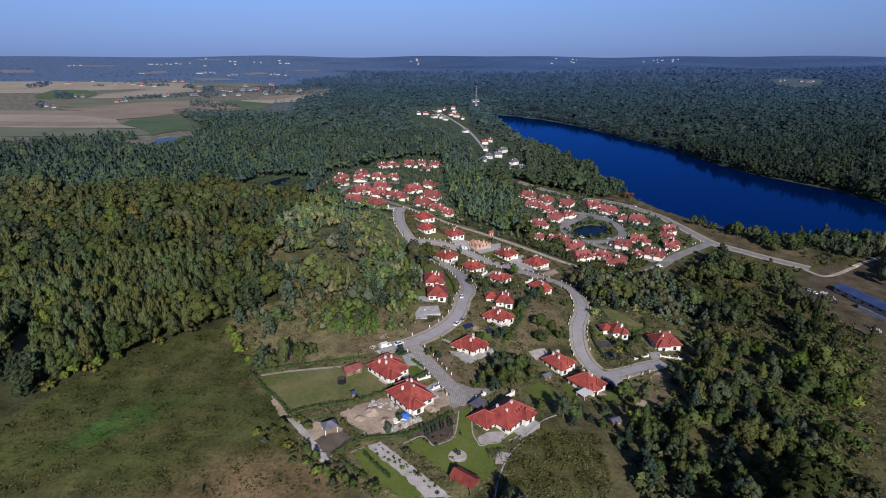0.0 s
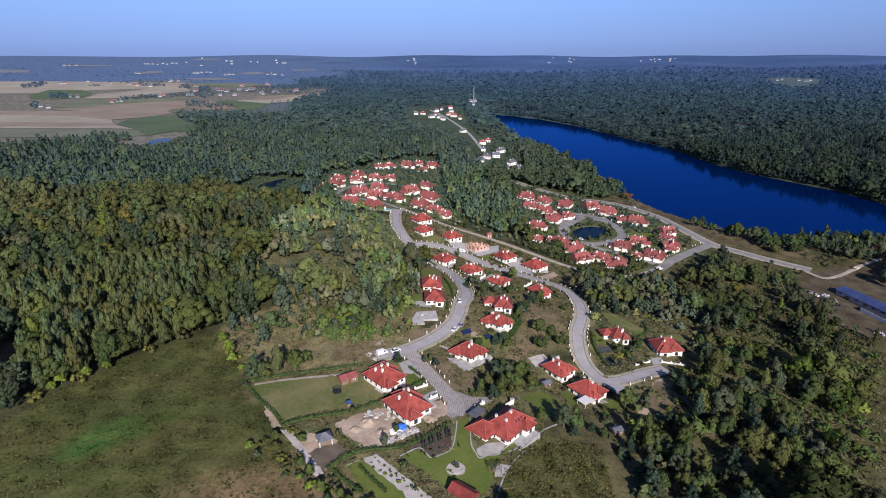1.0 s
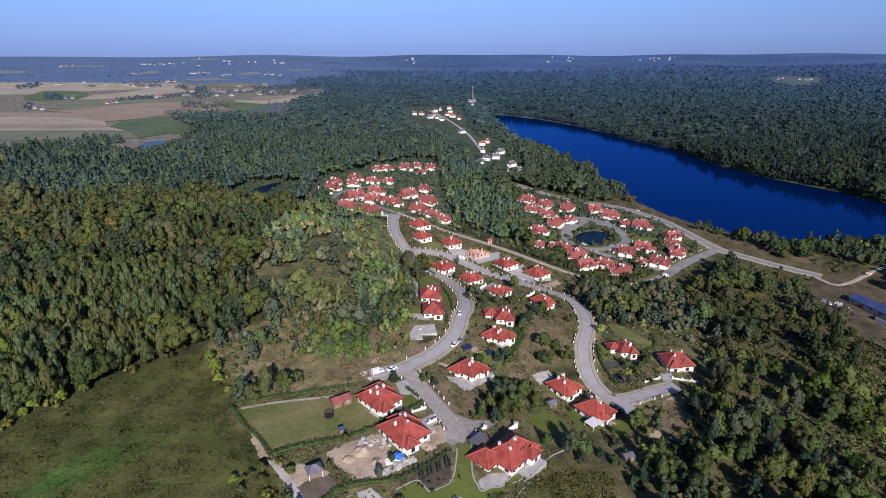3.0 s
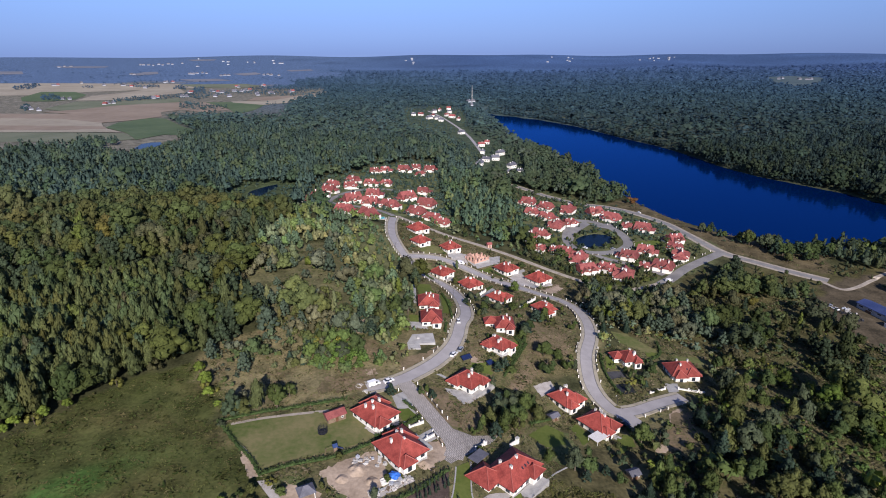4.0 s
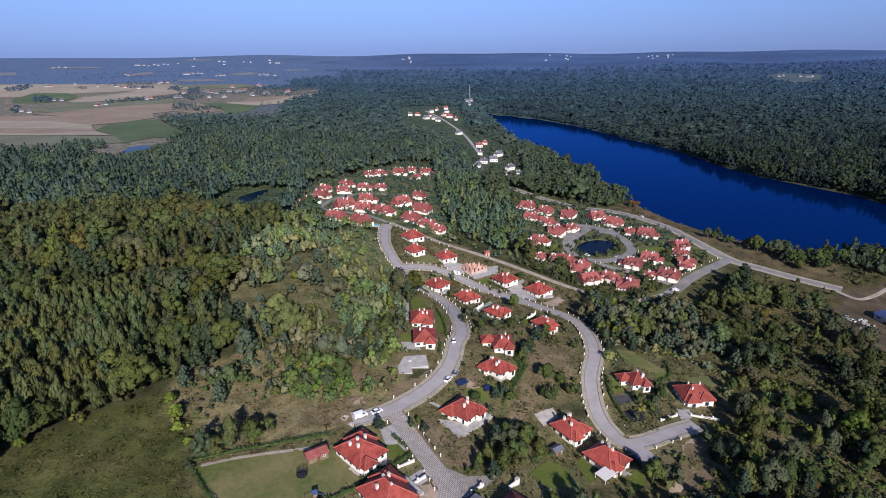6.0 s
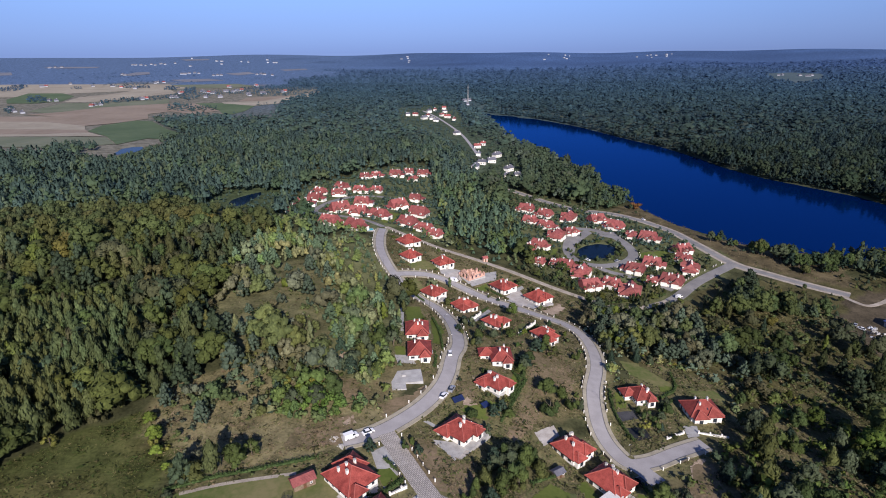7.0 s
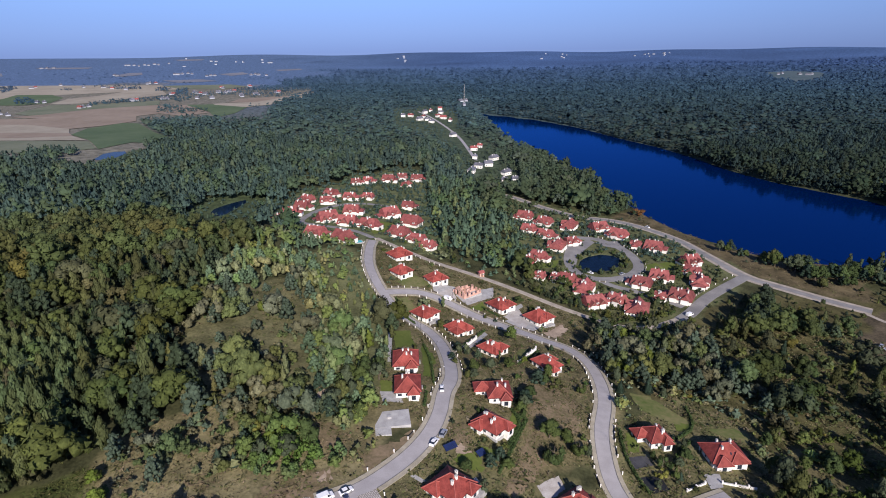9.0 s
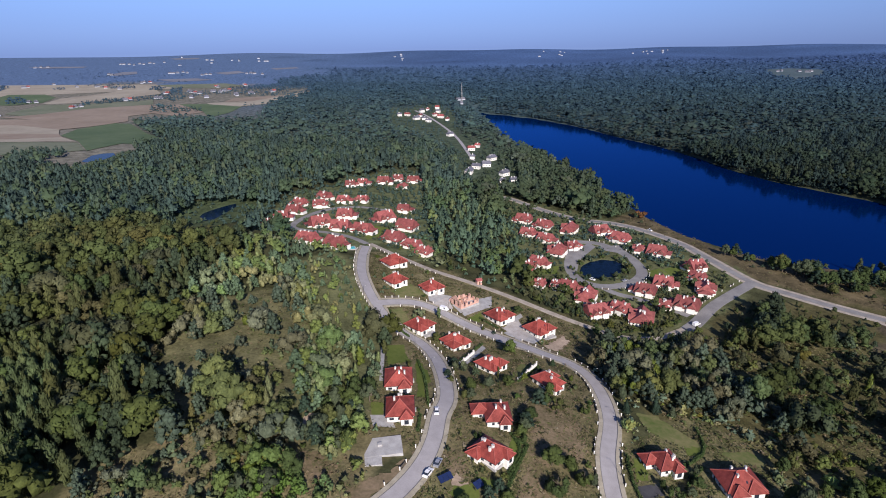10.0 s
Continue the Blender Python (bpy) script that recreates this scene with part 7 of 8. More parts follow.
tramp = thing("trampoline", -38.6, 179.8, 0, "round black trampoline on a lawn", "trampoline", lift=0.1)
part("mat", Geo().tube((0, 0, 0.75), (0, 0, 0.8), 1.4, 1.4, 20), M_DARK, tramp)
part("rim_pad", Geo().tube((0, 0, 0.7), (0, 0, 0.78), 1.65, 1.65, 20), PAINTS["black"], tramp)
for k in range(8):
    part("net_pole", Geo().box(1.6 * math.cos(k * 0.785), 1.6 * math.sin(k * 0.785), 0.7, 0.08, 0.08, 1.7), M_DARK, tramp)
for k in range(5):
    net = Geo()
    for q in range(16):
        net.tube((1.6 * math.cos(q * 0.3927), 1.6 * math.sin(q * 0.3927), 1.0 + k * 0.34), (1.6 * math.cos((q + 1) * 0.3927), 1.6 * math.sin((q + 1) * 0.3927), 1.0 + k * 0.34), 0.05, 0.05, 3)
    part("net_band", net, M_DARK, tramp)
for k in range(4):
    part("leg", Geo().box(1.4 * math.cos(k * 1.571 + 0.7), 1.4 * math.sin(k * 1.571 + 0.7), -0.3, 0.08, 0.08, 1.0), M_DARK, tramp)

M_TARP = mat("blue_tarpaulin", (0.02, 0.10, 0.42), (0.05, 0.19, 0.6), 0.9, 0.5, 0.4)
tarp_bm = bmesh.new()
bmesh.ops.create_icosphere(tarp_bm, subdivisions=3, radius=1)
for v in tarp_bm.verts:
    k = 1 + 0.25 * noise.noise(v.co * 2.5)
    v.co = Vector((v.co.x * 1.9 * k, v.co.y * 1.7 * k, max(-0.1, v.co.z) * 1.7 * k))
tarp_me = bpy.data.meshes.new("tarpaulin")
tarp_bm.to_mesh(tarp_me)
tarp_bm.free()
tarp_me.materials.append(M_TARP)
tarp = new("tarpaulin", tarp_me)
tarp.matrix_world = pose(-13.2, 160.5, float(ground(-13.2, 160.5)) + 0.15)
tagged(tarp, "crumpled blue tarpaulin over a heap beside the house", "tarpaulin")
sheet_bm = bmesh.new()
bmesh.ops.create_grid(sheet_bm, x_segments=14, y_segments=9, size=1)
for v in sheet_bm.verts:
    v.co = Vector((v.co.x * 2.3, v.co.y * 1.3 + 0.3 * math.sin(v.co.x * 3), 0.55 + 0.35 * noise.noise(v.co * 2.2) - 0.3 * v.co.x ** 2))
for f in bmesh.ops.extrude_face_region(sheet_bm, geom=sheet_bm.faces[:])["geom"]:
    if isinstance(f, bmesh.types.BMVert):
        f.co.z -= 0.45
sheet_me = bpy.data.meshes.new("dust_sheet")
sheet_bm.to_mesh(sheet_me)
sheet_bm.free()
sheet_me.materials.append(M_WHITE)
dust_sheet = new("dust_sheet", sheet_me)
dust_sheet.matrix_world = pose(-15.0, 159.0, float(ground(-15.0, 159.0)) + 0.2, 0, 0, 20)
tagged(dust_sheet, "rumpled white plastic sheet over building material", "plastic sheet")

rng = np.random.RandomState(77)
for i in range(46):
    if i % 3:
        u = rng.uniform(0, 1)
        x, y = -20.5 + 13 * u + rng.uniform(-1, 1), 152.6 + 8.0 * u + rng.uniform(-0.7, 1.6)
    else:
        x, y = -21 + rng.uniform(-6, 5), 167 + rng.uniform(-2.5, 2.5)
    kind_ = i % 4
    if kind_ == 0:
        o = thing("plank_pile", x, y, rng.uniform(0, 180), "pile of building planks on bare soil", "planks", "building materials", lift=0.1)
        for k in range(4):
            part("plank", Geo().box(rng.uniform(-0.2, 0.2), k * 0.3 - 0.5, 0.0, 3.0, 0.24, 0.12 + 0.1 * (k % 2)), M_FRAME if i % 8 else M_WOOD, o)
    elif kind_ == 1:
        o = thing("block_pallet", x, y, rng.uniform(0, 180), "pallet of pale building blocks", "pallet", "building materials", lift=0.1)
        part("pallet", Geo().box(0, 0, 0, 1.2, 1.0, 0.15), M_WOOD, o)
        part("wrapped_load", Geo().box(0, 0, 0.15, 1.1, 0.9, rng.uniform(0.3, 0.8)), M_PALE if i % 8 == 1 else M_CONCRETE, o)
    else:
        o = thing("rubble_heap", x, y, rng.uniform(0, 180), "low heap of sandy rubble", "rubble", "building materials", lift=0.05)
        g = Geo()
        for k in range(7):
            g.box(rng.uniform(-0.9, 0.9), rng.uniform(-0.9, 0.9), -0.1, rng.uniform(0.4, 1.1), rng.uniform(0.4, 1.0), rng.uniform(0.25, 0.7), rng.uniform(0, 90), 0.55)
        tagged(part("stones", g, M_GRAVEL if kind_ == 2 else M_CONCRETE, o), kind="stuff")

pool = thing("swimming_pool", -46.6, 443.0, 20, "turquoise garden pool with a pale rim", "pool", lift=0.15)
part("basin_rim", Geo().box(0, 0, -0.6, 10, 6, 0.75), M_PAVING, pool)
part("pool_water", Geo().box(0, 0, 0.1, 8.6, 4.6, 0.09), mat("pool_water", (0.05, 0.35, 0.36), (0.09, 0.45, 0.45), 0.5, 0.08), pool)

SPOTS += [(-46.6, 443.0, 6), (-45.5, 436.0, 5), (237.0, 476.0, 14), (231, 491, 12)]
mast = thing("radio_mast", 90.6, 1545.0, 0, "tall pale lattice mast above the forest", "mast")
for sx in (-1, 1):
    for sy in (-1, 1):
        part("leg", Geo().tube((sx * 1.8, sy * 1.8, -2), (sx * 0.5, sy * 0.5, 50), 0.2, 0.14, 4), M_CONCRETE, mast)
for k in range(8):
    z, r = 1 + k * 5.4, 1.8 - 1.3 * (1 + k * 5.4) / 50
    part("brace", Geo().tube((-r, -r, z), (r, -r, z + 5), 0.13, 0.13, 4), M_CONCRETE, mast)
    part("brace", Geo().tube((r, r, z), (-r, r, z + 5), 0.13, 0.13, 4), M_CONCRETE, mast)

for x, y, w in ((84.0, 1600.0, 13.0), (98.0, 1610.0, 9.0), (89.0, 1536.0, 7.0)):
    far_house(x, y, 15, w, M_GREYROOF, "pale low building beside the radio mast", "buildings by the mast")
    SPOTS += [(x, y - 12, 16), (x, y - 38, 14)]

# ---- far towns on the skyline ----
rng = np.random.RandomState(91)
for bearing, count in ((-16.5, 7), (-2.5, 5), (11.5, 6), (20.5, 10), (-21.0, 5)):
    for i in range(count):
        a, r = radians(bearing + rng.uniform(-1.6, 1.6)), rng.uniform(3500, 4400)
        x, y = r * math.sin(a), r * math.cos(a)
        b = thing("apartment_block", x, y, rng.uniform(-30, 30), "pale block of flats in a far town", "building", "far town on the skyline")
        w, hgt = rng.uniform(6, 15), rng.uniform(4, 7)
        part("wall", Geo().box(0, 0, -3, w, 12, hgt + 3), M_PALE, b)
        part("roof", Geo().roof(0, 0, hgt, w + 1, 13, 2.0, 0.5, 0.5), M_GREYROOF, b)

# ---- details of the near gardens ----
play = thing("play_set", -33.0, 171.5, 25, "small garden play set with a blue slide", "play set", lift=0.1)
part("tower", Geo().box(0, 0, 0, 1.2, 1.2, 1.6), M_WOOD, play)
part("tower_roof", Geo().roof(0, 0, 1.9, 1.6, 1.6, 0.8, 0, 0), PAINTS["blue"], play)
part("slide", Geo().add([(0.6, -0.3, 1.2), (0.6, 0.3, 1.2), (2.6, 0.3, 0.1), (2.6, -0.3, 0.1), (0.6, -0.3, 1.1), (0.6, 0.3, 1.1), (2.6, 0.3, 0.0), (2.6, -0.3, 0.0)], [(0, 1, 2, 3), (7, 6, 5, 4), (0, 4, 5, 1), (1, 5, 6, 2), (2, 6, 7, 3), (3, 7, 4, 0)]), PAINTS["blue"], play)
part("swing_frame", Geo().tube((-0.6, 0, 1.7), (-3.0, 0, 1.7), 0.06, 0.06, 6), M_WOOD, play)
for sy in (-0.7, 0.7):
    part("swing_leg", Geo().tube((-3.0, 0, 1.7), (-3.2, sy, 0), 0.06, 0.06, 6), M_WOOD, play)
pergola = thing("pergola", 17.0, 143.0, 40, "dark wooden pergola with a bench on gravel", "pergola", lift=0.15)
for sx in (-1.5, 1.5):
    for sy in (-1.2, 1.2):
        part("post", Geo().box(sx, sy, -0.3, 0.15, 0.15, 2.6), M_WOOD, pergola)
for k in range(6):
    part("slat", Geo().box(0, -1.4 + k * 0.56, 2.3, 3.6, 0.1, 0.12), M_DARK, pergola)
part("bench", Geo().box(0, 0.8, 0, 2.2, 0.5, 0.45), M_WOOD, pergola)
porch_roof = thing("glass_porch", 59.0, 193.0, 36, "pale glass-roofed terrace beside a house", "terrace roof", lift=0.1)
part("sheet", Geo().box(0, 0, 2.3, 7.0, 4.5, 0.12), M_FRAME, porch_roof)
for sx in (-3.2, 3.2):
    for sy in (-2.0, 2.0):
        part("post", Geo().box(sx, sy, -1.5, 0.14, 0.14, 3.8), M_FRAME, porch_roof)
carport = thing("carport", 13.0, 170.0, 47, "flat grey-roofed carport by the gate", "carport", lift=0.1)
part("sheet", Geo().box(0, 0, 2.4, 6.0, 4.0, 0.14), M_GREYROOF, carport)
for sx in (-2.7, 2.7):
    for sy in (-1.8, 1.8):
        part("post", Geo().box(sx, sy, -0.5, 0.16, 0.16, 2.9), M_DARK, carport)
gate = thing("gate_house", 26.0, 182.0, 40, "white rendered gate pillar wall", "gate wall", lift=0.05)
part("wall", Geo().box(0, 0, -0.8, 4.0, 0.4, 2.2), M_WHITE, gate)
part("pillar", Geo().box(1.8, 0, -0.8, 1.1, 1.0, 2.8), M_WHITE, gate)
part("coping", Geo().box(1.8, 0, 2.0, 1.3, 1.2, 0.15), M_CONCRETE, gate)
for i, (x, y, r, h) in enumerate(((-25.0, 163.0, 4.5, 1.3), (-29.0, 159.0, 3.2, 0.9), (-20.0, 158.5, 3.0, 1.0), (-4.5, 167.0, 3.5, 0.8))):
    bm = bmesh.new()
    bmesh.ops.create_grid(bm, x_segments=16, y_segments=16, size=r)
    for v in bm.verts:
        d = min(1, math.hypot(v.co.x, v.co.y) / r)
        v.co.z = h * (0.5 + 0.5 * math.cos(math.pi * d)) * (1 + 0.5 * noise.noise(Vector((v.co.x * 0.6, v.co.y * 0.6, i)))) - 0.25
    me = bpy.data.meshes.new("sand_heap")
    bm.to_mesh(me)
    bm.free()
    me.materials.append(M_SOIL)
    o = new("sand_heap", me)
    o.matrix_world = pose(x, y, float(ground(x, y)) + 0.1)
    tagged(o, "heap of pale sand on a building plot", "sand heap", "building materials")

for a, b in GARDEN_WALLS:
    w_ = thing("garden_wall", a[0], a[1], math.degrees(math.atan2(b[1] - a[1], b[0] - a[0])), "low white rendered garden wall with a stone coping", "garden wall", "white garden walls", lift=0.05)
    long = math.hypot(b[0] - a[0], b[1] - a[1])
    part("wall", Geo().box(long / 2, 0, -1.0, long, 0.3, 1.6), M_WHITE, w_)
    part("coping", Geo().box(long / 2, 0, 0.6, long + 0.1, 0.42, 0.08), M_CONCRETE, w_)
    for k in range(int(long / 4) + 1):
        part("pillar", Geo().box(min(long, k * 4.0), 0, -1.0, 0.45, 0.45, 2.1).box(min(long, k * 4.0), 0, 1.1, 0.55, 0.55, 0.12), M_WHITE, w_)

for i, (x, y, r) in enumerate(((-30.5, 209.0, 1.8), (-34.0, 206.5, 1.4), (-27.5, 205.5, 1.3), (93.0, 330.5, 2.2), (98.0, 327.0, 1.8), (90.0, 325.0, 1.6), (104.0, 205.0, 1.7), (112.0, 199.0, 1.4))):
    r2 = np.random.RandomState(900 + i)
    g = Geo()
    for k in range(26):
        a, q = r2.uniform(0, 6.28), r * math.sqrt(r2.uniform())
        g.box(q * math.cos(a), q * math.sin(a), -0.2, r2.uniform(0.3, 0.9), r2.uniform(0.2, 0.7), 0.3 + 0.8 * (1 - q / r) * r2.uniform(0.4, 1), r2.uniform(0, 180), 0.5)
    o = thing("rubble_heap", x, y, i * 40, "heap of pale stones and brush beside a road", "rubble", "stone heaps", lift=0.05)
    tagged(part("stones", g, (M_GRAVEL, M_WOOD, M_CONCRETE)[i % 3], o), kind="stuff")

rng = np.random.RandomState(33)
for k in range(5):
    hx, hy, *_ = LAKESIDE_HOMES[k + 4]
    x, y = hx + rng.uniform(-30, 30), hy + rng.uniform(-45, 60)
    if not bool(keep_off(np.array([x]), np.array([y]), SPOTS, 1.0)[0]):
        continue
    SPOTS.append((x, y - 5, 10))
    a = thing("small_house", x, y, rng.uniform(-40, 60), "small white house with a pitched roof among trees", "house", "houses by the lake")
    part("wall", Geo().box(0, 0, -3, 10, 8, 8.0), M_WHITE, a)
    part("roof", Geo().roof(0, 0, 5.0, 11, 9.2, 3.6, 0.1, 0.1), (M_GREYROOF, M_ORANGE, M_GREYROOF)[k % 3], a)

# ---- street lamps and solar panels ----
def street_lamp(x, y, yaw):
    o = thing("street_lamp", x, y, yaw, "slim dark street lamp beside the road", "street lamp", "street lamps")
    part("pole", shared(("pole", 5), lambda: Geo().tube((0, 0, -0.3), (0, 0, 5.2), 0.09, 0.06, 6), M_DARK), None, o)
    part("arm", shared(("arm", 5), lambda: Geo().tube((0, 0, 5.15), (0.9, 0, 5.3), 0.04, 0.04, 5), M_DARK), None, o)
    part("lamp_head", shared(("lamp_head", 5), lambda: Geo().box(1.05, 0, 5.22, 0.55, 0.22, 0.12, 0, 0.8), M_FRAME), None, o)


for line, off, shares in ((_west, -3.9, (0.04, 0.13, 0.22, 0.31, 0.40, 0.50, 0.60, 0.70, 0.80)), (_east, 3.9, (0.05, 0.16, 0.27, 0.38, 0.50, 0.62, 0.74, 0.86))):
    side = offset_line(line, off)
    for u in shares:
        k = int(u * (len(side) - 1))
        d = line[k] - side[k]
        street_lamp(float(side[k, 0]), float(side[k, 1]), math.degrees(math.atan2(d[1], d[0])))
M_SOLAR = glassy("solar_glass", (0.012, 0.02, 0.06), 0.12)
# the second rack stands in for a dark canopy in front of a house
for x, y, yaw, n in ((12.3, 234.5, 30, 3), (22.5, 233.3, 38, 2)):
    o = thing("solar_rack", x, y, yaw, "rack of dark blue solar panels in a garden", "solar panels", lift=0.1)
    SPOTS.append((x, y, 3))
    for k in range(n):
        p = part("solar_panel", shared(("solar_panel",), lambda: Geo().box(0, 0, 0, 1.5, 2.4, 0.06), M_SOLAR), None, o)
        p.matrix_local = pose((k - (n - 1) / 2) * 1.58, 0, 1.15, 28, 0, 0)
    for sx in (-1.8, 1.8):
        part("stand", Geo().box(sx, 0, -0.4, 0.1, 1.6, 1.5, 0, 0.5), M_DARK, o)

# ---- single trees and undergrowth ----
def trunk_geo(rng):
    g = Geo()
    g.tube((0, 0, -0.06), (0.01, 0, 0.3), 0.035, 0.024, 6)
    g.tube((0.01, 0, 0.3), (0.0, 0.01, 0.72), 0.024, 0.008, 6)
    for _ in range(5):
        a, h = rng.uniform(0, math.tau), rng.uniform(0.22, 0.5)
        g.tube((0, 0, h), (0.22 * math.cos(a), 0.22 * math.sin(a), h + rng.uniform(0.1, 0.25)), 0.012, 0.004, 4)
    return g


TREE_MESHES = []
_rng = np.random.RandomState(15)
for k in range(15):
    trunk_ = trunk_geo(_rng).mesh("trunk", M_BARK)
    for tint in ((0.040, 0.064, 0.044), (0.032, 0.054, 0.036)) if k >= 9 else ((0.078, 0.104, 0.032), (0.062, 0.090, 0.032), (0.090, 0.100, 0.034), (0.070, 0.088, 0.050)):
        crowns_ = [raw_mesh("crown", v, f, M_TREE, "leaf", np.array(tint)[None] * t[:, None], nv) for v, f, t, nv in (CROWNS["close"][k], CROWNS["shrub"][k])]
        TREE_MESHES.append((k, crowns_[0], trunk_, crowns_[1]))
YELLOW = [raw_mesh("crown", v, f, M_TREE, "leaf", np.array(c)[None] * t[:, None], nv) for (v, f, t, nv), c in zip((CROWNS["close"][k] for k in (0, 1, 6, 7)), ((0.21, 0.19, 0.04), (0.14, 0.19, 0.035), (0.15, 0.075, 0.032), (0.20, 0.20, 0.05)))]


def tree(x, y, high, broad, mesh, label, category="tree", group="", turn=0.0):
    t = thing(category.replace(" ", "_"), x, y, 0, label, category, group)
    crown = part("crown", mesh[3] if high < 3.0 and len(mesh) > 3 else mesh[1], None, t)
    crown.matrix_local = pose(0, 0, -0.2, 0, 0, turn) @ Matrix.Diagonal((broad, broad, high, 1))
    trunk = part("trunk", mesh[2], None, t)
    trunk.matrix_local = pose(0, 0, -0.2, 0, 0, turn) @ Matrix.Diagonal((high * 0.9, high * 0.9, high, 1))
    return t


LEAFY, SPRUCES = [m for m in TREE_MESHES if m[0] < 9], [m for m in TREE_MESHES if m[0] >= 9]
TRUNK = TREE_MESHES[0][2]
for x, y, high, broad, which, label in (
        (-41.9, 237.5, 7.0, 6.5, 0, "round tree with yellowing leaves on the slope"), (-47.0, 232.0, 6.0, 6.0, 1, "bright lime-green bush on the slope"), (-88.0, 206.0, 7.0, 6.0, 1, "bright lime-green young tree at the meadow's edge"),
        (123.2, 187.0, 7.0, 5.5, 2, "small tree with orange autumn leaves"), (201.5, 581.0, 9.0, 13.0, 2, "russet bush on the lake bank"), (-54.0, 238.0, 5.0, 5.0, 3, "yellow-green bush on the slope"),
        (84.0, 232.0, 4.0, 4.5, 3, "yellow-green shrub beside the road"), (118.0, 214.0, 5.0, 6.0, 1, "yellow-green shrub by a gate")):
    tree(x, y, high, broad, (0, YELLOW[which], TRUNK), label)
for x, y, high, broad, which in ((48.3, 246.0, 8.5, 9.5, 0), (54.5, 245.0, 6.5, 7.0, 12), (44.5, 268.0, 6.0, 6.5, 5), (56.0, 286.5, 6.5, 6.5, 16), (28.0, 203.0, 8.0, 8.0, 3), (33.5, 207.0, 8.5, 8.5, 8), (38.0, 201.5, 7.5, 7.5, 14),
                                 (31.0, 196.5, 6.5, 7.0, 20), (-68.7, 189.0, 7.5, 8.5, 2), (-74.5, 191.0, 5.5, 7.0, 6), (17.0, 225.5, 5.0, 5.0, 9), (31.0, 229.5, 4.5, 5.5, 4), (96.0, 240.0, 5.5, 5.5, 1), (92.0, 236.5, 4.5, 4.5, 7)):
    tree(x, y, high, broad, LEAFY[which % len(LEAFY)], "leafy green tree in a rough garden")
rng = np.random.RandomState(5)
for i in range(16):
    u, v = i % 8 / 7, i // 8
    x, y = -7.5 + u * 9.0 + v * 1.6 + rng.uniform(-0.3, 0.3), 154.0 + u * 7.0 - v * 2.6
    tree(x, y, rng.uniform(2.6, 4.2), rng.uniform(0.9, 1.3), SPRUCES[6 + i % 6], "slim dark cypress shrub in a planted bed", "cypress", "cypress shrubs of the garden", rng.uniform(0, 6))
for i in range(22):
    x, y = 1 + rng.uniform(-16, 20), 142 + rng.uniform(-12, 12)
    tree(x, y, rng.uniform(0.8, 2.0), rng.uniform(1.0, 2.2), LEAFY[rng.randint(len(LEAFY))], "small ornamental garden shrub", "shrub", "garden shrubs")

for x, y, high, broad in ROADSIDE_TREES + LANE_TREES + PLOT_TREES:
    dark_ = rng.uniform() < 0.2
    slim = 0.8 if (x, y, high, broad) in LANE_TREES + PLOT_TREES else 1.0
    tree(x, y, high / slim * 0.95, broad * slim, SPRUCES[rng.randint(6)] if dark_ else LEAFY[(0 if slim == 1 else 12) + rng.randint(24)], "dark spruce beside a garden" if dark_ else "broad green tree beside a garden", group="trees of the gardens", turn=rng.uniform(0, 360))
for i in range(26):
    u = i / 25
    x, y = -22 + u * 21 + rng.uniform(-1.6, 1.6), 144.5 - u * 16 + rng.uniform(-1.6, 1.6)
    tree(x, y, rng.uniform(0.5, 1.3), rng.uniform(0.9, 1.9), (0, YELLOW[(1, 3)[i % 2]], TRUNK) if i % 6 == 0 else LEAFY[rng.randint(len(LEAFY))], "low clipped shrub on a gravel path", "shrub", "shrubs of the gravel path", rng.uniform(0, 360))
for i in range(24):
    u = rng.uniform()
    x, y = -46 + 21 * u + rng.uniform(-3, 3), 139.5 - 12 * u + rng.uniform(-4.5, 1.5)
    tree(x, y, rng.uniform(0.8, 2.4), rng.uniform(1.4, 2.8), (0, YELLOW[(1, 3)[i % 2]], TRUNK) if i % 4 == 0 else LEAFY[rng.randint(len(LEAFY))], "leafy shrub of an overgrown garden", "shrub", "shrubs of the lower garden", rng.uniform(0, 360))
pond_x, pond_y = sum(p[0] for p in POND) / len(POND), sum(p[1] for p in POND) / len(POND)
for i in range(64):
    p = POND[i % len(POND)]
    k = rng.uniform(1.06, 1.35)
    x, y = pond_x + (p[0] - pond_x) * k + rng.uniform(-2, 2), pond_y + (p[1] - pond_y) * k + rng.uniform(-2, 2)
    high = rng.uniform(1.8, 4.5)
    tree(x, y, high, high * rng.uniform(0.6, 0.95), (SPRUCES if i % 4 == 0 else LEAFY)[rng.randint(6)], "small tree on the bank of the estate pond", group="trees round the pond", turn=rng.uniform(0, 360))

for x, y, high in BANK_TREES:
    for k in range(3):
        u, v = x + rng.uniform(-5, 5) * (k > 0), y + rng.uniform(-4, 5) * (k > 0)
        if k and (bool(inside(np.array([u]), np.array([v]), LAKE)[0]) or float(edge_distance(np.array([u]), np.array([v]), ROAD_LAKE)[0]) < 6):
            continue
        up = high * rng.uniform(1.05, 1.5)
        tree(u, v, up, up * rng.uniform(0.8, 1.0), (SPRUCES if k == 2 else LEAFY)[rng.randint(6)], "dark spruce on the lake bank" if k == 2 else "round dark green tree on the lake bank", group="trees of the lake bank", turn=rng.uniform(0, 360))
for x, y in DARK_TREES:
    tree(x, y, rng.uniform(2.6, 4.4), rng.uniform(3.6, 5.4), LEAFY[rng.randint(len(LEAFY))], "dark green bush at the edge of a garden", group="trees of the near gardens", turn=rng.uniform(0, 360))
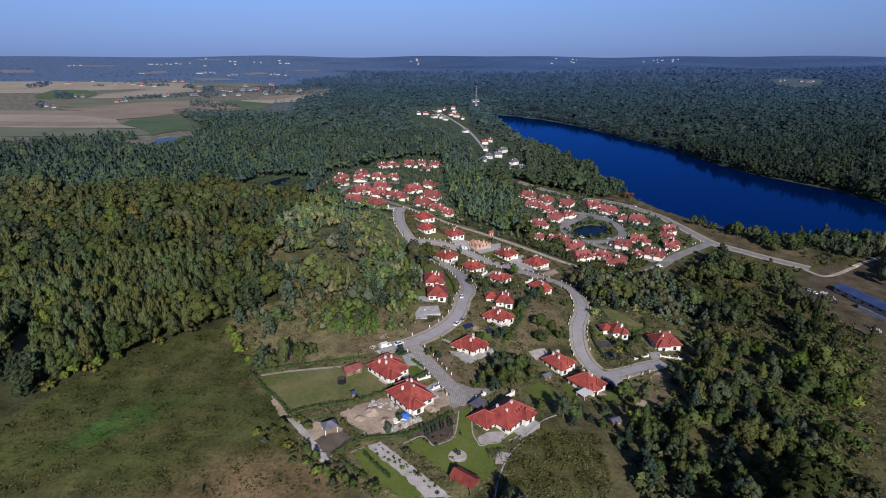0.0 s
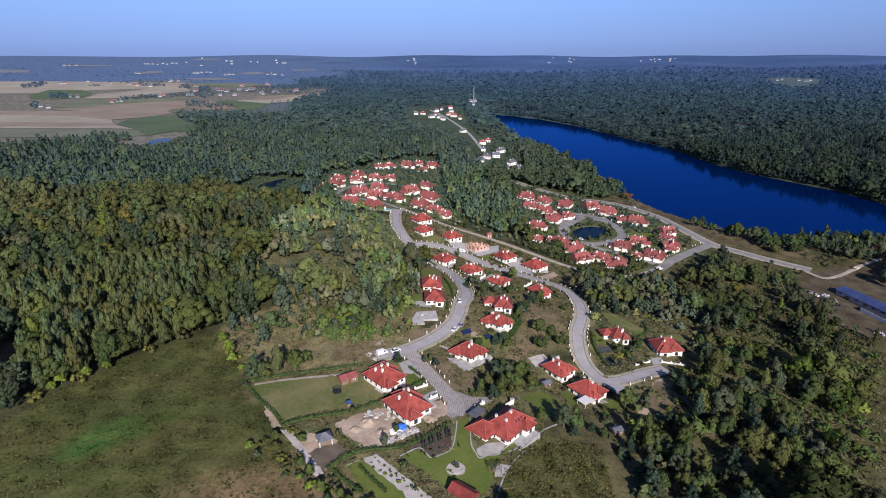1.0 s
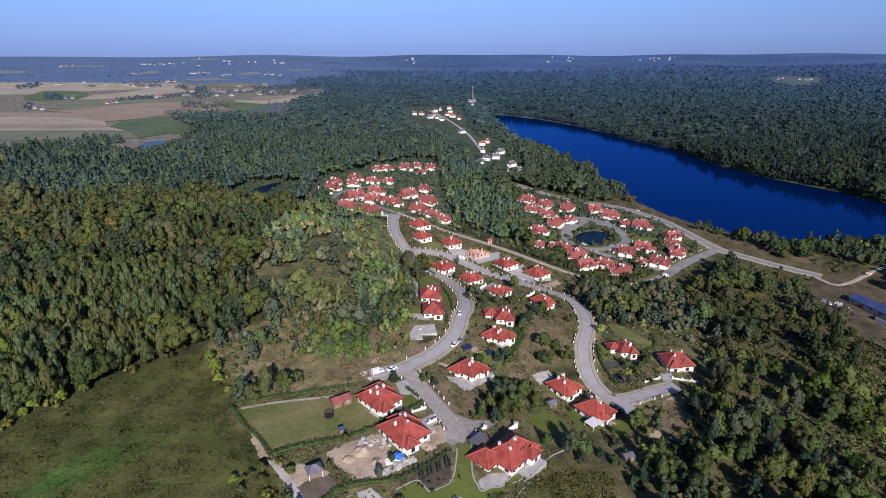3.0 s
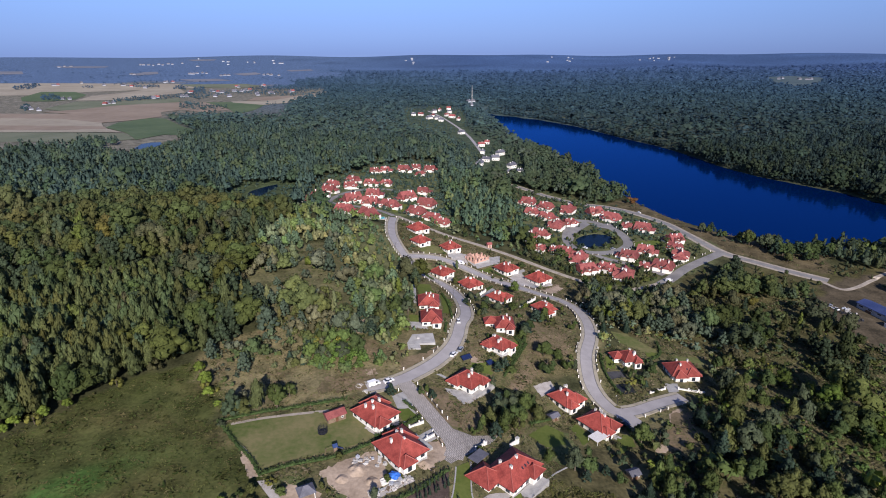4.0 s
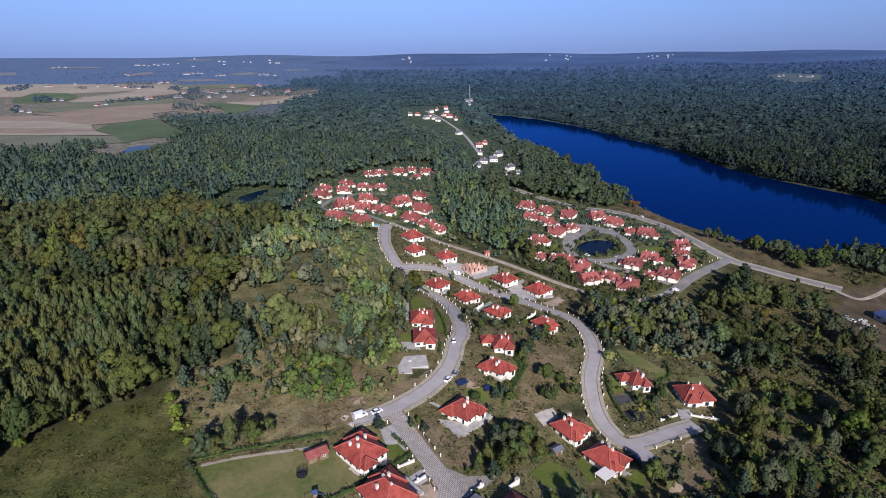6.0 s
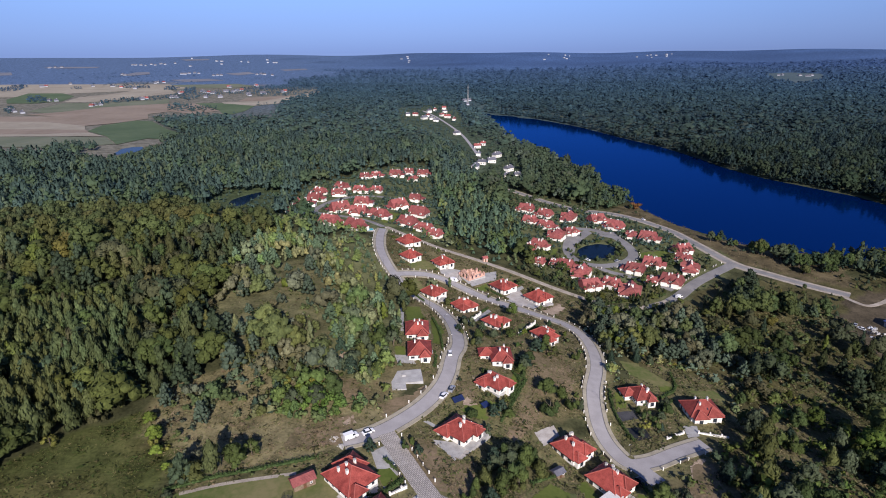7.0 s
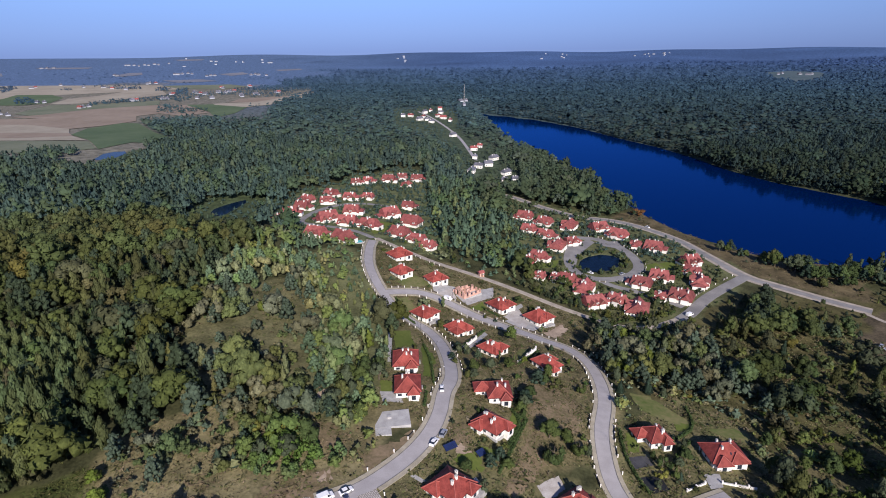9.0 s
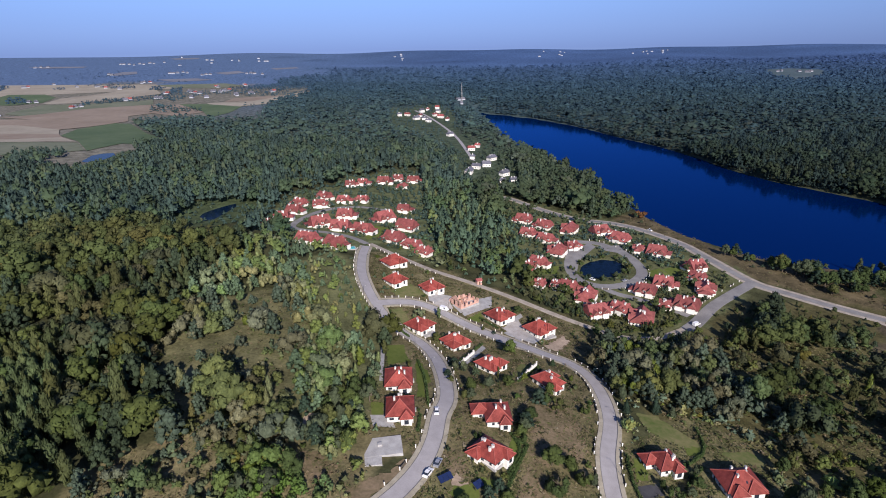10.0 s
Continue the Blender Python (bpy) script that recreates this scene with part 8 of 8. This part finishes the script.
for i, (x, y) in enumerate(LIME_BUSHES):
    tree(x, y, rng.uniform(3.5, 5.5), rng.uniform(3.5, 5.5), (0, YELLOW[1 if i % 3 else 3], TRUNK), "lime-green bush at the edge of the birches", "bush", "bushes at the wood's edge", rng.uniform(0, 360))
for i, (x, y) in enumerate(EDGE_BUSHES):
    if i % 3 == 0:
        tree(x, y, 2.8, 3.6, (0, YELLOW[(1, 3)[i % 2]], TRUNK), "yellow-green bush at the meadow's edge", "bush", "bushes of the meadow", rng.uniform(0, 360))
    else:
        tree(x, y, rng.uniform(2.5, 4.5), rng.uniform(3.5, 5.0), LEAFY[rng.randint(len(LEAFY))], "green bush at the meadow's edge", "bush", "bushes of the meadow", rng.uniform(0, 360))
tree(4.7, 143.5, 2.2, 2.6, LEAFY[3], "round shrub in a gravel circle", "shrub")
circle = thing("gravel_circle", 4.7, 143.5, 0, "round bed of pale gravel on a lawn", "flower bed", lift=0.12)
part("gravel", Geo().tube((0, 0, -0.5), (0, 0, 0.1), 2.5, 2.45, 24), M_GRAVEL, circle)

# trees of gardens and the nearest wood, one by one
gx, gy, gtall, rng = scatter(-330, 360, 100, 400, 5.2, 51)
west = (gx < -60) & np.isin(stand_of(gx, gy), [STAND_NAMES.index(k) for k in ("birch", "beech", "mixed")])
ok = keep_off(gx, gy, SPOTS, 1.5) & ~west
gx, gy, gtall = gx[ok], gy[ok], gtall[ok]
order = np.argsort(np.hypot((gx - 45) * 0.8, gy - 205))
singles, rest = order[:180], order[180:]
for i in singles:
    high = gtall[i] * rng.uniform(0.7, 1.2)
    pine = rng.uniform() < 0.15
    pool_ = SPRUCES if pine else LEAFY
    tree(float(gx[i]), float(gy[i]), float(high), float(high * rng.uniform(0.65, 0.95)), pool_[rng.randint(len(pool_))], "dark green spruce on rough grass" if pine else "leafy green tree on rough grass", group="trees among the houses", turn=rng.uniform(0, 360))


def tufts(name, label, poly, step, high, colours, seed, thin=1.0):
    """Low growth within an outline as one mesh of small blades and leaves."""
    rng = np.random.RandomState(seed)
    xs, ys = [p[0] for p in poly], [p[1] for p in poly]
    ux, uy = np.meshgrid(np.arange(max(min(xs), -300), min(max(xs), 330), step), np.arange(max(min(ys), 95), max(ys), step))
    ux, uy = (u.ravel() + rng.uniform(-0.5, 0.5, u.size) * step for u in (ux, uy))
    keep = inside(ux, uy, poly) & (rng.uniform(size=len(ux)) < np.clip(thin * (0.6 + 0.8 * smooth_noise(ux, uy, 12, seed)), 0.05, 1))
    for pts, width in ROADS:
        keep &= edge_distance(ux, uy, pts) > width / 2 + 2.2
    for kind_, patch in PATCHES:
        if not kind_.startswith("weeds"):
            keep &= ~inside(ux, uy, patch)
    keep &= keep_off(ux, uy, SPOTS, 0.0)
    ux, uy = ux[keep], uy[keep]
    n, per = len(ux), 5
    c = np.stack([ux, uy, ground(ux, uy)], -1)
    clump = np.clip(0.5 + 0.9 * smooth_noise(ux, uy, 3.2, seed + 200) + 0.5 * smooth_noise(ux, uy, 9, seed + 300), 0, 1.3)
    size = (high * rng.uniform(0.5, 1.2, n) * (0.55 + 0.75 * clump))[:, None, None, None]
    off = rng.normal(size=(n, per, 1, 3)) * (0.8, 0.8, 0.2) + (0, 0, 0.42)
    tri = rng.normal(size=(n, per, 3, 3)) * (0.5, 0.5, 0.22)
    verts = c[:, None, None] + (off + tri) * size
    a, b = verts[:, :, 1] - verts[:, :, 0], verts[:, :, 2] - verts[:, :, 0]
    under = a[..., 0] * b[..., 1] - a[..., 1] * b[..., 0] < 0
    verts[under] = verts[under][:, ::-1]
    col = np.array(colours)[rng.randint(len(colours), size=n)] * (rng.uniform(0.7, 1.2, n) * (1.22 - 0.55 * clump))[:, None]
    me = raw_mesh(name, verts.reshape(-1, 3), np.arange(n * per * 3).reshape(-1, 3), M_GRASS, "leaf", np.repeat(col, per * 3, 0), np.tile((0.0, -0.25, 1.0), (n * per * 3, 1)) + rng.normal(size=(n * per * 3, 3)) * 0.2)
    tagged(new(name, me), label, "undergrowth", kind="stuff")


rng2 = np.random.RandomState(71)
bx, by = np.meshgrid(np.arange(62, 330, 2.1), np.arange(100, 350, 2.1))
bx, by = (b.ravel() + rng2.uniform(-0.5, 0.5, b.size) * 2.1 for b in (bx, by))
ok = (np.abs(bx) < 0.8 * by + 25) & (rng2.uniform(size=len(bx)) < np.clip(0.34 + 0.75 * smooth_noise(bx, by, 14, 36), 0.05, 0.9)) & keep_off(bx, by, SPOTS, 1.5)
for poly in (HOMES, HOMES_NEAR, ROUGH, YARD, ESTATE, *(p for k, p in PATCHES if not k.startswith("field"))):
    ok &= ~inside(bx, by, poly)
for pts, width in ROADS:
    ok &= edge_distance(bx, by, pts) > width / 2 + 3
forest("undergrowth", "low bushes and saplings on a rough slope", "bush", bx[ok], by[ok], rng2.uniform(0.9, 3.2, ok.sum()), rng2, spread=(1.0, 1.7), gain=1.7)
for area, step, share, seed, high, label in ((VILLAGE, 3.2, 0.55, 72, 3.2, "garden shrubs and small trees of the hill village"), (ESTATE, 2.9, 0.75, 73, 2.6, "garden shrubs of the lakeside estate"),
                                            (HOMES, 3.4, 0.17, 74, 2.0, "shrubs and weeds of the gardens"), (SLOPE, 2.8, 0.6, 75, 2.6, "green bushes on the slope"), (HOMES_NEAR, 3.0, 0.12, 76, 1.6, "scattered garden shrubs"),
                                            (SCRUB_HILL, 3.0, 0.4, 77, 2.6, "low bushes on the hill")):
    rng2 = np.random.RandomState(seed)
    xs, ys = [p[0] for p in area], [p[1] for p in area]
    bx, by = np.meshgrid(np.arange(min(xs), max(xs), step), np.arange(min(ys), max(ys), step))
    bx, by = (b.ravel() + rng2.uniform(-0.5, 0.5, b.size) * step for b in (bx, by))
    ok = inside(bx, by, area) & (rng2.uniform(size=len(bx)) < share * np.clip(0.45 + 1.7 * smooth_noise(bx, by, 16, seed), 0, 1.8)) & keep_off(bx, by, SPOTS, -0.8)
    for pts, width in ROADS:
        ok &= edge_distance(bx, by, pts) > width / 2 + 3
    for kind_, patch in PATCHES + [("bare", BARE_SLOPE)]:
        ok &= ~inside(bx, by, patch)
    for _, shore in WATERS:
        ok &= ~inside(bx, by, shore)
    forest("undergrowth", label, "low", bx[ok], by[ok], high * rng2.uniform(0.5, 1.4, ok.sum()), rng2, spread=(0.8, 1.5))
DRY = [(0.20, 0.17, 0.095), (0.16, 0.15, 0.075), (0.14, 0.145, 0.06), (0.24, 0.185, 0.115)]
LUSH = [(0.11, 0.13, 0.05), (0.13, 0.14, 0.055), (0.095, 0.12, 0.045), (0.16, 0.15, 0.08)]
tufts("tall_grass", "rough meadow grass with low weeds", MEADOW, 0.95, 0.62, [(0.085, 0.095, 0.032), (0.085, 0.105, 0.032), (0.14, 0.125, 0.055), (0.11, 0.118, 0.040), (0.080, 0.115, 0.034)], 61)
tufts("tall_grass", "dry grass and low scrub on a slope", SLOPE, 1.1, 0.8, DRY, 62, 1.3)
tufts("tall_grass", "dry weeds between the gardens", HOMES, 1.0, 0.75, DRY + LUSH + [(0.075, 0.085, 0.04), (0.26, 0.22, 0.15)], 63, 1.3)
tufts("tall_grass", "rough grass round the near gardens", HOMES_NEAR, 1.0, 0.75, DRY + LUSH + [(0.075, 0.085, 0.04), (0.24, 0.20, 0.13)], 64, 1.3)
tufts("tall_grass", "long dull green grass of a wild plot", ROUGH, 0.62, 0.8, [(0.105, 0.112, 0.036), (0.13, 0.125, 0.045), (0.08, 0.092, 0.030), (0.17, 0.15, 0.075)], 65, 1.6)
tufts("tall_grass", "dry grass between bushes on the hill", SCRUB_HILL, 2.0, 0.8, DRY + LUSH, 66)
tufts("tall_grass", "brown weeds on the lake bank", BANK, 3.0, 1.0, DRY, 67)
tufts("tall_grass", "rough scrub grass in the valley", [(60, 100), (240, 100), (330, 330), (150, 360), (100, 280), (125, 235), (80, 190)], 1.7, 1.1, DRY + LUSH, 68)

# ---- forests ----
forest("woodland", "mixed woodland of birch, oak and pine with dense leaves", "near", gx[rest], gy[rest], gtall[rest], rng)
for stand, step, seed, label in (("birch", 4.3, 57, "even stand of slim birches at the meadow's edge"), ("beech", 8.8, 60, "old beeches with broad crowns turning ochre"), ("mixed", 6.6, 61, "dense wood of birches, oaks and pines")):
    px, py, tall, rng = scatter(-420, -60, 110, 505, step, seed)
    ok = (stand_of(px, py) == STAND_NAMES.index(stand)) & (px < -60) & keep_off(px, py, SPOTS, 2.0)
    forest("woodland", label, "near", px[ok], py[ok], tall[ok], rng)
px, py, tall, rng = scatter(-900, 900, 380, 900, 6.9, 52)
ok = keep_off(px, py, SPOTS, 2.0) & ~np.isin(stand_of(px, py), [STAND_NAMES.index(k) for k in ("birch", "beech")]) & ((py > 400) | (px > 330)) & ~((stand_of(px, py) == 0) & (px < -60))
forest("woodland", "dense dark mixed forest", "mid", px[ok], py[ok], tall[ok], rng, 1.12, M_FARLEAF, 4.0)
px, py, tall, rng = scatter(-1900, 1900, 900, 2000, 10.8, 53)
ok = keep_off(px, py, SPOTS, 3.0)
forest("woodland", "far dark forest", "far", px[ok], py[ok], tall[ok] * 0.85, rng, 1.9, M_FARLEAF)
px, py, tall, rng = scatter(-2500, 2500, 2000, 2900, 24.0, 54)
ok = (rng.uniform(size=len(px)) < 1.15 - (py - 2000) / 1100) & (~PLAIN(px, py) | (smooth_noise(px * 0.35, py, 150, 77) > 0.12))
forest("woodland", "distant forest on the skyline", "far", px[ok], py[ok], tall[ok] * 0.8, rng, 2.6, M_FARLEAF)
shore = smooth_line([p for p in LAKE[14:]] + LAKE[:1], 5.0)
rng = np.random.RandomState(58)
off = rng.uniform(0.5, 5.0, len(shore))
side = offset_line(shore, 1.0) - shore
if inside(shore[3:4, 0] + 6 * side[3:4, 0], shore[3:4, 1] + 6 * side[3:4, 1], LAKE)[0]:
    side = -side
bx, by = shore[:, 0] + side[:, 0] * off, shore[:, 1] + side[:, 1] * off
forest("woodland", "trees that overhang the far lake shore", "mid", bx, by, np.full(len(bx), 9.0), rng, 1.1, M_FARLEAF)
rng = np.random.RandomState(59)
belt = smooth_line(TRACK, 2.6)
bx, by = [], []
for off in (5.5, 8.5, -5.5, -8.5):
    q = offset_line(belt, off) + rng.uniform(-1.2, 1.2, belt.shape)
    ok = inside(q[:, 0], q[:, 1], ESTATE) | ((q[:, 0] > 45) & (edge_distance(q[:, 0], q[:, 1], ESTATE + ESTATE[:1]) < 14) & ~inside(q[:, 0], q[:, 1], HOMES))
    bx.append(q[ok, 0])
    by.append(q[ok, 1])
bx, by = np.concatenate(bx), np.concatenate(by)
ok = keep_off(bx, by, SPOTS, -1.0)
for pts, width in ROADS:
    ok &= edge_distance(bx, by, pts) > width / 2 + 2.2
forest("woodland", "belt of young pines beside the dirt track", "mid", bx[ok], by[ok], np.full(ok.sum(), 5.0), rng, 0.9, M_FARLEAF)
bx, by = [], []
for hx, hy, w in VILLAGE_HOMES + ESTATE_HOMES:
    for k in range(9):
        a, r = rng.uniform(0, math.tau), w * rng.uniform(0.62, 0.95) + 1.0
        bx.append(hx + r * math.cos(a))
        by.append(hy + r * math.sin(a))
bx, by = np.array(bx), np.array(by)
ok = keep_off(bx, by, SPOTS, -1.5)
for pts, width in ROADS:
    ok &= edge_distance(bx, by, pts) > width / 2 + 2.0
forest("undergrowth", "dark garden shrubs close round the houses", "low", bx[ok], by[ok], rng.uniform(1.6, 4.2, ok.sum()), rng, spread=(0.7, 1.1), gain=0.75)
for cx, cy, rx, ry, n, high, label in ((-38, 226, 17, 9, 70, 3.6, "bright green bushes crowded on the slope"), (-30, 262, 15, 26, 60, 6.2, "soft blue-green young pines above the houses"), (-58, 236, 16, 10, 26, 4.5, "green bushes on the upper slope")):
    a, r = rng.uniform(0, math.tau, n), np.sqrt(rng.uniform(0, 1, n))
    bx, by = cx + rx * r * np.cos(a), cy + ry * r * np.sin(a)
    ok = keep_off(bx, by, SPOTS, 1.0)
    for kind_, poly in PATCHES:
        if not kind_.startswith("field"):
            ok &= ~inside(bx, by, poly)
    for pts, width in ROADS:
        ok &= edge_distance(bx, by, pts) > width / 2 + 4.5
    forest("woodland", label, "near", bx[ok], by[ok], np.full(ok.sum(), high), rng)
